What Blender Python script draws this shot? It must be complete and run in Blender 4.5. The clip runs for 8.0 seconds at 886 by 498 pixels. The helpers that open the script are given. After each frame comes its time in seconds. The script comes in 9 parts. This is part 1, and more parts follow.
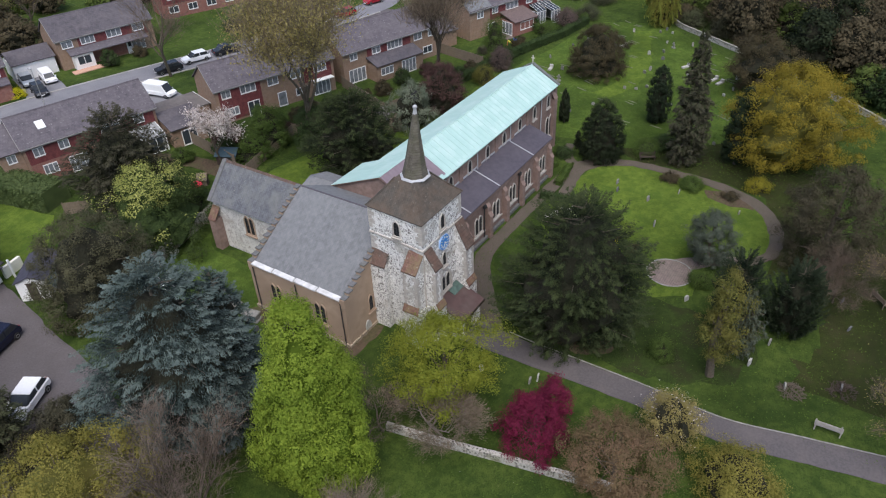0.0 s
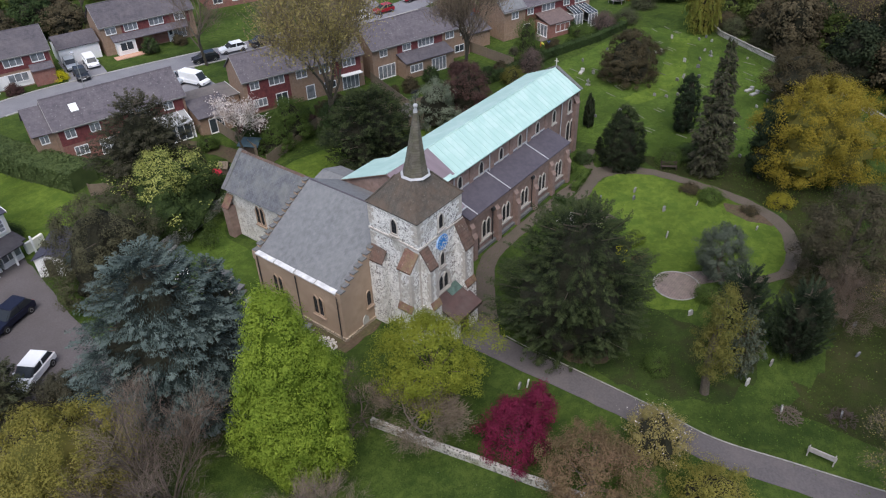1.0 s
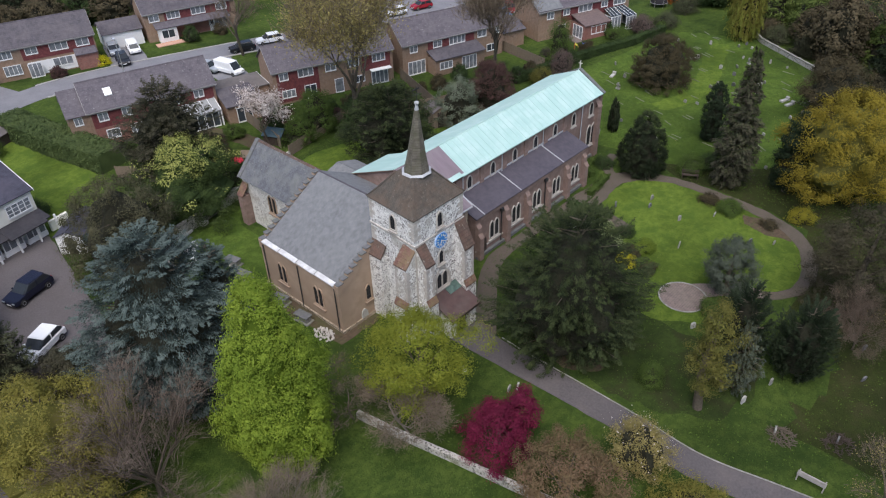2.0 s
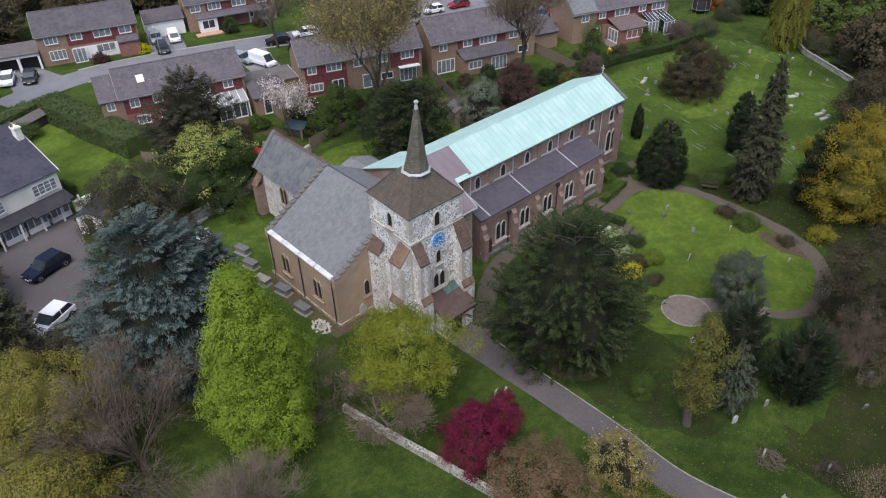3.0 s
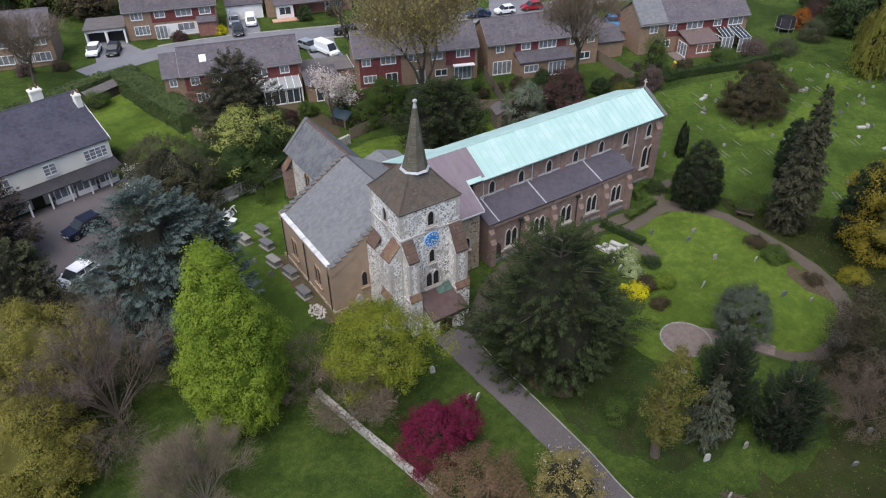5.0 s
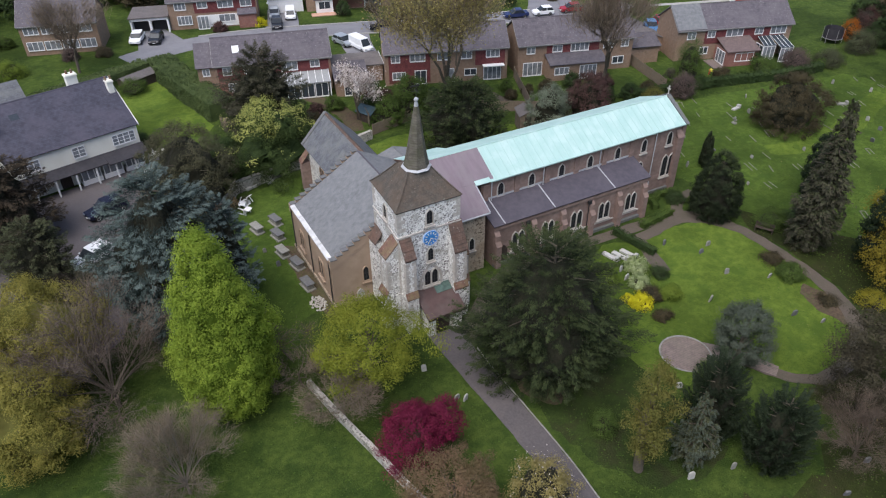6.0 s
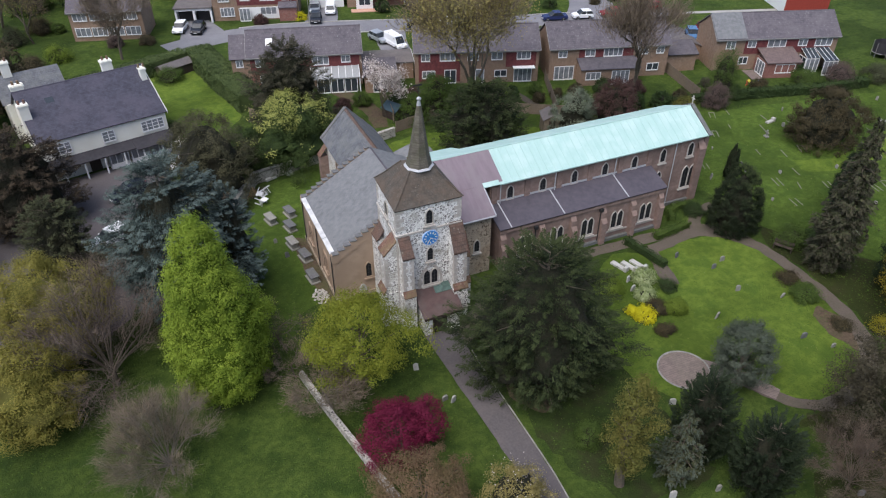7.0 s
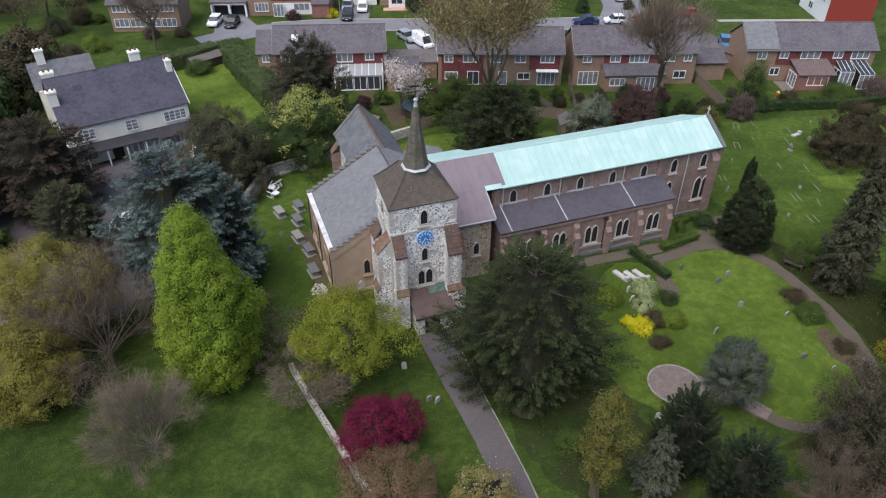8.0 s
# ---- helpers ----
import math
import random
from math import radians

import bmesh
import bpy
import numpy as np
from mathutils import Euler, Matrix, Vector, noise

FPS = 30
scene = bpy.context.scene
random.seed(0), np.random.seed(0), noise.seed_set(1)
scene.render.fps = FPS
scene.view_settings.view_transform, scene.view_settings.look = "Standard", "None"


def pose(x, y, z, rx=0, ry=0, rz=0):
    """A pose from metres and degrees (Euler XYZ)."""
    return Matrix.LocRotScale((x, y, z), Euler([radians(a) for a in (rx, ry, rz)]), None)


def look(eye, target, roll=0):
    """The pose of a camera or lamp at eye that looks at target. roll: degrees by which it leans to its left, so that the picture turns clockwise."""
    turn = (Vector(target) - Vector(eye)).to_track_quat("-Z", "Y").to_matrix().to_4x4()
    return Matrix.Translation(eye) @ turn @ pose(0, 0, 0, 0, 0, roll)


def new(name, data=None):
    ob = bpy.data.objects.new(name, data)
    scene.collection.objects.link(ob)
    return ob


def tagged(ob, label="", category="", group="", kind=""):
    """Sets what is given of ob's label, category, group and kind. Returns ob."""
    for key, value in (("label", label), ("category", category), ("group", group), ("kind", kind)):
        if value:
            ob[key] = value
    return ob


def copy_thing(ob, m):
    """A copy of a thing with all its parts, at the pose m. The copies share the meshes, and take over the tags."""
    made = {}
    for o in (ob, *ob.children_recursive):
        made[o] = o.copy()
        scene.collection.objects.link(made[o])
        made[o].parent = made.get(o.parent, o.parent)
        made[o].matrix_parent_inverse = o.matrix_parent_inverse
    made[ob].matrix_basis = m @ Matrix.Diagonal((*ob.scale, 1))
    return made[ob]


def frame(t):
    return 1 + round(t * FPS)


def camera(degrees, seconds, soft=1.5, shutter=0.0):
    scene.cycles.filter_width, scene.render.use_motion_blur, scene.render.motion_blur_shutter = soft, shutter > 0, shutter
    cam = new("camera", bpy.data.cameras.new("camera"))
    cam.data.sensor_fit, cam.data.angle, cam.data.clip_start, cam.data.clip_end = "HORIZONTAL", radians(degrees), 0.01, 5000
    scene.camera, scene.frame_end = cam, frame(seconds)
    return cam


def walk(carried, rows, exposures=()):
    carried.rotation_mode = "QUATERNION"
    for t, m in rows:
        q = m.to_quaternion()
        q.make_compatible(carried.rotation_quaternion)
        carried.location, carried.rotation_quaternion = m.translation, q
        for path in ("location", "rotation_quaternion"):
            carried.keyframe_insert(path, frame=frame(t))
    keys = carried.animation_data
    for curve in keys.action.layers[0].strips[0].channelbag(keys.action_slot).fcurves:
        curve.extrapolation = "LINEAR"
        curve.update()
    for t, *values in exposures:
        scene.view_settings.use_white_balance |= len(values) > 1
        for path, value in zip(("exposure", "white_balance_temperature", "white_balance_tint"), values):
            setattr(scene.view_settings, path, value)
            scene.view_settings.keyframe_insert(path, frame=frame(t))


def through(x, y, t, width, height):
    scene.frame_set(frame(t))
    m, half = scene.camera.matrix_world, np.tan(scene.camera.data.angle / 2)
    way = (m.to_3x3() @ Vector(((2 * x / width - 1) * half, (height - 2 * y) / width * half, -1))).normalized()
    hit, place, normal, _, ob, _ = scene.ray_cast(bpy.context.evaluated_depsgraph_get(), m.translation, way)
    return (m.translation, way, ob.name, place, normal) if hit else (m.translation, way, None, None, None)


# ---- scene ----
cam = camera(64.2, 8.0, soft=1.15)
PATH = [
    (0, (-37.717, -27.641, 40.500), (-36.378, -26.728, 39.327), -2.7),
    (0.5, (-36.603, -29.144, 40.483), (-35.302, -28.179, 39.310), -2.5),
    (1, (-35.514, -30.622, 40.443), (-34.250, -29.607, 39.271), -2.2),
    (1.5, (-34.392, -32.056, 40.444), (-33.170, -30.993, 39.271), -2.0),
    (3, (-30.417, -36.210, 40.511), (-29.332, -35.010, 39.335), -1.5),
    (3.5, (-29.014, -37.472, 40.522), (-27.977, -36.230, 39.346), -1.3),
    (4, (-27.507, -38.685, 40.541), (-26.521, -37.403, 39.364), -1.2),
    (4.5, (-26.052, -39.872, 40.633), (-25.114, -38.555, 39.457), -0.9),
    (6, (-21.215, -42.965, 40.749), (-20.442, -41.547, 39.569), -0.4),
    (6.5, (-19.518, -43.825, 40.771), (-18.804, -42.376, 39.591), -0.2),
    (7, (-17.784, -44.595, 40.833), (-17.130, -43.120, 39.651), -0.0),
    (7.5, (-16.075, -45.323, 40.953), (-15.475, -43.826, 39.770), 0.1),
    (8, (-14.359, -46.067, 41.085), (-13.812, -44.550, 39.901), 0.3),
]
walk(cam, [(t, look(eye, target, roll)) for t, eye, target, roll in PATH], exposures=((0.0, 0.45, 6320, 13), (8.0, 0.5, 6320, 13)))

# ------------------------------------------------------------ world and light
world = bpy.data.worlds.new("world")
scene.world = world
world.use_nodes = True
wn = world.node_tree.nodes
sky = wn.new("ShaderNodeTexSky")
sky.sky_type = "NISHITA"
sky.sun_disc = False
sky.sun_elevation, sky.sun_rotation = radians(62), radians(237)
sky.air_density, sky.dust_density = 1.0, 2.2
world.node_tree.links.new(sky.outputs["Color"], wn["Background"].inputs["Color"])
wn["Background"].inputs["Strength"].default_value = 0.125
sun = new("sun", bpy.data.lights.new("sun", "SUN"))
sun.data.energy, sun.data.angle, sun.data.color = 2.4, radians(55), (1.0, 0.97, 0.93)
sun.matrix_basis = look((-34, -22, 77), (0, 0, 0))


# ------------------------------------------------------------ materials
def ramp(nt, src, c1, c2, lo=0.3, hi=0.7):
    r = nt.nodes.new("ShaderNodeValToRGB")
    r.color_ramp.elements[0].position, r.color_ramp.elements[1].position = lo, hi
    r.color_ramp.elements[0].color, r.color_ramp.elements[1].color = (*c1, 1), (*c2, 1)
    nt.links.new(src, r.inputs["Fac"])
    return r.outputs["Color"]


def mix(nt, fac, a, b, mode="MIX"):
    m = nt.nodes.new("ShaderNodeMix")
    m.data_type, m.blend_type = "RGBA", mode
    for sock, v in ((m.inputs[0], fac), (m.inputs[6], a), (m.inputs[7], b)):
        if isinstance(v, (int, float)):
            sock.default_value = v
        elif isinstance(v, tuple):
            sock.default_value = (*v, 1)
        else:
            nt.links.new(v, sock)
    return m.outputs[2]


def noise_node(nt, vec, scale, detail=4.0, rough=0.55):
    n = nt.nodes.new("ShaderNodeTexNoise")
    n.inputs["Scale"].default_value, n.inputs["Detail"].default_value, n.inputs["Roughness"].default_value = scale, detail, rough
    nt.links.new(vec, n.inputs["Vector"])
    return n.outputs["Fac"]


def base_mat(name, rough=0.85, metal=0.0, spec=0.3):
    m = bpy.data.materials.new(name)
    m.use_nodes = True
    nt = m.node_tree
    b = nt.nodes["Principled BSDF"]
    b.inputs["Roughness"].default_value, b.inputs["Metallic"].default_value = rough, metal
    b.inputs["Specular IOR Level"].default_value = spec
    tc = nt.nodes.new("ShaderNodeTexCoord")
    return m, nt, b, tc.outputs["Object"]


def set_bump(nt, b, height, strength, dist):
    bp = nt.nodes.new("ShaderNodeBump")
    bp.inputs["Strength"].default_value, bp.inputs["Distance"].default_value = strength, dist
    nt.links.new(height, bp.inputs["Height"])
    nt.links.new(bp.outputs["Normal"], b.inputs["Normal"])


def surf(name, c1, c2, c3=None, fine=3.0, broad=0.25, rough=0.85, bump=0.4, dist=0.03, stain=0.5, metal=0.0, spec=0.3):
    """Grain of c1 and c2 at a fine scale, broad patches of c3 over it."""
    m, nt, b, vec = base_mat(name, rough, metal, spec)
    f = noise_node(nt, vec, fine, 6)
    col = ramp(nt, f, c1, c2)
    if c3:
        g = noise_node(nt, vec, broad, 5, 0.6)
        mk = ramp(nt, g, (0, 0, 0), (stain, stain, stain), 0.42, 0.68)
        col = mix(nt, mk, col, c3)
    nt.links.new(col, b.inputs["Base Color"])
    set_bump(nt, b, f, bump, dist)
    return m


def wall_vec(nt, vec):
    """u along a wall that follows x or y, v up."""
    sx = nt.nodes.new("ShaderNodeSeparateXYZ")
    nt.links.new(vec, sx.inputs[0])
    add = nt.nodes.new("ShaderNodeMath")
    nt.links.new(sx.outputs[0], add.inputs[0])
    nt.links.new(sx.outputs[1], add.inputs[1])
    cx = nt.nodes.new("ShaderNodeCombineXYZ")
    nt.links.new(add.outputs[0], cx.inputs[0])
    nt.links.new(sx.outputs[2], cx.inputs[1])
    return cx.outputs[0]


def courses(name, c1, c2, mortar, w, h, joint=0.012, stain=None, rough=0.85, roof=False, bump=0.5, amount=0.5, broad=0.4, lichen=None):
    """Bricks or tiles in courses."""
    m, nt, b, vec = base_mat(name, rough)
    uv = vec if roof else wall_vec(nt, vec)
    br = nt.nodes.new("ShaderNodeTexBrick")
    br.inputs["Scale"].default_value = 1.0
    br.inputs["Brick Width"].default_value, br.inputs["Row Height"].default_value = w, h
    br.inputs["Mortar Size"].default_value, br.inputs["Mortar Smooth"].default_value = joint, 0.3
    for k, c in (("Color1", c1), ("Color2", c2), ("Mortar", mortar)):
        br.inputs[k].default_value = (*c, 1)
    nt.links.new(uv, br.inputs["Vector"])
    col = mix(nt, 0.35, br.outputs["Color"], ramp(nt, noise_node(nt, vec, 2.2, 6), tuple(0.55 * v for v in c1), tuple(min(1, 1.4 * v) for v in c2)))
    if stain:
        mk = ramp(nt, noise_node(nt, vec, broad, 6, 0.65), (0, 0, 0), (amount, amount, amount), 0.42, 0.66)
        col = mix(nt, mk, col, stain)
    if lichen:
        mk = ramp(nt, noise_node(nt, vec, 5.0, 3, 0.5), (0, 0, 0), (0.8, 0.8, 0.8), 0.66, 0.72)
        col = mix(nt, mk, col, lichen)
    nt.links.new(col, b.inputs["Base Color"])
    set_bump(nt, b, br.outputs["Fac"], -bump, 0.02)
    return m


def flint_mat(name, dark, pale, lime, scale=5.5, patch=None, white=0.6):
    """Flints of mixed tone, some black, bedded in pale lime mortar that lies over them in places."""
    m, nt, b, vec = base_mat(name, 0.85)
    cells = []
    for k in (1.0, 0.45):
        v = nt.nodes.new("ShaderNodeTexVoronoi")
        v.inputs["Scale"].default_value = scale * k
        nt.links.new(vec, v.inputs["Vector"])
        bw = nt.nodes.new("ShaderNodeRGBToBW")
        nt.links.new(v.outputs["Color"], bw.inputs[0])
        cells.append(bw.outputs[0])
    e = nt.nodes.new("ShaderNodeTexVoronoi")
    e.feature = "DISTANCE_TO_EDGE"
    e.inputs["Scale"].default_value = scale
    nt.links.new(vec, e.inputs["Vector"])
    stone = ramp(nt, cells[0], dark, pale, 0.3, 0.7)
    stone = mix(nt, ramp(nt, cells[1], (0.75, 0.75, 0.75), (0, 0, 0), 0.3, 0.42), stone, tuple(0.62 * v for v in pale))
    col = mix(nt, ramp(nt, e.outputs["Distance"], (1, 1, 1), (0, 0, 0), 0.05, 0.13), stone, lime)
    g = noise_node(nt, vec, 1.1, 8, 0.75)
    col = mix(nt, ramp(nt, g, (0, 0, 0), (white, white, white), 0.52, 0.57), col, lime)
    if patch:
        h = noise_node(nt, vec, 0.5, 7, 0.7)
        col = mix(nt, ramp(nt, h, (0, 0, 0), (0.7, 0.7, 0.7), 0.55, 0.62), col, patch)
    nt.links.new(col, b.inputs["Base Color"])
    set_bump(nt, b, e.outputs["Distance"], 0.7, 0.08)
    return m


def streaked(name, c1, c2, pale, dark):
    """Sheet copper: faint long streaks across the ridge, pale blotches and dull runs."""
    m, nt, b, vec = base_mat(name, 0.55)
    mp = nt.nodes.new("ShaderNodeMapping")
    mp.inputs["Scale"].default_value = (1.0, 0.16, 0.16)
    nt.links.new(vec, mp.inputs["Vector"])
    f = noise_node(nt, mp.outputs["Vector"], 2.6, 6, 0.65)
    col = ramp(nt, f, c1, c2, 0.35, 0.65)
    g = noise_node(nt, vec, 0.45, 6, 0.65)
    col = mix(nt, ramp(nt, g, (0, 0, 0), (0.75, 0.75, 0.75), 0.48, 0.62), col, pale)
    h = noise_node(nt, mp.outputs["Vector"], 5.5, 4, 0.6)
    col = mix(nt, ramp(nt, h, (0, 0, 0), (0.35, 0.35, 0.35), 0.6, 0.72), col, dark)
    nt.links.new(col, b.inputs["Base Color"])
    set_bump(nt, b, f, 0.1, 0.02)
    return m


def leaf_mat(name, c1, c2, c3=None, through=0.25):
    m, nt, b, vec = base_mat(name, 0.7, 0.0, 0.08)
    geo = nt.nodes.new("ShaderNodeNewGeometry")
    lo = tuple(a + 0.16 * (b - a) for a, b in zip(c1, c2))
    hi = tuple(a + 0.84 * (b - a) for a, b in zip(c1, c2))
    col = ramp(nt, geo.outputs["Random Per Island"], lo, hi, 0.0, 1.0)
    patch = ramp(nt, noise_node(nt, vec, 0.55, 3), (0, 0, 0), (0.6, 0.6, 0.6), 0.38, 0.7)
    col = mix(nt, patch, col, c3 or tuple(0.62 * v for v in c1))
    nt.links.new(col, b.inputs["Base Color"])
    tr = nt.nodes.new("ShaderNodeBsdfTranslucent")
    nt.links.new(col, tr.inputs["Color"])
    ms = nt.nodes.new("ShaderNodeMixShader")
    ms.inputs[0].default_value = through
    nt.links.new(b.outputs[0], ms.inputs[1])
    nt.links.new(tr.outputs[0], ms.inputs[2])
    nt.links.new(ms.outputs[0], nt.nodes["Material Output"].inputs["Surface"])
    return m


def plain(name, c, rough=0.6, metal=0.0, var=0.12, fine=6.0):
    return surf(name, tuple(v * (1 - var) for v in c), tuple(min(1, v * (1 + var)) for v in c), None, fine=fine, rough=rough, bump=0.08, metal=metal)


def grass_mat(name, c1, c2, c3, c4, dry):
    """Grass: blades, tufts, mown and mossy patches, and dry flecks."""
    m, nt, b, vec = base_mat(name, 0.95, 0.0, 0.1)
    f = noise_node(nt, vec, 7.0, 8, 0.75)
    g = noise_node(nt, vec, 1.5, 7, 0.7)
    k = noise_node(nt, vec, 0.42, 6, 0.65)
    h = noise_node(nt, vec, 0.075, 5, 0.6)
    col = ramp(nt, f, c1, c2, 0.3, 0.72)
    col = mix(nt, ramp(nt, g, (0, 0, 0), (0.8, 0.8, 0.8), 0.46, 0.58), col, c3)
    col = mix(nt, ramp(nt, k, (0, 0, 0), (0.7, 0.7, 0.7), 0.49, 0.6), col, c4)
    col = mix(nt, ramp(nt, h, (0, 0, 0), (0.6, 0.6, 0.6), 0.45, 0.6), col, tuple(0.7 * v for v in c1))
    d = noise_node(nt, vec, 3.3, 4, 0.7)
    col = mix(nt, ramp(nt, d, (0, 0, 0), (0.65, 0.65, 0.65), 0.63, 0.72), col, dry)
    nt.links.new(col, b.inputs["Base Color"])
    set_bump(nt, b, f, 1.0, 0.14)
    return m


GRASS = grass_mat("grass", (0.0226, 0.0432, 0.00882), (0.0771, 0.117, 0.0225), (0.0799, 0.115, 0.0225), (0.0282, 0.0526, 0.0108), (0.113, 0.13, 0.0441))
YARD = grass_mat("graveyard_turf", (0.0342, 0.062, 0.0104), (0.109, 0.164, 0.0285), (0.0997, 0.155, 0.0266), (0.0475, 0.0865, 0.0152), (0.162, 0.179, 0.057))
LAWN = grass_mat("mown_lawn", (0.05, 0.086, 0.012), (0.15, 0.215, 0.033), (0.14, 0.195, 0.03), (0.066, 0.114, 0.018), (0.21, 0.225, 0.068))
ROUGH = grass_mat("rough_grass", (0.0184, 0.026, 0.00713), (0.0574, 0.0674, 0.0182), (0.0444, 0.0598, 0.0135), (0.052, 0.049, 0.0214), (0.0842, 0.0766, 0.038))
# Thin mossy turf, darkened so its colour holds the shade around the yew.
YEW_SHADE = grass_mat("yew_shade_turf", (0.0161, 0.0291, 0.00805), (0.0529, 0.0784, 0.0184), (0.046, 0.0694, 0.0161), (0.0345, 0.0358, 0.0161), (0.069, 0.0694, 0.0299))
EARTH = surf("bare_earth", (0.06, 0.045, 0.03), (0.11, 0.08, 0.055), (0.07, 0.085, 0.03), fine=4.0, broad=0.6, rough=0.95, bump=0.8, dist=0.06, spec=0.1)
TARMAC = surf("tarmac", (0.146, 0.146, 0.158), (0.202, 0.2, 0.215), (0.241, 0.239, 0.249), fine=5.0, broad=0.35, rough=0.9, bump=0.25, stain=0.5)
PATH_TAR = surf("path_tarmac", (0.0757, 0.0679, 0.0697), (0.109, 0.098, 0.0989), (0.132, 0.114, 0.108), fine=6.0, broad=0.5, rough=0.9, bump=0.3, stain=0.45)
GRAVEL = surf("path_gravel", (0.0739, 0.0605, 0.0464), (0.116, 0.0941, 0.0757), (0.0672, 0.0638, 0.0413), fine=9.0, broad=0.6, rough=0.95, bump=0.5, stain=0.6)
PAVING = courses("brick_paving", (0.153, 0.119, 0.107), (0.198, 0.154, 0.138), (0.099, 0.0798, 0.0697), 0.4, 0.2, 0.02, roof=True, stain=(0.135, 0.118, 0.0943))
DRIVE = surf("drive_gravel", (0.088, 0.078, 0.08), (0.13, 0.117, 0.119), (0.08, 0.07, 0.068), fine=7.0, broad=0.3, rough=0.95, bump=0.5)
KERB = surf("kerb_stone", (0.3, 0.29, 0.27), (0.42, 0.4, 0.38), (0.2, 0.2, 0.17), fine=5, rough=0.9)
FLINT = flint_mat("flint", (0.187, 0.176, 0.165), (0.616, 0.605, 0.578), (0.814, 0.803, 0.77), 4.8, (0.341, 0.319, 0.275), 0.62)
FLINT_PALE = flint_mat("limewashed_flint", (0.33, 0.31, 0.28), (0.6, 0.58, 0.54), (0.66, 0.64, 0.6), 5.0, (0.4, 0.36, 0.31), 0.8)
FLINT_BROWN = flint_mat("brown_rubble", (0.12, 0.09, 0.06), (0.42, 0.35, 0.26), (0.4, 0.33, 0.25), 4.5, (0.3, 0.23, 0.16))
FLINT_WALL = flint_mat("boundary_flint", (0.1, 0.095, 0.085), (0.42, 0.4, 0.36), (0.42, 0.4, 0.36), 5.0, (0.15, 0.15, 0.085), 0.6)
DRESSED = surf("dressed_stone", (0.4, 0.37, 0.33), (0.54, 0.505, 0.46), (0.3, 0.275, 0.245), fine=3.5, broad=1.0, bump=0.25)
RENDER_BUFF = surf("buff_render", (0.33, 0.245, 0.175), (0.42, 0.315, 0.23), (0.27, 0.195, 0.14), fine=1.6, broad=0.4, bump=0.25, stain=0.6)
CHURCH_RED = courses("red_church_stone", (0.215, 0.15, 0.125), (0.285, 0.2, 0.168), (0.25, 0.195, 0.17), 0.5, 0.22, 0.012, stain=(0.155, 0.108, 0.092), amount=0.7, bump=0.3)
CREAM = surf("cream_render", (0.76, 0.75, 0.66), (0.83, 0.82, 0.74), (0.62, 0.58, 0.48), fine=2.0, broad=0.5, bump=0.12, stain=0.35)
WHITE = plain("white_paint", (0.8, 0.8, 0.79), 0.5, var=0.05)
BRICK_RED = courses("red_brick", (0.23, 0.095, 0.075), (0.28, 0.125, 0.1), (0.28, 0.2, 0.17), 0.225, 0.075, 0.01, stain=(0.2, 0.08, 0.065), amount=0.4)
BRICK_BUFF = courses("buff_brick", (0.235, 0.155, 0.105), (0.295, 0.2, 0.14), (0.3, 0.24, 0.19), 0.225, 0.075, 0.01, stain=(0.27, 0.17, 0.11), amount=0.5)
HUNG_TILE = courses("hung_tiles", (0.15, 0.043, 0.045), (0.19, 0.06, 0.058), (0.08, 0.022, 0.025), 0.17, 0.12, 0.012, bump=0.7)
ROOF_TILE = courses("concrete_roof_tiles", (0.0804, 0.0724, 0.0838), (0.12, 0.107, 0.121), (0.0667, 0.0582, 0.0671), 0.3, 0.28, 0.02, stain=(0.142, 0.129, 0.138), amount=0.6, roof=True, lichen=(0.294, 0.286, 0.288))
ROOF_DARK = courses("dark_roof_tiles", (0.071, 0.0644, 0.0742), (0.0986, 0.0906, 0.102), (0.0591, 0.0504, 0.0583), 0.3, 0.28, 0.02, stain=(0.158, 0.141, 0.143), amount=0.4, roof=True)
SLATE = courses("blue_slate", (0.142, 0.148, 0.154), (0.175, 0.18, 0.186), (0.115, 0.118, 0.124), 0.3, 0.2, 0.012, stain=(0.195, 0.2, 0.2), amount=0.4, roof=True, rough=0.88, broad=0.22, bump=0.3)
SLATE_MOSS = courses("mossy_slate", (0.085, 0.091, 0.102), (0.128, 0.135, 0.148), (0.06, 0.062, 0.068), 0.3, 0.22, 0.016, stain=(0.165, 0.168, 0.162), amount=0.7, roof=True, rough=0.75, broad=0.8, lichen=(0.22, 0.21, 0.19))
SLATE_HOUSE = courses("house_slate", (0.0352, 0.0353, 0.0521), (0.056, 0.0558, 0.0773), (0.0304, 0.0303, 0.042), 0.3, 0.2, 0.012, stain=(0.08, 0.0722, 0.0966), amount=0.6, roof=True, rough=0.65, broad=0.35)
SLATE_AISLE = surf("aisle_slate", (0.06, 0.054, 0.068), (0.084, 0.075, 0.09), (0.1, 0.09, 0.104), fine=2.5, broad=0.5, rough=0.65, bump=0.2, stain=0.4)
CAP_TILE = courses("tower_cap_tiles", (0.062, 0.055, 0.047), (0.092, 0.081, 0.068), (0.05, 0.044, 0.038), 0.22, 0.17, 0.012, stain=(0.12, 0.078, 0.05), amount=0.5, roof=True, broad=0.5, lichen=(0.18, 0.17, 0.14), bump=0.3)
SHINGLE = courses("spire_shingles", (0.095, 0.086, 0.07), (0.15, 0.135, 0.11), (0.06, 0.052, 0.043), 0.18, 0.2, 0.016, stain=(0.085, 0.09, 0.05), amount=0.6, broad=0.8, lichen=(0.17, 0.165, 0.14))
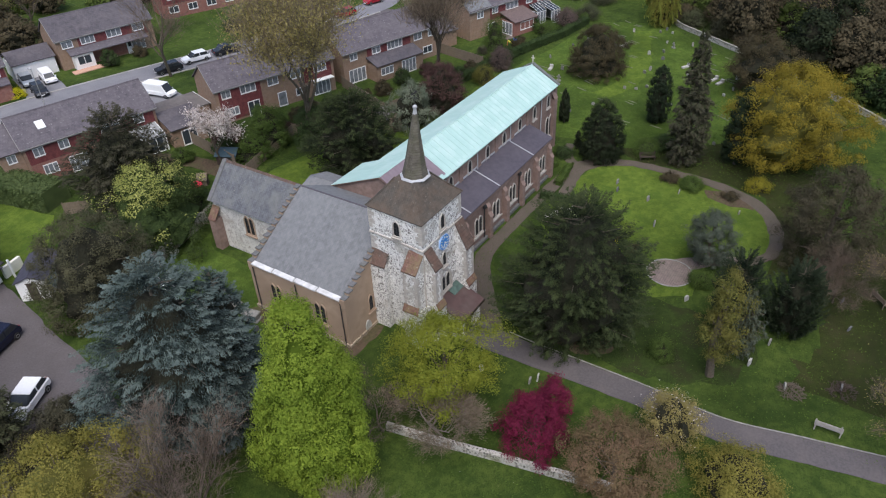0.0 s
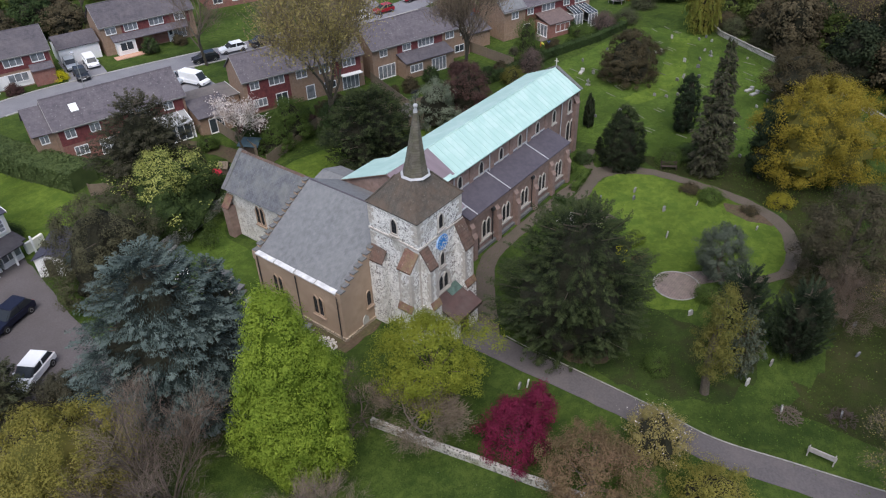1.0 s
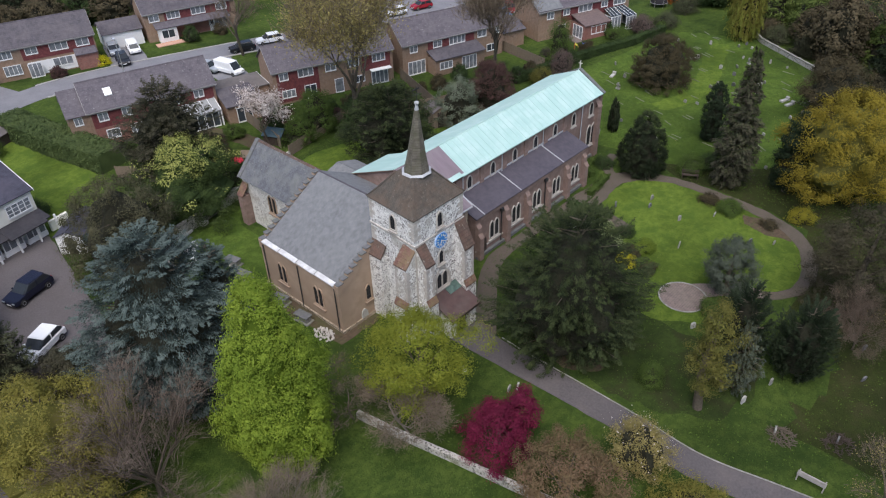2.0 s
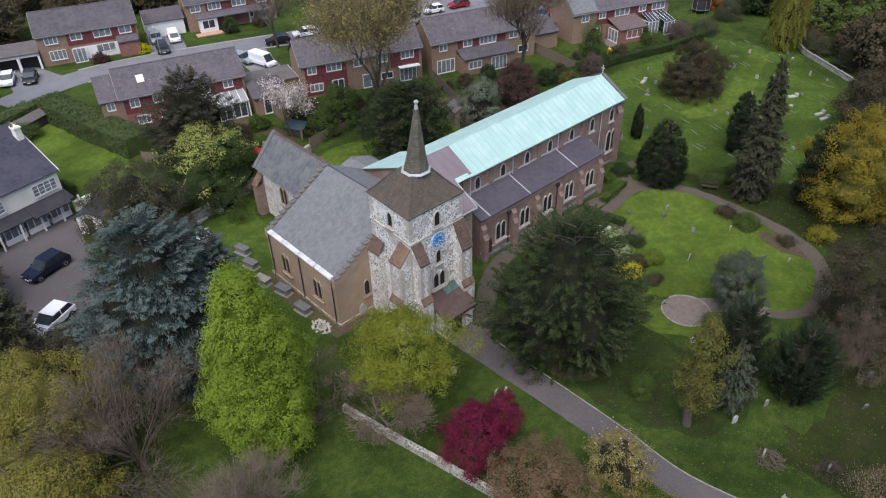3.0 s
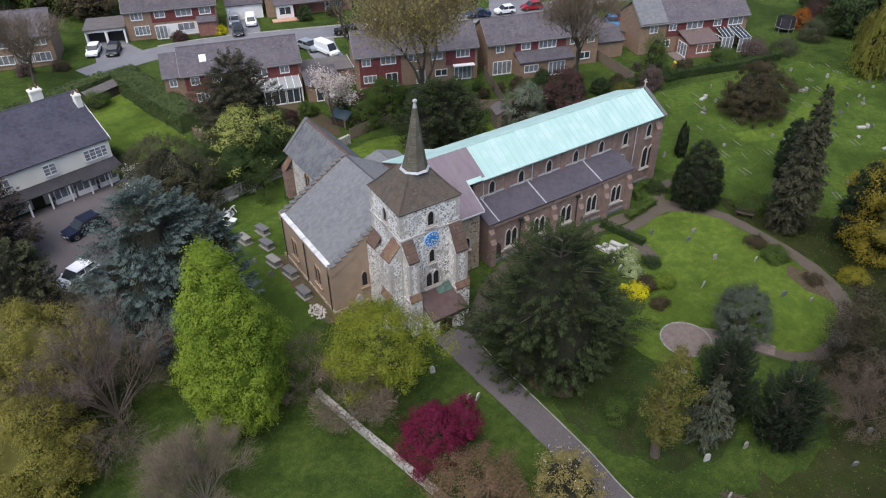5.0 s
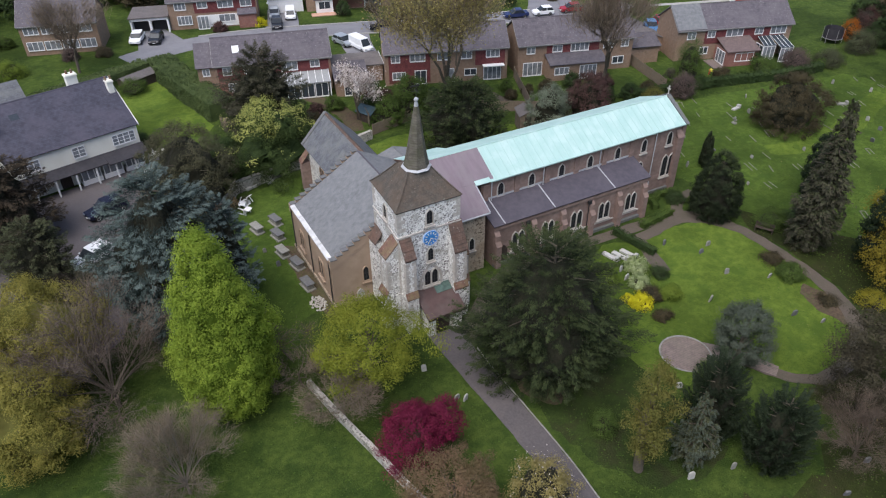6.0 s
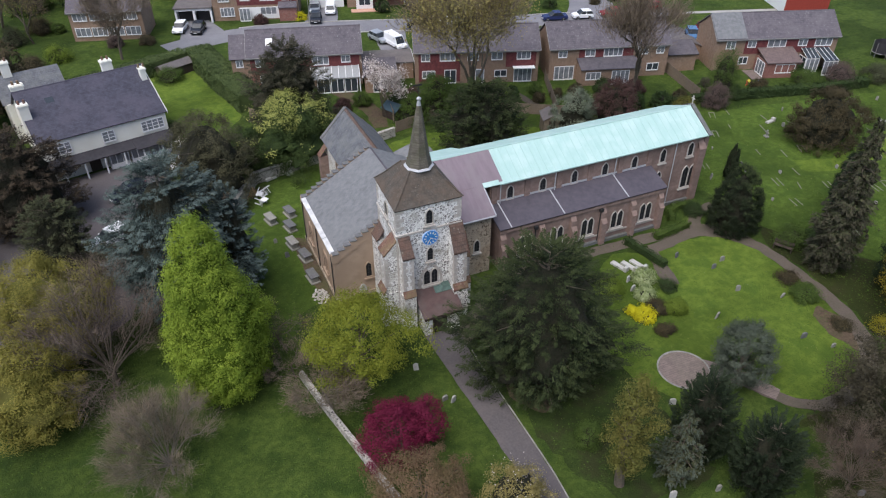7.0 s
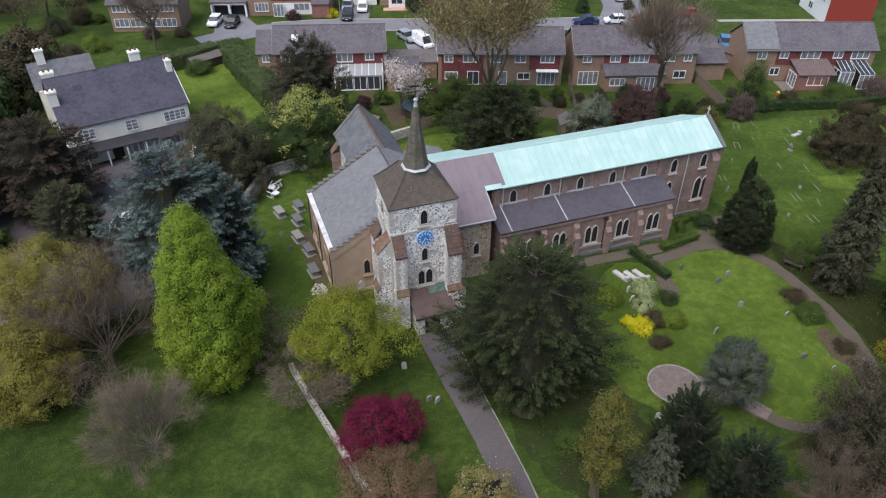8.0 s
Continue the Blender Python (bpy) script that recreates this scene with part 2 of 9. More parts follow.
CLAY = courses("red_clay_tiles", (0.125, 0.066, 0.052), (0.19, 0.105, 0.082), (0.08, 0.045, 0.035), 0.2, 0.14, 0.016, stain=(0.2, 0.165, 0.085), amount=0.75, roof=True, broad=1.5, lichen=(0.34, 0.32, 0.27))
CLAY_BROWN = courses("brown_clay_tiles", (0.085, 0.06, 0.05), (0.135, 0.095, 0.074), (0.05, 0.038, 0.034), 0.2, 0.14, 0.016, stain=(0.16, 0.08, 0.055), amount=0.4, roof=True, broad=1.4, lichen=(0.27, 0.25, 0.2))
COPPER = streaked("verdigris_copper", (0.345, 0.515, 0.475), (0.395, 0.56, 0.52), (0.455, 0.6, 0.565), (0.295, 0.455, 0.41))
COPPER_DULL = streaked("weathered_copper", (0.175, 0.138, 0.155), (0.215, 0.17, 0.192), (0.21, 0.18, 0.19), (0.15, 0.108, 0.118))
PORCH_ROOF = surf("porch_copper", (0.066, 0.04, 0.038), (0.095, 0.058, 0.053), (0.105, 0.09, 0.08), fine=2.0, broad=0.8, rough=0.6, bump=0.12)
VERDIGRIS = plain("verdigris_patch", (0.07, 0.115, 0.1), 0.6, var=0.35, fine=3.0)
LEAD = surf("lead", (0.34, 0.35, 0.37), (0.5, 0.51, 0.53), (0.26, 0.27, 0.29), fine=2.0, broad=1.0, rough=0.5, bump=0.1)
LEAD_WHITE = surf("oxidised_lead", (0.5, 0.5, 0.5), (0.72, 0.72, 0.71), (0.34, 0.34, 0.34), fine=2.5, broad=1.3, rough=0.55, bump=0.15, stain=0.6)
VERANDAH = surf("verandah_felt", (0.026, 0.025, 0.03), (0.042, 0.04, 0.046), (0.06, 0.055, 0.06), fine=3, broad=0.6, rough=0.8, bump=0.2)
GLASS = plain("leaded_glass", (0.025, 0.027, 0.03), 0.12)
PANE = plain("window_glass", (0.045, 0.055, 0.065), 0.08)
NET = plain("curtained_glass", (0.2, 0.215, 0.23), 0.08, var=0.5, fine=1.2)
CLOCK_BLUE = plain("clock_blue", (0.03, 0.2, 0.55), 0.45)
GILT = plain("pale_gilt", (0.75, 0.72, 0.55), 0.4)
IRON = plain("black_iron", (0.03, 0.03, 0.032), 0.5)
WOOD_DARK = surf("dark_oak", (0.04, 0.03, 0.025), (0.07, 0.052, 0.04), fine=6, rough=0.8)
WOOD = surf("weathered_timber", (0.17, 0.13, 0.095), (0.24, 0.19, 0.14), (0.13, 0.115, 0.09), fine=5, rough=0.9)
BARK = surf("bark", (0.07, 0.055, 0.042), (0.13, 0.105, 0.08), (0.08, 0.085, 0.055), fine=6, broad=1.2, rough=0.95, bump=0.9, dist=0.05)
# Brown inner twigs, darkened further so the colour carries the crown's self-shade.
INNER_SHADE = surf("inner_twig_shade", (0.0132, 0.0132, 0.0072), (0.027, 0.0258, 0.0144), (0.018, 0.0204, 0.009), fine=5, broad=1.0, rough=0.95, bump=1.0, dist=0.15)
BARK_GREY = surf("grey_bark", (0.13, 0.11, 0.095), (0.19, 0.165, 0.14), (0.12, 0.12, 0.09), fine=6, broad=1.2, rough=0.95, bump=0.9, dist=0.05)
STONE = surf("grave_stone", (0.2, 0.195, 0.175), (0.32, 0.31, 0.285), (0.13, 0.135, 0.09), fine=4, broad=1.4, rough=0.9, stain=0.6)
STONE_PALE = surf("pale_marble", (0.34, 0.335, 0.31), (0.48, 0.47, 0.44), (0.3, 0.295, 0.25), fine=4, broad=1.4, rough=0.85)
STONE_MOSSY = surf("mossy_kerb_stone", (0.12, 0.128, 0.085), (0.24, 0.24, 0.187), (0.08, 0.112, 0.0425), fine=5, broad=1.8, rough=0.95, stain=0.7)
STONE_DARK = surf("dark_slab", (0.1, 0.1, 0.105), (0.16, 0.16, 0.165), (0.13, 0.14, 0.1), fine=4, broad=1.4, rough=0.8)
GUTTER = plain("weathered_gutter", (0.3, 0.29, 0.28), 0.6)
TYRE = plain("tyre", (0.02, 0.02, 0.02), 0.85)
ALLOY = plain("alloy", (0.5, 0.5, 0.5), 0.35, 0.7)
CAR_GLASS = plain("car_glass", (0.03, 0.035, 0.04), 0.06)
RED_CLOTH = plain("red_fabric", (0.6, 0.03, 0.06), 0.8)
BLUE_TARP = plain("blue_tarpaulin", (0.05, 0.085, 0.105), 0.7)
PLASTIC = plain("white_plastic", (0.8, 0.8, 0.8), 0.4)
POLY = plain("roof_sheet", (0.3, 0.31, 0.31), 0.25)


# ------------------------------------------------------------ mesh helpers
def mesh_object(name, bm, material, parent=None, label=""):
    bmesh.ops.recalc_face_normals(bm, faces=bm.faces)
    me = bpy.data.meshes.new(name)
    bm.to_mesh(me)
    bm.free()
    me.materials.append(material)
    ob = new(name, me)
    if parent:
        ob.parent = parent
    if label:
        tagged(ob, label)
    return ob


def part(name, bm, material, parent, label=""):
    return mesh_object(name, bm, material, parent, label)


def again(ob, m, parent=None):
    """One more piece on the mesh of ob."""
    o = new(ob.name.split(".")[0], ob.data)
    o.parent = parent or ob.parent
    o.matrix_basis = m
    return o


def thing(name, m, label, category, group="", kind=""):
    ob = new(name)
    ob.matrix_basis = m
    ob.empty_display_size = 0.3
    return tagged(ob, label, category, group, kind)


def box(bm, x0, x1, y0, y1, z0, z1):
    v = [bm.verts.new(p) for p in ((x0, y0, z0), (x1, y0, z0), (x1, y1, z0), (x0, y1, z0), (x0, y0, z1), (x1, y0, z1), (x1, y1, z1), (x0, y1, z1))]
    for f in ((0, 3, 2, 1), (4, 5, 6, 7), (0, 1, 5, 4), (1, 2, 6, 5), (2, 3, 7, 6), (3, 0, 4, 7)):
        bm.faces.new([v[i] for i in f])
    return bm


def boxes(*dims):
    bm = bmesh.new()
    for d in dims:
        box(bm, *d)
    return bm


def prism(bm, pts, move):
    """A closed solid: the polygon pts pushed along move."""
    mv = Vector(move)
    a = [bm.verts.new(p) for p in pts]
    b = [bm.verts.new(Vector(p) + mv) for p in pts]
    n = len(pts)
    bm.faces.new(a)
    bm.faces.new(b[::-1])
    for i in range(n):
        bm.faces.new((a[i], b[i], b[(i + 1) % n], a[(i + 1) % n]))
    return bm


def solid(pts, move):
    return prism(bmesh.new(), pts, move)


def bevelled(bm, w=0.03, seg=1):
    bmesh.ops.bevel(bm, geom=list(bm.edges), offset=w, segments=seg, affect="EDGES", clamp_overlap=True)
    return bm


def tube(bm, pts, radii, n=6):
    """A tapered tube along pts."""
    rings = []
    for i, p in enumerate(pts):
        p = Vector(p)
        d = (Vector(pts[min(i + 1, len(pts) - 1)]) - Vector(pts[max(i - 1, 0)])).normalized()
        s = d.orthogonal().normalized()
        u = d.cross(s)
        rings.append([bm.verts.new(p + radii[i] * (math.cos(a) * s + math.sin(a) * u)) for a in (k * math.tau / n for k in range(n))])
    for a, b in zip(rings, rings[1:]):
        for k in range(n):
            bm.faces.new((a[k], a[(k + 1) % n], b[(k + 1) % n], b[k]))
    bm.faces.new(rings[0][::-1])
    bm.faces.new(rings[-1])
    return bm


def lathe(bm, profile, n=12, x=0.0, y=0.0, turn=0.0):
    rings = [[bm.verts.new((x + r * math.cos(turn + k * math.tau / n), y + r * math.sin(turn + k * math.tau / n), z)) for k in range(n)] for r, z in profile]
    for a, b in zip(rings, rings[1:]):
        for k in range(n):
            bm.faces.new((a[k], a[(k + 1) % n], b[(k + 1) % n], b[k]))
    bm.faces.new(rings[0][::-1])
    bm.faces.new(rings[-1])
    return bm


def strip(name, line, widths, z, material, kind="structure", label="", category="", edge=0.0):
    """A band of ground covering along a line, with a slightly uneven edge."""
    pts = [Vector((*p, 0)) for p in line]
    fine = []
    for i in range(len(pts) - 1):
        p0, p1, p2, p3 = pts[max(i - 1, 0)], pts[i], pts[i + 1], pts[min(i + 2, len(pts) - 1)]
        for k in range(8):
            t = k / 8
            fine.append((0.5 * (2 * p1 + (p2 - p0) * t + (2 * p0 - 5 * p1 + 4 * p2 - p3) * t * t + (3 * p1 - p0 - 3 * p2 + p3) * t ** 3), widths[i] * (1 - t) + widths[i + 1] * t))
    fine.append((pts[-1], widths[-1]))
    bm = bmesh.new()
    rows = []
    for i, (p, w) in enumerate(fine):
        d = (fine[min(i + 1, len(fine) - 1)][0] - fine[max(i - 1, 0)][0]).normalized()
        s = Vector((-d.y, d.x, 0))
        a = w / 2 + edge * noise.noise(p * 0.9)
        b = w / 2 + edge * noise.noise(p * 0.9 + Vector((9, 3, 0)))
        rows.append([bm.verts.new(p + s * a + Vector((0, 0, z))), bm.verts.new(p - s * b + Vector((0, 0, z))),
                     bm.verts.new(p - s * b + Vector((0, 0, -0.1))), bm.verts.new(p + s * a + Vector((0, 0, -0.1)))])
    for a, b in zip(rows, rows[1:]):
        for k in range(4):
            bm.faces.new((a[k], a[(k + 1) % 4], b[(k + 1) % 4], b[k]))
    bm.faces.new(rows[0])
    bm.faces.new(rows[-1][::-1])
    return tagged(mesh_object(name, bm, material), label, category, kind=kind)


def patch(name, outline, z, material, label, category, wob=0.25, kind="structure"):
    """A flat area of ground covering with a wavering outline."""
    bm = bmesh.new()
    pts = []
    n = len(outline)
    for i in range(n):
        a, b = Vector((*outline[i], 0)), Vector((*outline[(i + 1) % n], 0))
        for k in range(6):
            p = a.lerp(b, k / 6)
            pts.append(p + wob * Vector((noise.noise(p * 0.7), noise.noise(p * 0.7 + Vector((5, 5, 5))), 0)) + Vector((0, 0, z)))
    prism(bm, pts, (0, 0, -0.1 - z))
    return tagged(mesh_object(name, bm, material), label, category, kind=kind)


# ------------------------------------------------------------ ground
def ground_sheet():
    xs = [-2500, -900, -300, -120] + [-60 + 3 * i for i in range(64)] + [160, 300, 900, 2500]
    ys = [-2500, -900, -300, -110] + [-60 + 3 * i for i in range(64)] + [160, 300, 900, 2500]
    bm = bmesh.new()
    grid = [[bm.verts.new((x, y, 0.0)) for y in ys] for x in xs]
    for i in range(len(xs) - 1):
        for j in range(len(ys) - 1):
            bm.faces.new((grid[i][j], grid[i + 1][j], grid[i + 1][j + 1], grid[i][j + 1]))
    tagged(mesh_object("ground", bm, GRASS), "rough green churchyard grass with darker patches", "grass", kind="structure")


ground_sheet()
# ------------------------------------------------------------ paths, lawn, road
strip("main_path", [(-0.1, -4.3), (-0.2, -9), (0.0, -14), (0.1, -20), (-0.1, -25), (0.9, -30), (2.2, -36), (4, -44)], [3.0, 2.4, 2.3, 2.2, 2.2, 2.3, 2.4, 2.6], 0.03, PATH_TAR, label="dark grey tarmac path to the porch with worn edges", category="path", edge=0.12)
strip("path_edging", [(1.3, -7.4), (1.2, -10), (1.25, -14), (1.25, -20), (1.05, -25), (2.1, -30), (3.4, -36), (5.3, -44)], [0.09] * 8, 0.06, STONE, label="pale stone edging of the main path", category="kerb")
strip("aisle_path", [(0.8, -6.2), (3.2, -4.2), (6, -2.0), (9.5, -0.2), (14, 0.0), (20, -0.1), (27, -0.4)], [1.5, 1.7, 1.8, 1.6, 1.3, 1.3, 1.5], 0.024, GRAVEL, label="brown grey path along the aisle wall", category="path", edge=0.15)
strip("garden_path", [(23.4, -1.9), (26, -1.7), (29.0, -1.0), (31.8, -2.6), (33.4, -6.2), (33.6, -10), (33.4, -14), (32.6, -17.6), (30.8, -20.8), (27.4, -22.9), (23.6, -23.5), (21.0, -22.2), (19.0, -19.0), (17.2, -16.6)], [1.3, 1.3, 2.2, 1.9, 1.3, 1.3, 1.4, 1.4, 1.5, 1.4, 1.2, 1.0, 1.0, 1.2], 0.03, GRAVEL, label="curved buff gravel path round the lawn", category="path", edge=0.2)
strip("path_to_graves", [(29.6, -0.9), (31.5, 1.2), (34.5, 2.2)], [1.6, 1.2, 0.8], 0.026, GRAVEL, label="short gravel path beside the church wall", category="path", edge=0.2)
strip("hedge_path", [(23.4, -1.6), (22.8, -3.6), (22.2, -5.6), (21.8, -7.2)], [1.2, 1.1, 1.6, 1.2], 0.026, GRAVEL, label="short gravel path ending in a round tip", category="path", edge=0.1)


def paved_circle():
    bm = bmesh.new()
    lathe(bm, [(1.95, -0.05), (1.95, 0.045), (0.01, 0.05)], 28, 15.7, -16.2)
    tagged(mesh_object("paved_circle", bm, PAVING), "round terrace of worn brick paving in the lawn", "terrace", kind="structure")
    bm = bmesh.new()
    lathe(bm, [(2.1, -0.05), (2.1, 0.06), (1.97, 0.06), (1.97, -0.05)], 28, 15.7, -16.2)
    tagged(mesh_object("kerb_ring", bm, STONE), "grey stone edging round the brick terrace", "kerb", kind="structure")


paved_circle()
strip("terrace_neck", [(15.9, -16.4), (17.6, -17.1), (19.2, -18.9), (20.6, -21.2)], [3.2, 2.0, 1.4, 1.2], 0.036, PAVING, label="brick paved neck joining terrace and path", category="path", edge=0.08)
patch("lawn", [(23.2, -2.4), (27.8, -2.0), (31.0, -2.8), (33.1, -6.2), (33.4, -10), (33.2, -14), (32.3, -17.5), (30.5, -20.6), (27.3, -22.6), (23.6, -23.2), (21.2, -21.9), (19.2, -18.9), (17.0, -18.6), (13.4, -19.0), (11.6, -16), (11.2, -12), (12.4, -8), (15, -4), (19.5, -1)], 0.014, LAWN, "bright green mown lawn inside the loop path", "lawn", 0.3)
patch("north_lawn", [(5, 14), (12, 13.2), (24, 12.6), (33, 12.4), (33, 22), (24, 27), (12, 30), (5, 28.6), (4.4, 20)], 0.012, LAWN, "bright mown lawn behind the church", "lawn", 0.5)
patch("west_lawn", [(-7.6, 3.6), (-7.5, 13), (-3, 15), (-3, 23.8), (-0.6, 26.6), (-8.4, 25.4), (-12.4, 18), (-13, 9), (-12, 2)], 0.012, YARD, "green grass beside the old nave", "lawn", 0.5)
patch("vicarage_lawn", [(-7.6, 44), (-8.4, 55), (-11, 64.5), (-20, 63), (-24, 54), (-21, 40), (-14, 35)], 0.012, LAWN, "bright mown garden lawn behind the white house", "lawn", 0.6)
patch("graveyard_grass", [(37, -5), (35, 8), (34, 22), (46, 21), (60, 18.5), (78, 15.5), (81.5, 6.5), (73, -5), (66, -14.5), (56, -27), (44, -15)], 0.011, YARD, "green graveyard grass", "grass", 1.2)
patch("yew_bare_earth", [(1.9, -14.0), (4, -15.4), (8, -14.6), (9.8, -11.5), (8.8, -7.5), (5, -6), (2.4, -8.5)], 0.01, EARTH, "bare brown earth and needles under the yew", "earth", 0.8)
# Dark patch painting the yew's shade over thin turf on its south-east side.
patch("yew_shade_turf", [(1.9, -15.5), (2.1, -20.5), (4.2, -24.2), (8.5, -25.6), (11.4, -24.6), (11.8, -21.6), (11.4, -18.4), (11.9, -14.0), (11.4, -9.2), (8.6, -6.4), (6.5, -8.0), (4.0, -12.0)], 0.007, YEW_SHADE, "thin mossy turf and needles darkened with the yew's painted shade", "moss", 0.9)
patch("wall_foot_earth", [(-7.9, 2.2), (-3.4, 2.0), (-3.4, 2.95), (-6.9, 2.95), (-6.9, 13.6), (-8.3, 14.0), (-8.5, 8.5)], 0.016, EARTH, "bare brown earth along the foot of the wall", "earth", 0.35)
patch("rough_south_grass", [(7, -28), (14, -29.5), (22, -26.5), (31, -30.5), (36, -40), (22, -48), (7, -42)], 0.009, ROUGH, "rough yellowing grass at the churchyard edge", "grass", 1.4)
patch("graveyard_path_grass", [(33, -21), (34.2, -14), (35, -5), (38, 0), (37, 6), (44, 10), (48, -2), (44, -16), (38, -27), (30, -29), (22, -27), (19, -24)], 0.008, ROUGH, "rough yellowing grass between graves", "grass", 1.2)
patch("drive", [(-16.8, 38.0), (-17.6, 33), (-18.6, 27), (-19.5, 18), (-24, 8), (-31, 2), (-60, 4), (-60, 33), (-32, 34.6)], 0.012, DRIVE, "brown grey gravel drive before the white house", "drive", 0.3)
strip("mown_ride", [(49.3, 4.6), (54.5, 2.9), (60, 3.4), (64.6, 4.4), (70, 6.2), (76.5, 8.2)], [2.4, 3.0, 3.2, 3.2, 3.0, 2.6], 0.015, LAWN, label="lighter mown grass way through the graveyard", category="grass", edge=0.5)
strip("road", [(-13.6, 73.2), (-9, 74.6), (0, 75.8), (12, 73.2), (24, 69.2), (36, 64.8), (48, 61.6), (60, 58.4), (68, 57.2), (72.5, 57.6)], [5.0] + [5.6] * 7 + [6.2, 5.2], 0.02, TARMAC, label="grey tarmac residential road with patches", category="road")
strip("side_road", [(58, 60.5), (61.4, 66), (63.4, 72), (66.4, 84), (72, 100)], [9, 8, 7, 6.4, 6], 0.016, TARMAC, label="grey tarmac side road and parking area", category="road")
strip("garage_drive", [(-7.2, 74), (-7.4, 80), (-8.4, 86)], [9, 6.6, 5.4], 0.016, TARMAC, label="tarmac garage forecourt", category="drive")
strip("house_drive", [(11.5, 74), (13.6, 79), (15.6, 86)], [6, 5.4, 5], 0.018, TARMAC, label="tarmac drive with parked cars", category="drive")
strip("front_drive", [(22.5, 69.5), (20.6, 63), (19.2, 55.5)], [6, 5, 4.4], 0.018, TARMAC, label="short drive to a flat roofed garage", category="drive")
strip("far_drive", [(63, 57), (64.5, 47), (63, 39)], [8, 7, 6], 0.018, DRIVE, label="pinkish block drive with parked cars", category="drive")
strip("cross_path", [(73.2, 54.7), (88, 49.9), (97, 47.0)], [1.1, 1.1, 1.1], 0.02, KERB, label="pale concrete footpath across grass", category="path")
strip("earth_lane", [(5.4, 51.5), (6.4, 47), (8.0, 42.5), (8.9, 37.8), (8.2, 33.6)], [2.2, 2.2, 2.3, 2.4, 2.0], 0.022, EARTH, label="bare brown earth lane between gardens", category="lane", edge=0.3)
strip("garden_footpath", [(31.2, 27), (29.6, 32), (28.6, 38)], [1.2, 1.2, 1.4], 0.02, GRAVEL, label="earth garden footpath", category="path", edge=0.2)
for nm, zz, off in (("kerb", 0.12, 2.95), ("kerb", 0.12, -2.95)):
    line = [(-1.5, 75.8), (4, 75.2), (12, 73.2), (24, 69.2), (36, 64.8), (48, 61.6), (54, 60.0)] + ([(60, 58.4), (66, 57.0)] if off < 0 else [])
    moved = []
    for i, p in enumerate(line):
        a, b = Vector(line[max(i - 1, 0)]), Vector(line[min(i + 1, len(line) - 1)])
        d = (b - a).normalized()
        moved.append((p[0] - d.y * off, p[1] + d.x * off))
    strip(nm, moved, [0.28] * len(line), zz, KERB, label="concrete road kerb", category="kerb")

# ------------------------------------------------------------ church
CH = thing("church", Matrix(), "flint and red stone parish church with shingled spire and copper roof", "church")


def arch(w, h, n=5, x=0.0, z=0.0):
    """Outline of a pointed arch, sill at z, in the x-z plane."""
    spring = h - 0.85 * w
    r = w * 1.0
    pts = [(x - w / 2, z), (x + w / 2, z)]
    a_end = math.acos(1 - w / 2 / r)
    for k in range(n + 1):
        a = a_end * k / n
        pts.append((x + w / 2 - r + r * math.cos(a), z + spring + r * math.sin(a) * 0.85 * w / (r * math.sin(a_end))))
    for k in range(n - 1, -1, -1):
        a = a_end * k / n
        pts.append((x - w / 2 + r - r * math.cos(a), z + spring + r * math.sin(a) * 0.85 * w / (r * math.sin(a_end))))
    return pts


def arch_frame(bm, w, h, t, depth, x=0.0, z=0.0):
    """A stone surround of width t round a pointed opening, standing depth proud of the wall."""
    inner, outer = arch(w, h, 5, x, z), arch(w + 2 * t, h + 2 * t, 5, x, z - t)
    vi = [[bm.verts.new((p[0], y, p[1])) for p in inner] for y in (-depth, 0.0)]
    vo = [[bm.verts.new((p[0], y, p[1])) for p in outer] for y in (-depth, 0.0)]
    n = len(inner)
    for k in range(n):
        j = (k + 1) % n
        bm.faces.new((vi[0][k], vi[0][j], vo[0][j], vo[0][k]))
        bm.faces.new((vo[0][k], vo[0][j], vo[1][j], vo[1][k]))
        bm.faces.new((vi[0][j], vi[0][k], vi[1][k], vi[1][j]))
        bm.faces.new((vi[1][j], vi[1][k], vo[1][k], vo[1][j]))


def arch_pane(bm, w, h, y, x=0.0, z=0.0):
    bm.faces.new([bm.verts.new((p[0], y, p[1])) for p in arch(w, h, 5, x, z)])


WINDOWS = {}


def church_window(kind, m, w=0.6, h=1.5, lights=1, material=None):
    """A pointed window of one or two lights: surround, panes and leading."""
    if kind not in WINDOWS:
        bm, pn, ld = bmesh.new(), bmesh.new(), bmesh.new()
        xs = [0.0] if lights == 1 else [-(w / 2 + 0.06), w / 2 + 0.06]
        for x in xs:
            arch_frame(bm, w, h, 0.1, 0.1 + 0.004 * (x > 0), x)
            arch_pane(pn, w, h, -0.015, x)
            box(ld, x - 0.02, x + 0.02, -0.045, -0.018, 0.0, h - 0.1)
            for k in range(1, 4):
                box(ld, x - w / 2 + 0.01, x + w / 2 - 0.01, -0.04, -0.018, h * k / 4 - 0.015, h * k / 4 + 0.015)
        span = w / 2 + (w / 2 + 0.06 if lights == 2 else 0) + 0.2
        box(bm, -span, span, -0.2, 0.0, -0.28, -0.14)
        f = part("window", bm, material or DRESSED, CH, "pointed window with pale stone surround")
        p = part("pane", pn, GLASS, f, "dark leaded glass")
        l = part("leading", ld, IRON, f)
        f.matrix_basis = m
        WINDOWS[kind] = (f, p, l)
        return f
    f, p, l = WINDOWS[kind]
    o = again(f, m, CH)
    again(p, Matrix(), o)
    again(l, Matrix(), o)
    return o


def south(x, y, z):
    return pose(x, y, z)


def west(x, y, z):
    return pose(x, y, z, 0, 0, -90)


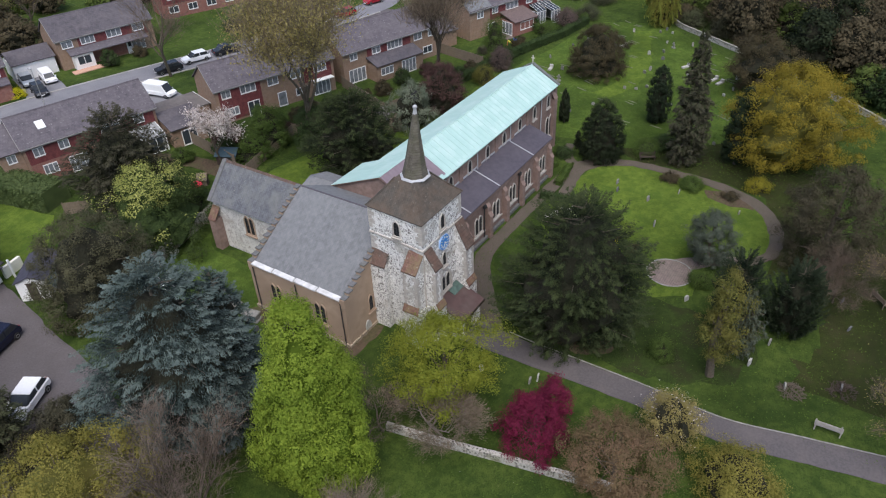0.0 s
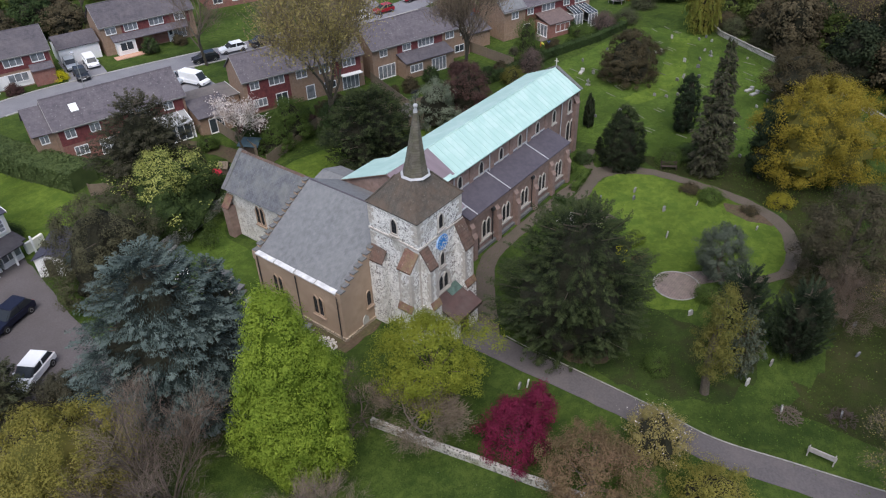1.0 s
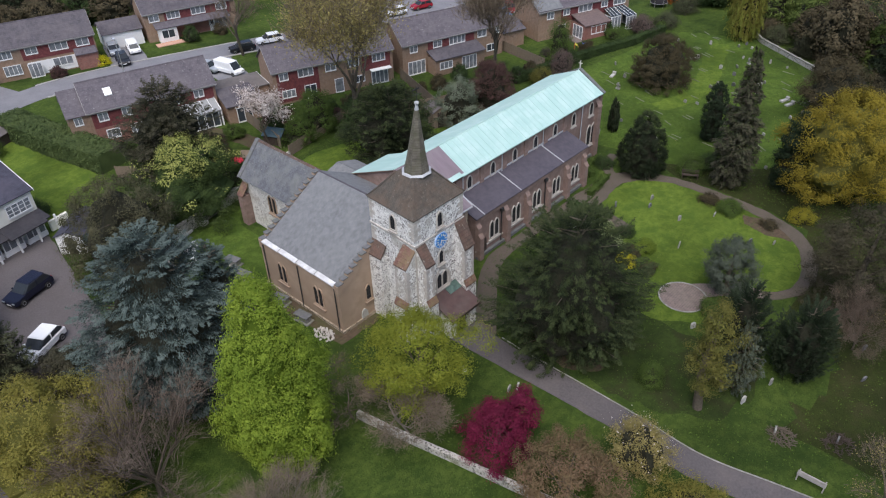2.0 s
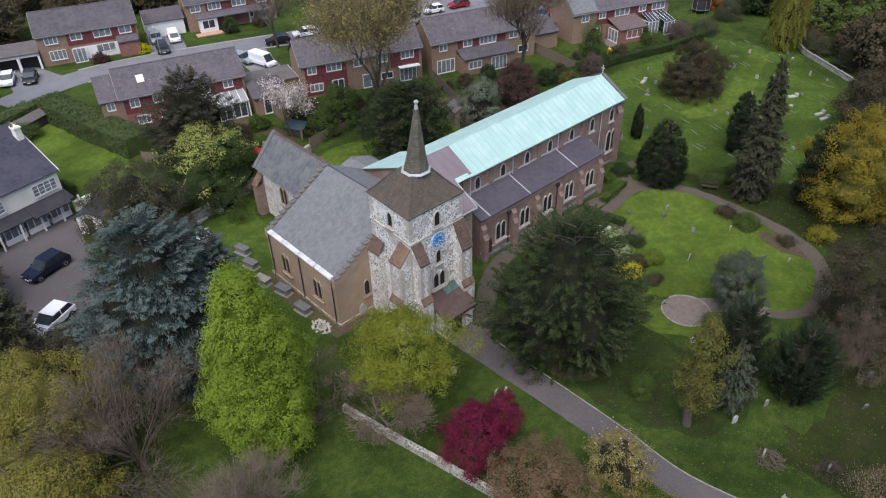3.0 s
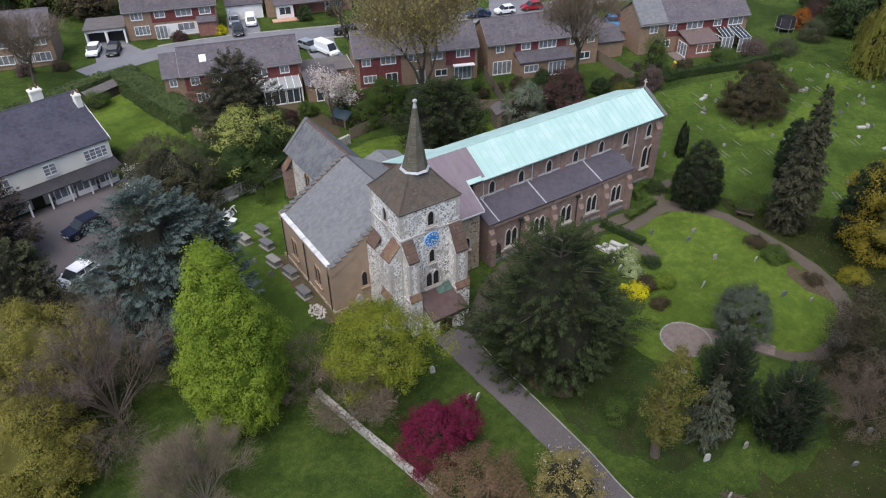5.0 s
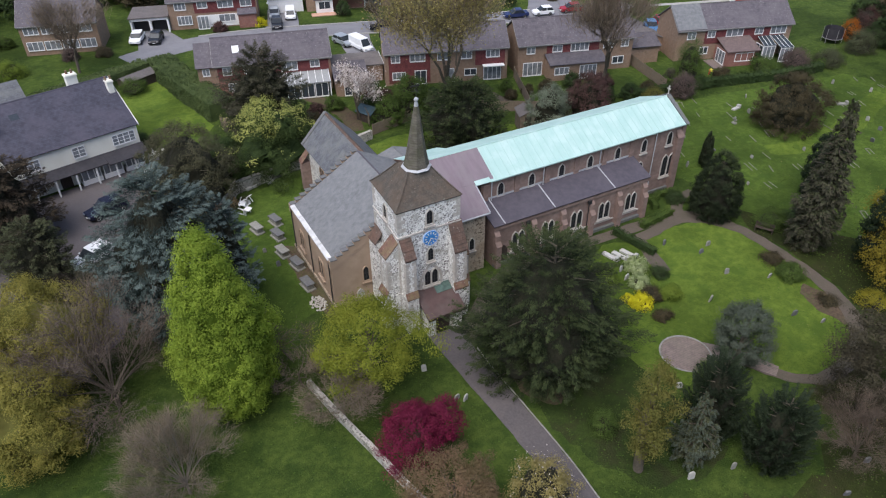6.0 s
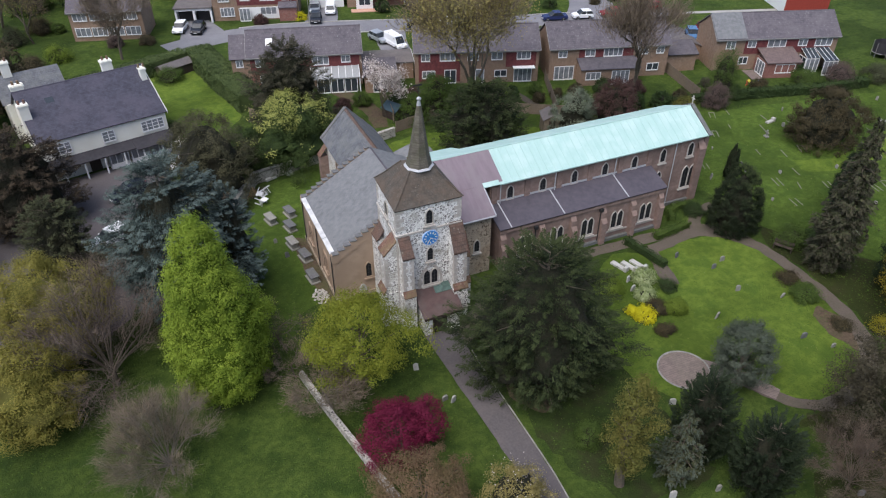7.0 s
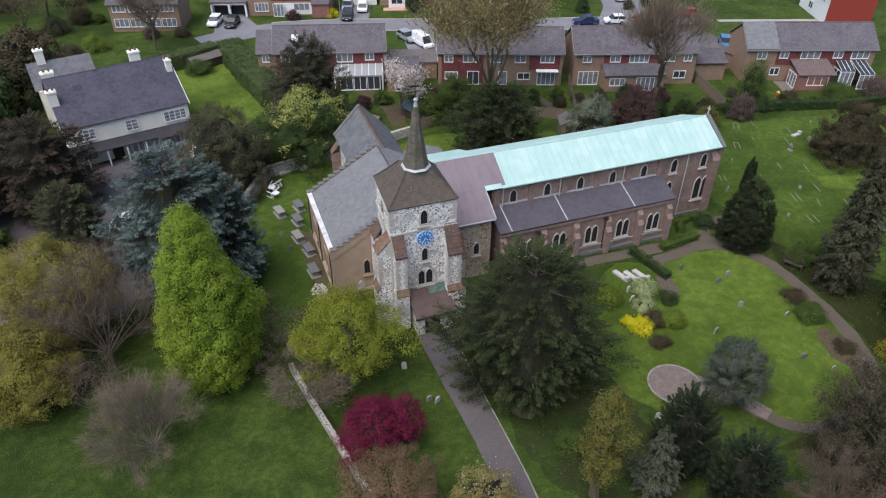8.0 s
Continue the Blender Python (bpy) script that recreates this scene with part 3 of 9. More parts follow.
def slab(a, b, c, d, t=0.14):
    """A roof plane through four corners, t thick above them."""
    n = (Vector(b) - Vector(a)).cross(Vector(d) - Vector(a)).normalized()
    if n.z < 0:
        n = -n
    return solid([a, b, c, d], n * t)


TX, TY, TH = 0.05, 0.6, 2.62
TX0, TX1, TY0, TY1 = TX - TH, TX + TH, TY - TH, TY + TH
EAVE = 11.6


def skew(bm):
    """The tower is out of square: its south-west corner stands 0.3 m further west."""
    for v in bm.verts:
        if v.co.x < TX:
            v.co.x -= 0.32 * min(1.0, max(0.0, (TX - v.co.x) / TH)) * min(1.0, max(0.0, (TY1 - v.co.y) / (2 * TH)))
    return bm


def church_tower():
    part("tower_wall", skew(boxes((TX0, TX1, TY0, TY1, -0.5, EAVE - 0.2))), FLINT, CH, "flint rubble tower wall with pale mortar")
    # string course below the belfry
    bm = skew(boxes((TX0 - 0.08, TX1 + 0.08, TY0 - 0.08, TY1 + 0.08, 8.95, 9.12)))
    part("string_course", bm, DRESSED, CH)
    # quoins, long and short
    k = 0
    for cx, sx in ((TX0, 1), (TX1, -1)):
        for cy, sy in ((TY0, 1), (TY1, -1)):
            z = 0.0
            while z < EAVE - 0.35:
                if not 8.7 < z < 9.2:
                    lx, ly = (0.62, 0.34) if k % 2 else (0.34, 0.62)
                    xa, xb = sorted((cx - sx * 0.025, cx + sx * lx))
                    ya, yb = sorted((cy - sy * 0.025, cy + sy * ly))
                    part("quoin", skew(boxes((xa, xb, ya, yb, z + 0.01, z + 0.36))), DRESSED, CH)
                z += 0.38
                k += 1
    # bell-cast cap
    e = TH + 0.12
    prof = [(e, EAVE - 0.15), (2.46, EAVE + 0.13), (2.1, EAVE + 0.52), (1.6, EAVE + 1.13), (0.95, EAVE + 1.96)]
    corners = ((-1, -1), (1, -1), (1, 1), (-1, 1))
    bm = bmesh.new()
    rings = [[bm.verts.new((TX + sx * r, TY + sy * r, z)) for sx, sy in corners] for r, z in prof]
    for a, b in zip(rings, rings[1:]):
        for q in range(4):
            bm.faces.new((a[q], a[(q + 1) % 4], b[(q + 1) % 4], b[q]))
    bm.faces.new(rings[-1])
    bm.faces.new(rings[0][::-1])
    part("cap_roof", skew(bm), CAP_TILE, CH, "mossy brown tiled pyramid cap with swept eaves")
    for sx, sy in corners:
        pts = [(TX + sx * r, TY + sy * r, z + 0.02) for r, z in prof]
        part("hip_tile", skew(tube(bmesh.new(), pts, [0.07] * 5, 6)), CAP_TILE, CH)
    box_bm = boxes((TX - e + 0.06, TX + e - 0.06, TY - e + 0.06, TY + e - 0.06, EAVE - 0.26, EAVE - 0.13))
    part("eaves_board", skew(box_bm), WOOD_DARK, CH)
    # lead collar and octagonal spire, leaning a little to the south
    z0 = EAVE + 1.85
    ax, ay = TX + 0.05, TY - 0.2

    def lean(bm):
        for v in bm.verts:
            k = (v.co.z - z0) / 5.85
            v.co.x -= 0.06 * k
            v.co.y -= 0.45 * k
        return bm

    part("spire_collar", lathe(bmesh.new(), [(1.14, z0), (1.22, z0 + 0.1), (1.1, z0 + 0.22), (0.97, z0 + 0.24)], 8, ax, ay, radians(22.5)), LEAD, CH, "pale lead collar")
    part("spire", lean(lathe(bmesh.new(), [(1.05, z0 + 0.15), (0.82, z0 + 1.2), (0.5, z0 + 3.2), (0.19, z0 + 5.25), (0.13, z0 + 5.4)], 8, ax, ay, radians(22.5))), SHINGLE, CH, "slender octagonal spire of grey brown shingles")
    part("spire_tip", lean(lathe(bmesh.new(), [(0.22, z0 + 5.0), (0.14, z0 + 5.5), (0.09, z0 + 5.68), (0.18, z0 + 5.78), (0.17, z0 + 5.9), (0.04, z0 + 6.0)], 8, ax, ay, radians(22.5))), LEAD, CH, "lead capped tip with ball")
    bm = bmesh.new()
    tube(bm, [(ax, ay, z0 + 5.9), (ax, ay, z0 + 7.1)], [0.025, 0.02], 6)
    tube(bm, [(ax - 0.4, ay, z0 + 6.5), (ax + 0.4, ay, z0 + 6.5)], [0.018, 0.018], 5)
    tube(bm, [(ax, ay - 0.4, z0 + 6.5), (ax, ay + 0.4, z0 + 6.5)], [0.018, 0.018], 5)
    box(bm, ax - 0.45, ax + 0.25, ay - 0.012, ay + 0.012, z0 + 6.85, z0 + 6.98)
    part("weather_vane", lean(bm), IRON, CH, "thin iron weather vane with pointers")
    # openings
    church_window("belfry", south(TX - 0.15, TY0, 9.6), 0.55, 1.3)
    church_window("belfry", west(TX0 - 0.17, TY - 0.2, 9.6))
    church_window("ringing", south(TX - 0.12, TY0, 6.0), 0.5, 1.25)
    church_window("west_light", south(TX - 0.1, TY0, 3.55), 0.55, 1.45, 2)
    bm = bmesh.new()
    arch_frame(bm, 1.75, 2.05, 0.2, 0.06, TX - 0.1, 3.4)
    bmesh.ops.translate(bm, verts=bm.verts, vec=(0, TY0, 0))
    part("window_arch", bm, DRESSED, CH, "grey stone arch over the twin window")
    church_window("belfry", pose(TX1, TY, 9.75, 0, 0, 90))
    # clock
    c = part("clock_face", lathe(bmesh.new(), [(0.66, 0.0), (0.66, 0.1), (0.6, 0.13), (0.02, 0.13)], 32), CLOCK_BLUE, CH, "round blue clock face with gilt markers")
    c.matrix_basis = pose(TX - 0.1, TY0, 8.25, 90, 0, 0)
    part("rim", lathe(bmesh.new(), [(0.7, 0.0), (0.7, 0.12), (0.66, 0.14), (0.64, 0.12), (0.64, 0.0)], 32), plain("clock_rim", (0.35, 0.5, 0.75), 0.4), c)
    mark = None
    for k in range(12):
        a = k * math.tau / 12
        mm = pose(0.47 * math.sin(a), 0.47 * math.cos(a), 0.145, 0, 0, -math.degrees(a))
        if mark is None:
            mark = part("hour_mark", boxes((-0.035, 0.035, -0.09, 0.09, -0.01, 0.01)), GILT, c)
            mark.matrix_basis = mm
        else:
            again(mark, mm)
    for nm, ln, ang in (("hour_hand", 0.3, 128), ("minute_hand", 0.44, 214)):
        h = part(nm, boxes((-0.03, 0.03, -0.06, ln, 0.0, 0.015)), GILT, c)
        h.matrix_basis = pose(0, 0, 0.16 if ln < 0.4 else 0.18, 0, 0, -ang)


church_tower()


def stepped_arm(kind, face, at, out, u0, u1, low, top, red, mid=4.1):
    """One arm of an angle buttress: two stages, each under a tiled slope; face is "south" or "west"."""
    def put(u, v, z):
        return (u, at - v, z) if face == "south" else (at - v, u, z)

    def wedge(v0, v1, za, zb, t, a, b):
        return solid([put(a, v0, za), put(b, v0, za), put(b, v1, zb), put(a, v1, zb)], (0, 0, t))

    def block_of(v, z0, z1, a, b):
        (xa, ya, _), (xb, yb, _) = put(a, v, 0), put(b, -0.02, 0)
        return boxes((min(xa, xb), max(xa, xb), min(ya, yb), max(ya, yb), z0, z1))

    b = part("buttress", block_of(out, -0.5, low, u0, u1), FLINT, CH, kind)
    core = solid([put(u0, out, low), put(u0, 0, low), put(u0, 0, top - 0.05)], tuple(q - p for p, q in zip(put(u0, 0, 0), put(u1, 0, 0))))
    part("slope_core", core, FLINT, b)
    part("tile_slope", wedge(out + 0.1, 0.0, low - 0.1, top, 0.13, u0 - 0.05, u1 + 0.05), red, b, "lichened clay tiled weathering")
    for k in range(5):
        f0 = k / 5
        zk = low - 0.1 + (top - low + 0.1) * f0
        vk = (out + 0.1) * (1 - f0)
        part("tile_course", wedge(vk + 0.015, vk - 0.1, zk + 0.135, zk + 0.135 + 0.1 * (top - low + 0.1) / (out + 0.1), 0.022, u0 - 0.06, u1 + 0.06), red, b)
    part("lower_stage", block_of(out + 0.26, -0.5, mid - 0.5, u0 - 0.06, u1 + 0.06), FLINT, b)
    part("lower_slope", wedge(out + 0.3, out - 0.02, mid - 0.56, mid, 0.1, u0 - 0.1, u1 + 0.1), CLAY, b, "red clay tiled set-off")
    z, k = mid + 0.15, 0
    while z < low - 0.4:
        for e, sg in ((u0, 1), (u1, -1)):
            lu, lv = (0.36, 0.24) if k % 2 else (0.22, 0.38)
            (xa, ya, _), (xb, yb, _) = put(e - sg * 0.02, out + 0.02, 0), put(e + sg * lu, out - lv, 0)
            part("quoin", boxes((min(xa, xb), max(xa, xb), min(ya, yb), max(ya, yb), z + 0.01, z + 0.34)), DRESSED, b)
        z += 0.36
        k += 1


stepped_arm("flint west arm of the corner buttress", "west", TX0 - 0.16, 1.2, -1.98, -0.72, 7.45, 8.7, CLAY)
stepped_arm("flint south arm of the corner buttress", "south", TY0, 0.95, -2.76, -1.86, 7.4, 8.85, CLAY_BROWN)
stepped_arm("flint south arm of the stair side buttress", "south", TY0, 1.05, 1.62, 2.75, 6.8, 9.05, CLAY_BROWN, 3.6)
stepped_arm("flint east arm hidden by the yew", "south", TY0 + 0.9, 0.95, 2.78, 3.5, 5.4, 7.2, CLAY, 3.2)
part("stair_turret", boxes((TX0 - 0.75, TX0 + 0.01, TY + 1.0, TY1 - 0.1, -0.5, 6.4)), FLINT, CH, "flint stair projection on the tower")
part("stair_slope", solid([(TX0 - 0.83, TY + 0.92, 6.35), (TX0 - 0.83, TY1 - 0.02, 6.35), (TX0, TY1 - 0.02, 7.4), (TX0, TY + 0.92, 7.4)], (0, 0, 0.12)), CLAY_BROWN, CH, "dark tiled slope")


def church_porch():
    x0, x1, y0, y1 = -1.5, 1.6, -4.35, TY0
    d0, d1 = -0.85, 0.55
    part("porch_wall", boxes((x0, d0, y0, y0 + 0.4, -0.3, 2.1), (d1, x1, y0, y0 + 0.4, -0.3, 2.1), (x0, x0 + 0.35, y0 + 0.4, y1, -0.3, 2.2), (x1 - 0.35, x1, y0 + 0.4, y1, -0.3, 2.2), (d0, d1, y0, y0 + 0.4, 1.95, 2.1)), FLINT, CH, "flint porch wall")
    part("porch_roof", solid([(x0 - 0.2, y0 - 0.3, 2.03), (x1 + 0.2, y0 - 0.3, 2.03), (x1 + 0.2, y1, 3.15), (x0 - 0.2, y1, 3.15)], (0, 0, 0.13)), PORCH_ROOF, CH, "dull red brown metal porch roof")
    part("verdigris_sheet", solid([(0.1, y1 - 0.8, 2.95), (1.55, y1 - 0.8, 2.95), (1.55, y1 - 0.02, 3.29), (0.1, y1 - 0.02, 3.29)], (0, 0, 0.04)), VERDIGRIS, CH, "green copper sheet")
    part("barge_board", boxes((x0 - 0.22, x1 + 0.22, y0 - 0.35, y0 - 0.302, 1.93, 2.17)), WOOD_DARK, CH)
    dr = part("door", boxes((d0, d1, y0 + 0.25, y0 + 0.32, 0.0, 1.95)), WOOD_DARK, CH, "dark double oak door")
    part("door_gap", boxes((-0.16, -0.14, y0 + 0.235, y0 + 0.25, 0.02, 1.93)), IRON, dr)
    for x in (d0 - 0.18, d1 + 0.02):
        part("door_jamb", boxes((x, x + 0.16, y0 - 0.04, y0 + 0.1, 0.0, 1.98)), DRESSED, CH)
    for x in (x0 + 0.3, x1 - 0.5):
        part("notice", boxes((x, x + 0.3, y0 - 0.05, y0 - 0.01, 1.1, 1.6)), WHITE, CH)


church_porch()


def old_nave():
    xw, xe, y0, y1, ez, rx, rz = -6.9, 4.0, 3.0, 13.5, 4.6, 0.2, 8.75
    part("old_nave_wall", solid([(xw, y0, -0.6), (xe, y0, -0.6), (xe, y0, 6.75), (rx, y0, rz - 0.12), (xw, y0, ez)], (0, y1 - y0, 0)), RENDER_BUFF, CH, "buff rendered wall of the old nave")
    part("old_plinth", boxes((xw - 0.12, xw + 0.2, y0 - 0.12, y1 + 0.1, -0.6, 0.3), (xw + 0.2, -3.3, y0 - 0.12, y0 + 0.2, -0.6, 0.3)), FLINT_BROWN, CH)
    part("old_roof_west", slab((xw + 0.35, y0 + 0.35, ez + 0.2), (rx, y0 + 0.35, rz), (rx, y1 - 0.35, rz), (xw + 0.35, y1 - 0.35, ez + 0.2)), SLATE, CH, "broad grey slate roof slope")
    part("old_roof_east", slab((xe + 0.05, y0 + 0.35, 6.75), (rx, y0 + 0.35, rz), (rx, y1 - 0.35, rz), (xe + 0.05, y1 - 0.35, 6.75)), SLATE, CH)
    part("old_ridge", tube(bmesh.new(), [(rx, y0 + 0.3, rz + 0.1), (rx, y1 - 0.3, rz + 0.1)], [0.09, 0.09], 8), SLATE_AISLE, CH)
    # stepped gable parapets
    n = 13
    for gy in (y0 - 0.06, y1 - 0.4):
        for k in range(n):
            xa = xw + (rx - xw) * k / n
            xb = xw + (rx - xw) * (k + 1) / n
            z = ez + (rz - ez) * (k + 1) / n
            if gy < y0 and xb > TX0 + 0.3:
                continue
            part("gable_step", boxes((xa - (0.1 if k == 0 else 0), xb, gy, gy + 0.42, z - 0.75, z + 0.12)), RENDER_BUFF, CH)
            part("step_coping", boxes((xa - 0.04, xb + 0.02, gy - 0.05, gy + 0.47, z + 0.12, z + 0.19)), STONE_DARK, CH)
    # west parapet with lead gutter in stepped lengths
    part("parapet", boxes((xw - 0.06, xw + 0.3, y0 + 0.36, y1 - 0.4, ez - 0.02, ez + 0.16)), RENDER_BUFF, CH)
    for k in range(4):
        ya = y0 + 0.5 + k * 2.45
        part("lead_gutter", solid([(xw - 0.12, ya, ez + 0.165), (xw + 0.3, ya, ez + 0.27), (xw + 0.3, ya + 2.3, ez + 0.33), (xw - 0.12, ya + 2.3, ez + 0.225)], (0, 0, 0.12)), LEAD_WHITE, CH, "white oxidised lead gutter length")
    church_window("old_two", west(xw, 10.7, 1.6), 0.5, 1.9, 2, RENDER_BUFF)
    church_window("old_two", west(xw, 5.8, 1.6))
    church_window("old_single", south(-3.85, y0, 1.9), 0.5, 1.5, 1, RENDER_BUFF)
    part("memorial", solid([(p[0] - 4.5, y0 - 0.1, p[1]) for p in arch(0.7, 1.2, 5)], (0, 0.1, 0)), STONE_PALE, CH, "pale memorial tablet on the wall")
    for y in (3.4, 8.2, 13.0):
        part("old_downpipe", tube(bmesh.new(), [(xw - 0.1, y, 0.0), (xw - 0.1, y, ez)], [0.05, 0.05], 6), IRON, CH)
    # chancel beyond
    cx0, cx1, cy1, cez, crx, crz = -1.6, 3.7, 23.8, 5.45, 1.0, 8.15
    part("chancel_wall", solid([(cx0, y1, -0.5), (cx1, y1, -0.5), (cx1, y1, cez), (crx, y1, crz - 0.1), (cx0, y1, cez)], (0, cy1 - y1, 0)), FLINT_PALE, CH, "pale flint chancel wall")
    part("chancel_roof_west", slab((cx0 - 0.3, y1, cez - 0.3), (crx, y1, crz), (crx, cy1 - 0.3, crz), (cx0 - 0.3, cy1 - 0.3, cez - 0.3)), SLATE_MOSS, CH, "mossy dark slate chancel roof")
    part("chancel_roof_east", slab((cx1 + 0.3, y1, cez - 0.3), (crx, y1, crz), (crx, cy1 - 0.3, crz), (cx1 + 0.3, cy1 - 0.3, cez - 0.3)), SLATE_MOSS, CH)
    for k in range(25):
        ya = y1 + 0.1 + k * 0.4
        part("ridge_tile", solid([(crx - 0.2, ya, crz + 0.02), (crx, ya, crz + 0.2), (crx + 0.2, ya, crz + 0.02)], (0, 0.37, 0)), CLAY_BROWN, CH)
    for s in (-1, 1):
        xo = crx + s * (crx - cx0 + 0.35)
        part("gable_coping", slab((xo, cy1 - 0.35, cez - 0.25), (crx, cy1 - 0.35, crz + 0.15), (crx, cy1 + 0.15, crz + 0.15), (xo, cy1 + 0.15, cez - 0.25), 0.12), STONE_DARK, CH)
    church_window("old_two", west(cx0, 19.0, 2.7))
    part("chancel_buttress", boxes((cx0 - 0.9, cx0, cy1 - 0.9, cy1, -0.4, 3.4)), CHURCH_RED, CH)
    part("buttress_slope", solid([(cx0 - 0.95, cy1 - 0.95, 3.35), (cx0 - 0.95, cy1 + 0.05, 3.35), (cx0, cy1 + 0.05, 4.5), (cx0, cy1 - 0.95, 4.5)], (0, 0, 0.1)), CLAY, CH)
    part("vestry_wall", boxes((3.65, 8.0, 13.2, 17.3, -0.3, 5.0)), CHURCH_RED, CH)
    part("vestry_roof_west", slab((3.5, 13.1, 5.0), (5.8, 13.1, 5.75), (5.8, 17.5, 5.75), (3.5, 17.5, 5.0)), SLATE, CH)
    part("vestry_roof_east", slab((8.1, 13.1, 5.0), (5.8, 13.1, 5.75), (5.8, 17.5, 5.75), (8.1, 17.5, 5.0)), SLATE, CH)


old_nave()


def big_nave():
    ry, rz, sl = 7.1, 9.45, 0.555
    zat = lambda y: rz - sl * abs(y - ry)
    x0, xm, x1 = 4.08, 8.5, 33.2
    nat = lambda y: rz - 0.42 * (y - ry)
    ya, yb = 4.1, 10.1
    part("nave_wall", solid([(xm, ya, -0.3), (xm, yb + 0.4, -0.3), (xm, yb + 0.4, nat(yb + 0.4)), (xm, ry, rz), (xm, ya, zat(ya))], (x1 - xm, 0, 0)), CHURCH_RED, CH, "red brown stone nave wall")
    wa, wb = 1.55, 12.65
    part("west_bay_wall", solid([(x0, wa, -0.3), (x0, wb, -0.3), (x0, wb, nat(wb)), (x0, ry, rz - 0.004), (x0, wa, zat(wa))], (7.4 - x0, 0, 0)), FLINT_BROWN, CH, "brown rubble wall of the west bay")
    part("west_bay_return", boxes((TX1 - 0.02, x0, wa, 2.98, -0.3, zat(wa) - 0.03)), FLINT_BROWN, CH)
    part("west_gable", solid([(x0 - 0.12, wa + 0.4, 5.0), (x0 - 0.12, wb, 5.0), (x0 - 0.12, wb, nat(wb)), (x0 - 0.12, ry, rz - 0.01), (x0 - 0.12, wa + 0.4, zat(wa + 0.4))], (0.118, 0, 0)), CHURCH_RED, CH)
    rw = part("round_window", lathe(bmesh.new(), [(0.5, 0.0), (0.5, 0.12), (0.34, 0.12), (0.34, 0.0)], 16), DRESSED, CH)
    rw.matrix_basis = pose(x0 - 0.12, 6.2, 8.15, 90, 0, -90)
    part("round_pane", lathe(bmesh.new(), [(0.34, 0.0), (0.34, 0.03), (0.02, 0.03)], 16), GLASS, rw)
    # copper
    xe = x1 + 0.15
    part("copper_near", slab((9.3, ya - 0.3, zat(ya - 0.3)), (9.3, ry, rz), (xe, ry, rz), (xe, ya - 0.3, zat(ya - 0.3)), 0.1), COPPER, CH, "pale turquoise verdigris copper roof")
    part("copper_far", slab((8.6, yb + 0.8, nat(yb + 0.8)), (8.6, ry, rz), (xe, ry, rz), (xe, yb + 0.8, nat(yb + 0.8)), 0.1), COPPER, CH)
    part("copper_west_far", slab((x0 - 0.25, wb + 0.3, nat(wb + 0.3)), (x0 - 0.25, ry, rz), (8.6, ry, rz), (8.6, wb + 0.3, nat(wb + 0.3)), 0.1), COPPER, CH)
    part("verge_trim", tube(bmesh.new(), [(x0 - 0.27, wb + 0.3, nat(wb + 0.3) + 0.02), (x0 - 0.27, ry, rz + 0.02), (x0 - 0.27, 3.2, zat(3.2) + 0.02)], [0.06, 0.06, 0.06], 6), CLAY_BROWN, CH)
    part("dull_copper_upper", slab((x0 - 0.2, ya - 0.1, zat(ya - 0.1)), (x0 - 0.2, ry, rz), (9.7, ry, rz), (9.7, ya - 0.1, zat(ya - 0.1)), 0.115), COPPER_DULL, CH, "dull purple brown copper roof")
    part("dull_copper_lower", slab((x0 - 0.2, 3.0, zat(3.0)), (x0 - 0.2, ya - 0.1, zat(ya - 0.1)), (7.65, ya - 0.1, zat(ya - 0.1)), (7.65, 3.0, zat(3.0)), 0.095), COPPER_DULL, CH)
    part("dull_copper_eave", slab((TX1 - 0.02, wa - 0.25, zat(wa - 0.25)), (TX1 - 0.02, 3.0, zat(3.0)), (7.65, 3.0, zat(3.0)), (7.65, wa - 0.25, zat(wa - 0.25)), 0.095), COPPER_DULL, CH)
    part("copper_stub", slab((7.7, ya - 0.32, zat(ya - 0.32)), (7.7, ya + 0.12, zat(ya + 0.12)), (9.32, ya + 0.12, zat(ya + 0.12)), (9.32, ya - 0.32, zat(ya - 0.32)), 0.13), COPPER, CH)
    part("white_gutter", tube(bmesh.new(), [(TX1 + 0.05, wa - 0.3, zat(wa - 0.3)), (7.7, wa - 0.3, zat(wa - 0.3))], [0.09, 0.09], 6), LEAD, CH)
    part("white_verge", tube(bmesh.new(), [(7.7, wa - 0.3, zat(wa - 0.3) + 0.08), (7.7, ya - 0.3, zat(ya - 0.3) + 0.08)], [0.07, 0.07], 6), LEAD, CH)
    seam = None
    for k in range(31):
        x = 9.9 + k * 0.76
        m = Matrix.Translation((x, 0, 0))
        if seam is None:
            seam = part("copper_seam", solid([(-0.018, ya - 0.3, zat(ya - 0.3) + 0.1), (0.018, ya - 0.3, zat(ya - 0.3) + 0.1), (0.018, ry, rz + 0.1), (-0.018, ry, rz + 0.1)], (0, 0, 0.045)), COPPER, CH)
            seam.matrix_basis = m
        else:
            again(seam, m)
    part("copper_ridge", tube(bmesh.new(), [(x0 - 0.2, ry, rz + 0.12), (xe, ry, rz + 0.12)], [0.07, 0.07], 8), COPPER, CH)
    part("nave_gutter", boxes((9.3, xe, ya - 0.42, ya - 0.31, zat(ya - 0.3) - 0.02, zat(ya - 0.3) + 0.1)), COPPER, CH)
    part("eaves_shadow_board", boxes((9.0, x1, ya - 0.18, ya - 0.002, zat(ya) - 0.28, zat(ya) - 0.1)), CHURCH_RED, CH)
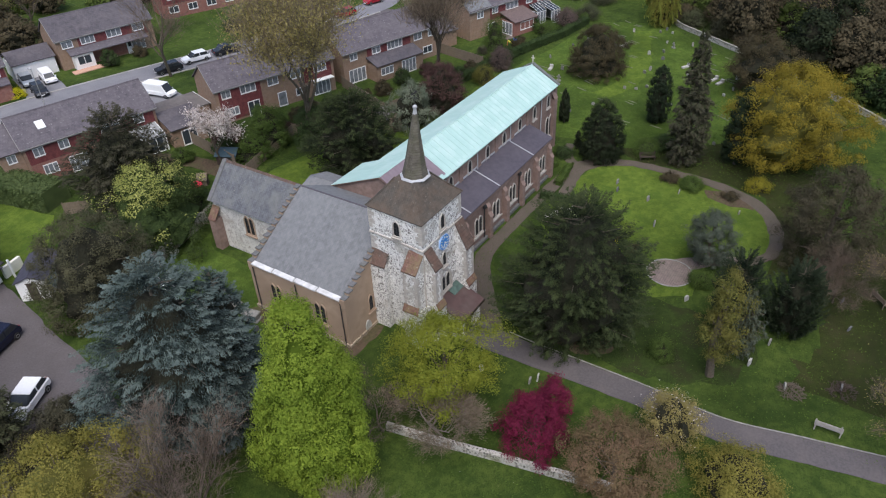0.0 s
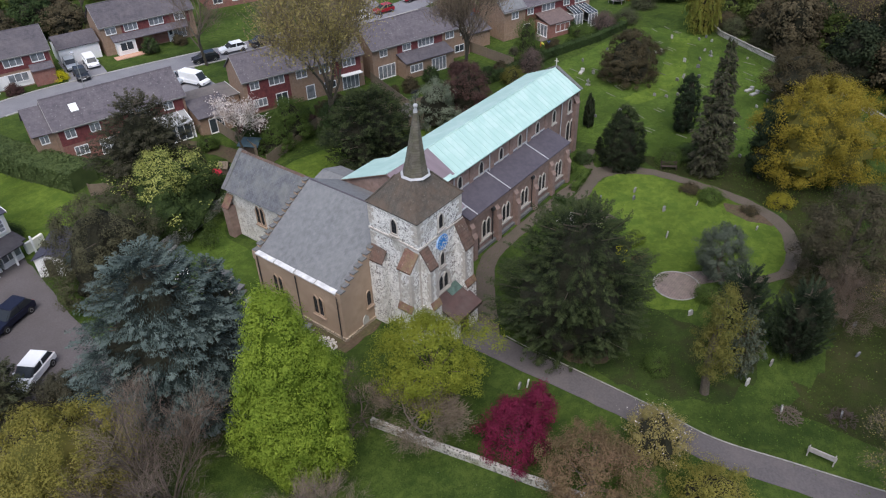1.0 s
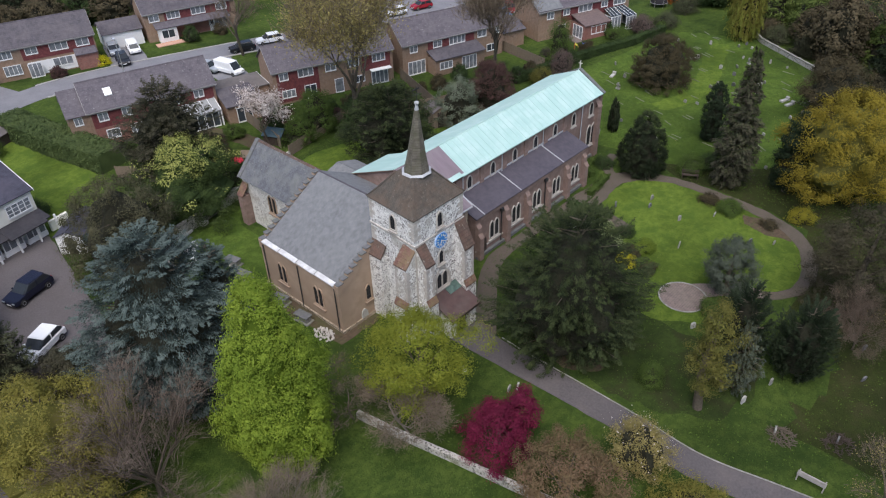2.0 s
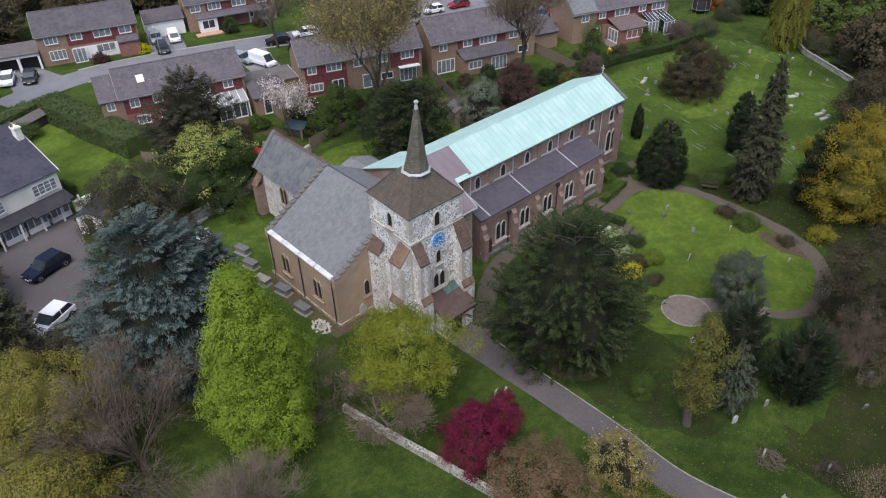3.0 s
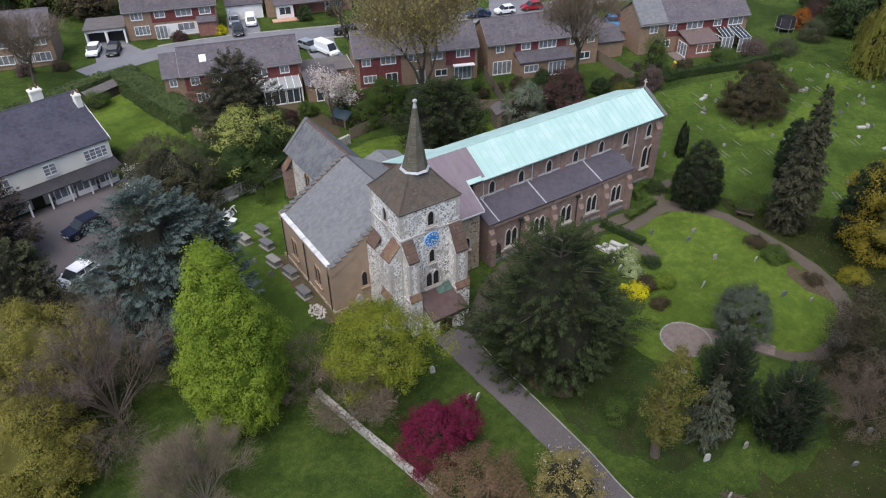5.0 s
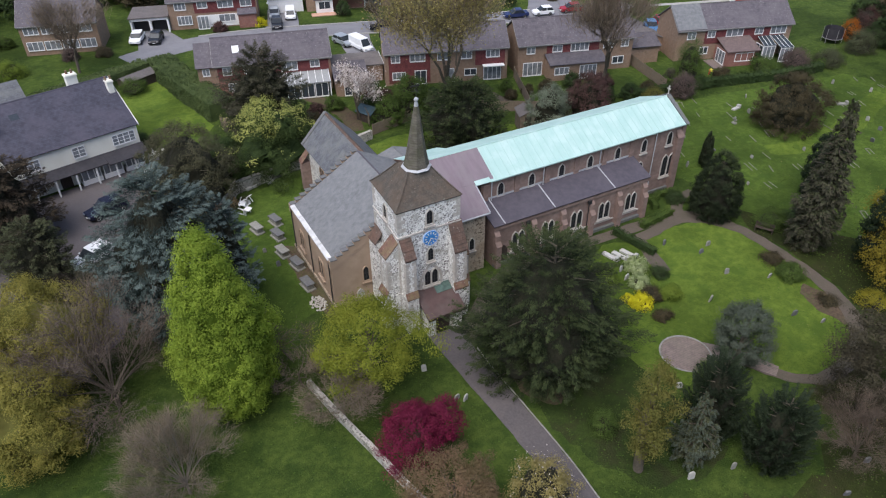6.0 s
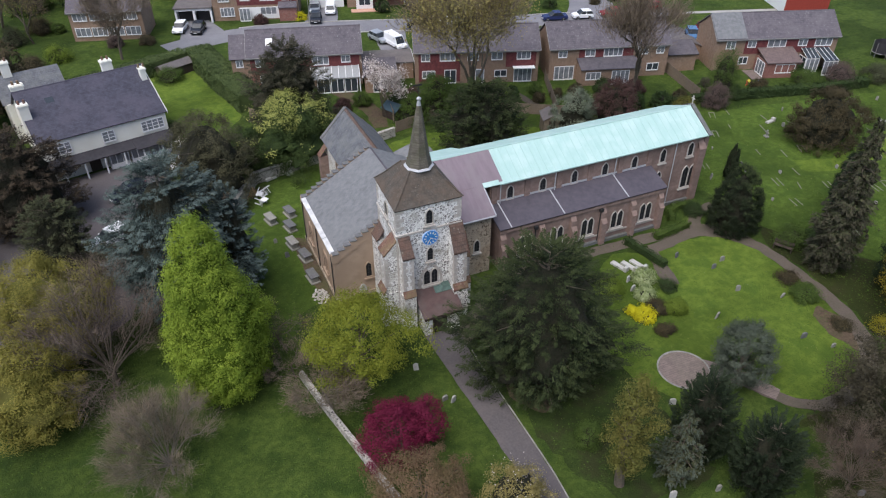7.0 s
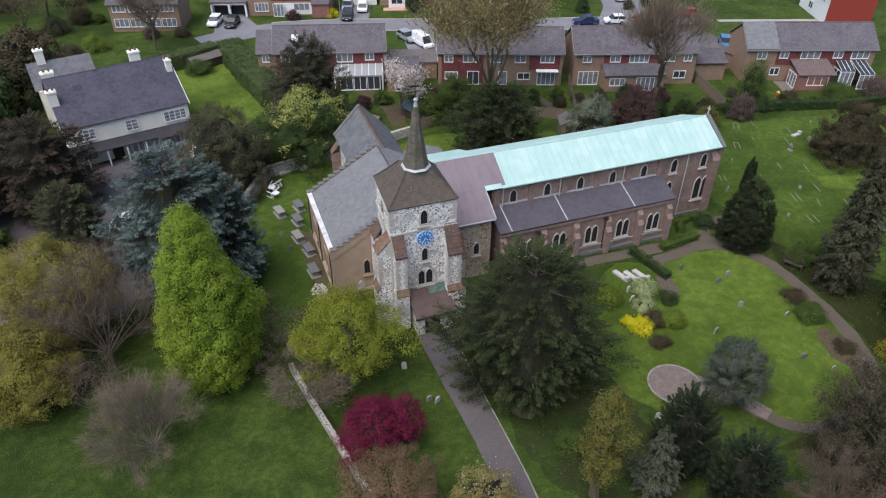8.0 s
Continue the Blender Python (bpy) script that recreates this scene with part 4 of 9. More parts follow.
    # east gable coping and cross
    for s in (-1, 1):
        ye = ry + s * (ry - ya + 0.42)
        part("east_coping", slab((x1 + 0.02, ye, zat(ye) + 0.02), (x1 + 0.02, ry, rz + 0.12), (x1 + 0.42, ry, rz + 0.12), (x1 + 0.42, ye, zat(ye) + 0.02), 0.2), STONE_DARK, CH, "dark stone gable coping")
    bm = boxes((x1 + 0.17, x1 + 0.27, ry - 0.05, ry + 0.05, rz + 0.25, rz + 1.15), (x1 + 0.18, x1 + 0.26, ry - 0.24, ry + 0.24, rz + 0.8, rz + 0.88))
    part("gable_cross", bm, DRESSED, CH, "small stone cross on the gable")
    # clerestory
    for k in range(7):
        church_window("clerestory", south(10.6 + 3.5 * k, ya, 5.6), 0.62, 1.45)
    for k in range(8):
        x = 8.9 + 3.5 * k
        if k == 0:
            pl = part("pilaster", boxes((-0.28, 0.28, ya - 0.14, ya - 0.002, 4.9, 7.3)), CHURCH_RED, CH)
            pl.matrix_basis = pose(x, 0, 0)
        else:
            again(pl, pose(x, 0, 0))
    church_window("east_two", south(32.0, ya, 1.8), 0.75, 2.5, 2)
    church_window("clerestory", south(28.0, ya, 3.0))
    part("east_buttress", boxes((x1 - 0.75, x1 + 0.02, ya - 0.45, ya - 0.003, -0.3, 6.2), (x1 - 0.1, x1 + 0.5, ya - 0.05, ya + 0.7, -0.3, 6.0)), CHURCH_RED, CH)
    part("east_buttress_cap", solid([(x1 - 0.78, ya - 0.5, 6.15), (x1 + 0.05, ya - 0.5, 6.15), (x1 + 0.05, ya, 6.9), (x1 - 0.78, ya, 6.9)], (0, 0, 0.1)), CHURCH_RED, CH)
    for x, zb in ((9.5, 5.1), (15.35, 5.2), (22.2, 5.2), (29.5, 0.0)):
        part("downpipe", tube(bmesh.new(), [(x, ya - 0.2, zb), (x, ya - 0.2, 7.55)], [0.055, 0.055], 6), LEAD, CH)
    part("east_plinth", boxes((26.9, x1 + 0.1, ya - 0.25, ya - 0.006, -0.3, 0.35)), STONE_DARK, CH)
    # south aisle
    ax0, ax1, ay, ez, tz = 8.2, 26.6, 1.3, 4.5, 5.45
    part("aisle_wall", solid([(ax0, ay, -0.3), (ax0, ya + 0.1, -0.3), (ax0, ya + 0.1, tz), (ax0, ay, ez)], (ax1 - ax0, 0, 0)), CHURCH_RED, CH, "red brown stone aisle wall")
    part("aisle_roof", slab((ax0 - 0.1, ay - 0.2, ez - 0.02), (ax0 - 0.1, ya - 0.02, tz + 0.02), (ax1 + 0.12, ya - 0.02, tz + 0.02), (ax1 + 0.12, ay - 0.2, ez - 0.02), 0.12), SLATE_AISLE, CH, "dark purple grey lean-to aisle roof")
    for x in (9.3, 14.9, 22.1):
        part("lead_roll", slab((x - 0.05, ay - 0.2, ez + 0.11), (x - 0.05, ya - 0.03, tz + 0.15), (x + 0.05, ya - 0.03, tz + 0.15), (x + 0.05, ay - 0.2, ez + 0.11), 0.06), LEAD, CH, "pale lead roll on the aisle roof")
    part("aisle_flashing", boxes((ax0, ax1, ya - 0.05, ya - 0.01, tz + 0.1, tz + 0.32)), LEAD, CH)
    part("aisle_cornice", boxes((ax0 - 0.05, ax1 + 0.05, ay - 0.16, ay - 0.002, ez - 0.42, ez - 0.12)), CHURCH_RED, CH)
    part("sill_band", boxes((ax0, ax1, ay - 0.07, ay - 0.003, 0.78, 0.95)), DRESSED, CH)
    for k in range(5):
        church_window("aisle_two", south(10.95 + 3.42 * k, ay, 1.3), 0.58, 1.85, 2)
    bt = None
    for x in (8.5, 12.6, 16.0, 19.4, 22.9, 26.2):
        if bt is None:
            bt = part("buttress", solid([(-0.28, ay, -0.3), (-0.28, ay - 0.6, -0.3), (-0.28, ay - 0.6, 2.4), (-0.28, ay - 0.35, 2.8), (-0.28, ay - 0.35, 3.5), (-0.28, ay, 4.0)], (0.56, 0, 0)), CHURCH_RED, CH, "stone aisle buttress with sloped head")
            cp = part("buttress_cap", solid([(-0.3, ay - 0.63, 2.42), (-0.3, ay - 0.34, 2.85), (-0.3, ay - 0.34, 2.95), (-0.3, ay - 0.66, 2.5)], (0.6, 0, 0)), CHURCH_RED, bt)
            bt.matrix_basis = pose(x, 0, 0)
        else:
            again(cp, Matrix(), again(bt, pose(x, 0, 0)))
    for x in (11.9, 19.1):
        part("aisle_downpipe", tube(bmesh.new(), [(x, ay - 0.14, 0.0), (x, ay - 0.14, 3.9)], [0.06, 0.06], 6), IRON, CH)
        part("hopper", boxes((x - 0.17, x + 0.17, ay - 0.34, ay - 0.05, 3.72, 4.05)), IRON, CH, "black iron rainwater hopper")
    part("aisle_door", solid([(p[0] + 9.35, ay - 0.08, p[1]) for p in arch(0.85, 2.1, 5)], (0, 0.07, 0)), WOOD_DARK, CH, "dark arched side door")
    part("aisle_plinth", boxes((ax0, ax1 + 0.1, ay - 0.32, ay - 0.006, -0.3, 0.3)), STONE_DARK, CH)
    church_window("ringing", south(6.0, wa, 2.6))


big_nave()


# ------------------------------------------------------------ trees and shrubs
RNG = np.random.default_rng(7)


def leaf_object(name, c, nrm, size, aspect, material, parent, label="", along=None):
    """Small leaf sprays: one bent four-cornered blade at each place c, facing nrm."""
    n = len(c)
    nrm = nrm / np.linalg.norm(nrm, axis=1, keepdims=True)
    r = RNG.normal(size=(n, 3))
    t = np.cross(nrm, r)
    if along is not None:
        r = along + 0.3 * r
        t = r - nrm * (r * nrm).sum(1, keepdims=True)
    t /= np.linalg.norm(t, axis=1, keepdims=True)
    b = np.cross(nrm, t)
    s = (size * RNG.uniform(0.6, 1.35, n))[:, None]
    v = np.stack([c - t * s * aspect * 0.5, c - b * s * 0.32 - nrm * s * 0.1, c + t * s * aspect * 0.5, c + b * s * 0.32 - nrm * s * 0.1], 1).reshape(-1, 3)
    me = bpy.data.meshes.new(name)
    me.vertices.add(4 * n)
    me.vertices.foreach_set("co", v.astype(np.float32).ravel())
    me.loops.add(4 * n)
    me.loops.foreach_set("vertex_index", np.arange(4 * n, dtype=np.int32))
    me.polygons.add(n)
    me.polygons.foreach_set("loop_start", np.arange(0, 4 * n, 4, dtype=np.int32))
    me.update(calc_edges=True)
    me.materials.append(material)
    ob = new(name, me)
    if parent:
        ob.parent = parent
    if label:
        tagged(ob, label)
    return ob


PROFILES = {
    "round": [(0, 0.45), (0.15, 0.8), (0.4, 1.0), (0.65, 0.9), (0.85, 0.6), (1, 0.12)],
    "cone": [(0, 0.55), (0.08, 0.86), (0.2, 1.0), (0.34, 0.97), (0.55, 0.78), (0.75, 0.56), (0.9, 0.37), (0.97, 0.24), (1, 0.08)],
    "yew": [(0, 0.66), (0.15, 0.93), (0.3, 1.0), (0.5, 0.95), (0.7, 0.8), (0.86, 0.58), (0.95, 0.36), (1, 0.16)],
    "column": [(0, 0.6), (0.15, 0.9), (0.4, 1.0), (0.7, 0.85), (0.9, 0.5), (1, 0.08)],
    "cedar": [(0, 0.75), (0.12, 1.0), (0.4, 0.94), (0.62, 0.76), (0.82, 0.5), (0.94, 0.28), (1, 0.12)],
    "clipped": [(0, 0.8), (0.15, 0.98), (0.35, 1.0), (0.6, 0.82), (0.8, 0.55), (0.93, 0.3), (1, 0.08)],
    "plume": [(0, 0.7), (0.2, 1.0), (0.5, 0.95), (0.75, 0.72), (0.92, 0.4), (1, 0.1)],
    "bush": [(0, 0.95), (0.3, 1.0), (0.6, 0.85), (0.85, 0.55), (1, 0.12)],
}


def crown_points(kind, z0, z1, R, clumps, per, spread, lobes=0.3, seed=0, wide=1.0, shell=0.3):
    """Places and facings of the leaf sprays: clumps set about a lobed crown."""
    rng = np.random.default_rng(seed)
    prof = np.array(PROFILES[kind])
    us = np.linspace(0, 1, 60)
    rr = np.interp(us, prof[:, 0], prof[:, 1])
    rr = (rr + 0.03) * np.hypot(np.gradient(rr, us) * R, z1 - z0)
    u = rng.choice(us, clumps, p=rr / rr.sum()) + rng.uniform(-0.01, 0.01, clumps)
    u = np.clip(u, 0, 1)
    a = rng.uniform(0, math.tau, clumps)
    f = np.sqrt(rng.uniform(shell, 1.0, clumps))
    if kind == "cedar":
        u = np.clip(np.round(u * 9) / 9 + rng.normal(0, 0.012, clumps), 0, 1)
    prof_r = np.interp(u, prof[:, 0], prof[:, 1]) * R
    lob = np.array([1 + lobes * 1.7 * noise.noise(Vector((math.cos(x) * 1.7 + seed, math.sin(x) * 1.7, y * 3.2))) for x, y in zip(a, u)])
    rad = prof_r * f * lob
    cz = z0 + (z1 - z0) * u + rng.normal(0, 0.15, clumps)
    cc = np.stack([rad * np.cos(a) * wide, rad * np.sin(a), cz], 1)
    d = rng.normal(size=(clumps, per, 3))
    d /= np.linalg.norm(d, axis=2, keepdims=True)
    sp = spread * rng.uniform(0.6, 1.3, (clumps, 1, 1))
    sc = {"cedar": (1.5, 1.5, 0.28), "plume": (0.5, 0.5, 2.1), "yew": (1.05, 1.05, 0.75)}.get(kind, (1, 1, 0.85))
    off = d * sp * rng.uniform(0.35, 1.0, (clumps, per, 1)) * np.array(sc)
    p = (cc[:, None, :] + off).reshape(-1, 3)
    out = np.stack([np.cos(a), np.sin(a), (u - 0.4) * 1.2], 1)
    nn = (d + 0.5 * out[:, None, :] + np.array((0, 0, 0.5)) + rng.normal(0, 0.22, d.shape)).reshape(-1, 3)
    ok = p[:, 2] > 0.05
    return p[ok], nn[ok], cc


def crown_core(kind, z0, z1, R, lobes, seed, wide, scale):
    """A closed inner body of a crown, following its lobes; dark materials on it paint self-shade."""
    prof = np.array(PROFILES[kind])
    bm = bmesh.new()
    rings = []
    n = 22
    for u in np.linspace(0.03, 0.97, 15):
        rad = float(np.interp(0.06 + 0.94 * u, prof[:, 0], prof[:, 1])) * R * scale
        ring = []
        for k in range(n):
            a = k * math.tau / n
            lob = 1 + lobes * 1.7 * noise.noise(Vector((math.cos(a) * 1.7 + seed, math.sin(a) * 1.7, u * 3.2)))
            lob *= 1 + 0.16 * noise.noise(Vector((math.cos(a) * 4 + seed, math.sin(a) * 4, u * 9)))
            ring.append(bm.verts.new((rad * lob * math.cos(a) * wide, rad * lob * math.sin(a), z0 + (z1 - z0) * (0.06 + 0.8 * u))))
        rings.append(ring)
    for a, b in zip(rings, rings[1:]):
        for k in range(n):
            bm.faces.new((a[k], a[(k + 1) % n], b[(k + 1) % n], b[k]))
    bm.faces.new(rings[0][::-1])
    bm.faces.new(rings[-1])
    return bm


def sprayed(name, x, y, h, R, kind, material, tips, label, n=700, per=110, length=1.5, width=0.34, rise=0.3, flat=0.8, leaf=0.075, lobes=0.3, tiers=0, base=0.03, core=0.6, seed=1, category="conifer", wide=1.0, inner=0.5, aspect=2.4, tip_from=0.6):
    """An evergreen whose crown is made of tapering sprays that point outwards; tiers sets them in layers."""
    rng = np.random.default_rng(seed)
    t = thing(name, pose(x, y, 0), label, category)
    prof = np.array(PROFILES[kind])
    us = np.linspace(0, 1, 60)
    rr = np.interp(us, prof[:, 0], prof[:, 1])
    rr = (rr + 0.05) * np.hypot(np.gradient(rr, us) * R, h)
    u = np.clip(rng.choice(us, n, p=rr / rr.sum()) + rng.uniform(-0.01, 0.01, n), 0, 1)
    a = rng.uniform(0, math.tau, n)
    if tiers:
        u = np.clip((np.floor(u * tiers) + 0.5) / tiers + rng.normal(0, 0.1 / tiers, n) + 0.35 / tiers * np.sin(a * 2 + np.floor(u * tiers) * 2.1), 0, 1)
    lob = np.array([1 + lobes * 1.7 * noise.noise(Vector((math.cos(p) * 1.7 + seed, math.sin(p) * 1.7, q * 3.2))) for p, q in zip(a, u)])
    f = np.sqrt(rng.uniform(inner, 1.0, n))
    rad = np.interp(u, prof[:, 0], prof[:, 1]) * (R - 0.35 * length) * f * lob
    top = h - 0.3 * length
    c = np.stack([rad * np.cos(a) * wide, rad * np.sin(a), h * base + (top - h * base) * u], 1)
    d = np.stack([np.cos(a), np.sin(a), rise + 1.3 * np.clip(u - 0.72, 0, 1) * (1 - rad / R) * 3], 1) + rng.normal(0, 0.22, (n, 3))
    d /= np.linalg.norm(d, axis=1, keepdims=True)
    side = np.cross(d, np.array((0, 0, 1.0)))
    side /= np.linalg.norm(side, axis=1, keepdims=True) + 1e-6
    over = np.cross(side, d)
    ln = length * rng.uniform(0.6, 1.3, n)
    s = rng.uniform(0, 1, (n, per)) ** 0.8
    w = width * (1.15 - 0.95 * s) * (ln / length)[:, None]
    lat = rng.normal(0, 1, (n, per)) * w
    up = rng.normal(0, 1, (n, per)) * w * flat
    p = c[:, None] + d[:, None] * ((s - 0.55) * ln[:, None])[..., None] + side[:, None] * lat[..., None] + over[:, None] * up[..., None]
    p[..., 2] -= 0.12 * np.abs(lat)
    along = d[:, None] + side[:, None] * (0.8 * np.sign(lat) * np.minimum(1, np.abs(lat) / (w + 1e-6)))[..., None]
    nn = over[:, None] + 0.45 * d[:, None] + side[:, None] * (0.5 * lat / (w + 1e-6))[..., None] + over[:, None] * (0.4 * up / (w * flat + 1e-6))[..., None] + rng.normal(0, 0.25, p.shape)
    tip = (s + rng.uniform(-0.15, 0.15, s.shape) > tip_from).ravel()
    p, nn, along = p.reshape(-1, 3), nn.reshape(-1, 3), along.reshape(-1, 3)
    ok = p[:, 2] > 0.04
    r0 = 0.026 * h
    bm = bmesh.new()
    tube(bm, [(0, 0, -0.15), (0.05, 0.03, 0.5 * h), (0, 0, 0.93 * h)], [r0 * 1.3, r0 * 0.8, 0.04], 8)
    for i in rng.choice(n, min(n, 60), replace=False):
        e = Vector(c[i])
        sb = Vector((0, 0, max(0.05 * h, e.z - 0.3 * math.hypot(e.x, e.y))))
        tube(bm, [sb, sb.lerp(e, 0.5), e], [r0 * 0.3, r0 * 0.2, 0.02], 4)
    part("trunk", bm, BARK, t)
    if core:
        part("inner_foliage", crown_core(kind, h * base, top, R - 0.35 * length, lobes, seed, wide, core), INNER_SHADE, t, "dark inner twigs, crown self-shade put into the colour")
    # Tips are paler growth plus painted highlight; the darker body paints shaded gaps.
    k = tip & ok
    leaf_object("spray_tip", p[k], nn[k], leaf, aspect, tips, t, "paler tips of the sprays, highlight put into the colour", along[k])
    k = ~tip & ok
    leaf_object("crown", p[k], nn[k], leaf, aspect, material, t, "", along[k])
    return t


def limbs(bm, h, cc, r0, n, rng):
    """Limbs from the trunk out to some of the clumps."""
    for i in rng.choice(len(cc), min(n, len(cc)), replace=False):
        e = Vector(cc[i])
        zb = max(0.12 * h, min(0.9 * e.z, e.z - 0.5 * math.hypot(e.x, e.y)) * rng.uniform(0.7, 1.0))
        s = Vector((0, 0, zb))
        mid = s.lerp(e, 0.5) + Vector((rng.normal(0, 0.15), rng.normal(0, 0.15), 0.08 * h * rng.uniform(-0.3, 0.8)))
        r = r0 * 0.42 * (1 - zb / h * 0.6)
        tube(bm, [s, mid, e], [r, r * 0.6, r * 0.18], 5)


def tree(name, x, y, h, R, kind, material, label, base=None, clumps=150, per=45, leaf=0.3, spread=None, lobes=0.3, bark=None, seed=None, trunk=None, aspect=1.0, group="", wide=1.0, category="tree", shell=0.3, tips=None, core=0.6, heart=None):
    seed = int(abs(x * 31 + y * 17)) % 9999 if seed is None else seed
    rng = np.random.default_rng(seed + 1)
    t = thing(name, pose(x, y, 0, 0, 0, float(rng.uniform(0, 360)) if wide == 1.0 else 0), label, category, group)
    z0 = 0.15 * h if base is None else base
    sp = spread or 0.24 * R
    if leaf < 0.33:
        leaf, per = leaf * 0.5, int(per * 2.6)
    if core:
        shell = max(shell, 0.52)
    p, nn, cc = crown_points(kind, z0, h - sp * 0.5, R - sp * 0.6, clumps, per, sp, lobes, seed, wide, shell)
    r0 = trunk or max(0.08, 0.028 * h)
    bm = bmesh.new()
    tube(bm, [(0, 0, -0.15), (0.02 * h * rng.normal(), 0.02 * h * rng.normal(), 0.35 * h), (0.01 * h, 0, 0.85 * h)], [r0 * 1.25, r0 * 0.85, r0 * 0.15], 8)
    limbs(bm, h, cc, r0, 14, rng)
    part("trunk", bm, bark or BARK, t)
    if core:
        part("inner_foliage", crown_core(kind, z0, h - sp * 0.5, R - sp * 0.6, lobes, seed, wide, core), heart or INNER_SHADE, t, "close inner foliage" if heart else "dark inner twigs, crown self-shade put into the colour")
    # Upward-facing leaves high in the crown take a paler colour: painted top light.
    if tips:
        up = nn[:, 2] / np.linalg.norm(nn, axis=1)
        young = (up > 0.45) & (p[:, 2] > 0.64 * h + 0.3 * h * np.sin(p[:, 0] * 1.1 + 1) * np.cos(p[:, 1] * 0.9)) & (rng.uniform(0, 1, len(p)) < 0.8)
        leaf_object("lit_top_leaf", p[young], nn[young], leaf * 1.1, aspect, tips, t, "pale upward leaves near the top, highlight put into the colour")
        p, nn = p[~young], nn[~young]
    upright = None
    if kind == "plume":
        upright = np.column_stack([p[:, 0], p[:, 1], np.zeros(len(p))]) * 0.4 / R + np.array((0, 0, 1.0))
        aspect = 2.6
    leaf_object("crown", p, nn, leaf, aspect, material, t, "", upright)
    return t


def bare_tree(name, x, y, h, R, label, twig, buds=None, levels=4, seed=None, bark=None, bud_n=1500, bud_size=0.12, category="tree", spreadness=0.75, twigs=2600, twig_w=1.0, limb=1.0):
    """A leafless tree: forking limbs, fine twigs and a haze of buds."""
    seed = int(abs(x * 31 + y * 17)) % 9999 if seed is None else seed
    rng = np.random.default_rng(seed + 3)
    t = thing(name, pose(x, y, 0), label, category)
    bm = bmesh.new()
    tips = []

    def grow(p, d, length, r, level):
        q = p + d * length * 0.5 + Vector(rng.normal(0, 0.05 * length, 3))
        e = q + (d + Vector(rng.normal(0, 0.16, 3))).normalized() * length * 0.5
        tube(bm, [p, q, e], [r, r * 0.8, r * 0.55], 5 if level < 2 else 3)
        if level >= 2:
            tips.append((q, d))
            tips.append((e, d))
        if level < levels:
            for k in range(3 if level else 5):
                a = rng.uniform(0, math.tau)
                s = d.orthogonal().normalized()
                u = d.cross(s)
                nd = (d * rng.uniform(0.6, 1.0) + (s * math.cos(a) + u * math.sin(a)) * rng.uniform(0.5, 1.0) * spreadness * (R / h) * 2.2 + Vector((0, 0, 0.12))).normalized()
                grow(p.lerp(e, rng.uniform(0.55, 1.0)), nd, length * rng.uniform(0.55, 0.78), r * 0.5, level + 1)

    grow(Vector((0, 0, -0.1)), Vector((0, 0, 1)), h * 0.42, max(0.05, 0.02 * h) * limb, 0)
    pts = np.array([tuple(q) for q, _ in tips])
    top = pts[:, 2].max()
    ext = np.percentile(np.hypot(pts[:, 0], pts[:, 1]), 95)
    sx, sz = R / ext, h / top
    for v in bm.verts:
        k = min(1.0, max(0.0, v.co.z / (0.3 * top)))
        v.co = Vector((v.co.x * (1 + (sx - 1) * k), v.co.y * (1 + (sx - 1) * k), v.co.z * sz))
    pts *= np.array((sx, sx, sz))
    mid = pts[:, :2].mean(0)
    for v in bm.verts:
        k = min(1.0, max(0.0, v.co.z / (0.35 * h)))
        v.co.x -= mid[0] * k
        v.co.y -= mid[1] * k
    pts[:, :2] -= mid
    part("limb_frame", bm, bark or BARK, t)
    i = rng.integers(0, len(pts), twigs)
    c = pts[i] + rng.normal(0, 0.045 * h, (twigs, 3))
    ok = c[:, 2] > 0.1
    n2 = int(ok.sum())
    d = c[ok] - np.array((0, 0, 0.25 * h)) + rng.normal(0, 0.2 * h, (n2, 3))
    d /= np.linalg.norm(d, axis=1, keepdims=True)
    blades(c[ok], d, 0.075 * h, (0.011 + 0.0011 * h) * twig_w, twig, t, rng)
    if buds:
        i = rng.integers(0, len(pts), bud_n)
        c = pts[i] + rng.normal(0, 0.05 * h, (bud_n, 3))
        c = c[c[:, 2] > 0.2]
        leaf_object("bud_haze", c, rng.normal(size=c.shape) + np.array((0, 0, 0.6)), bud_size, 1.0, buds, t)
    return t


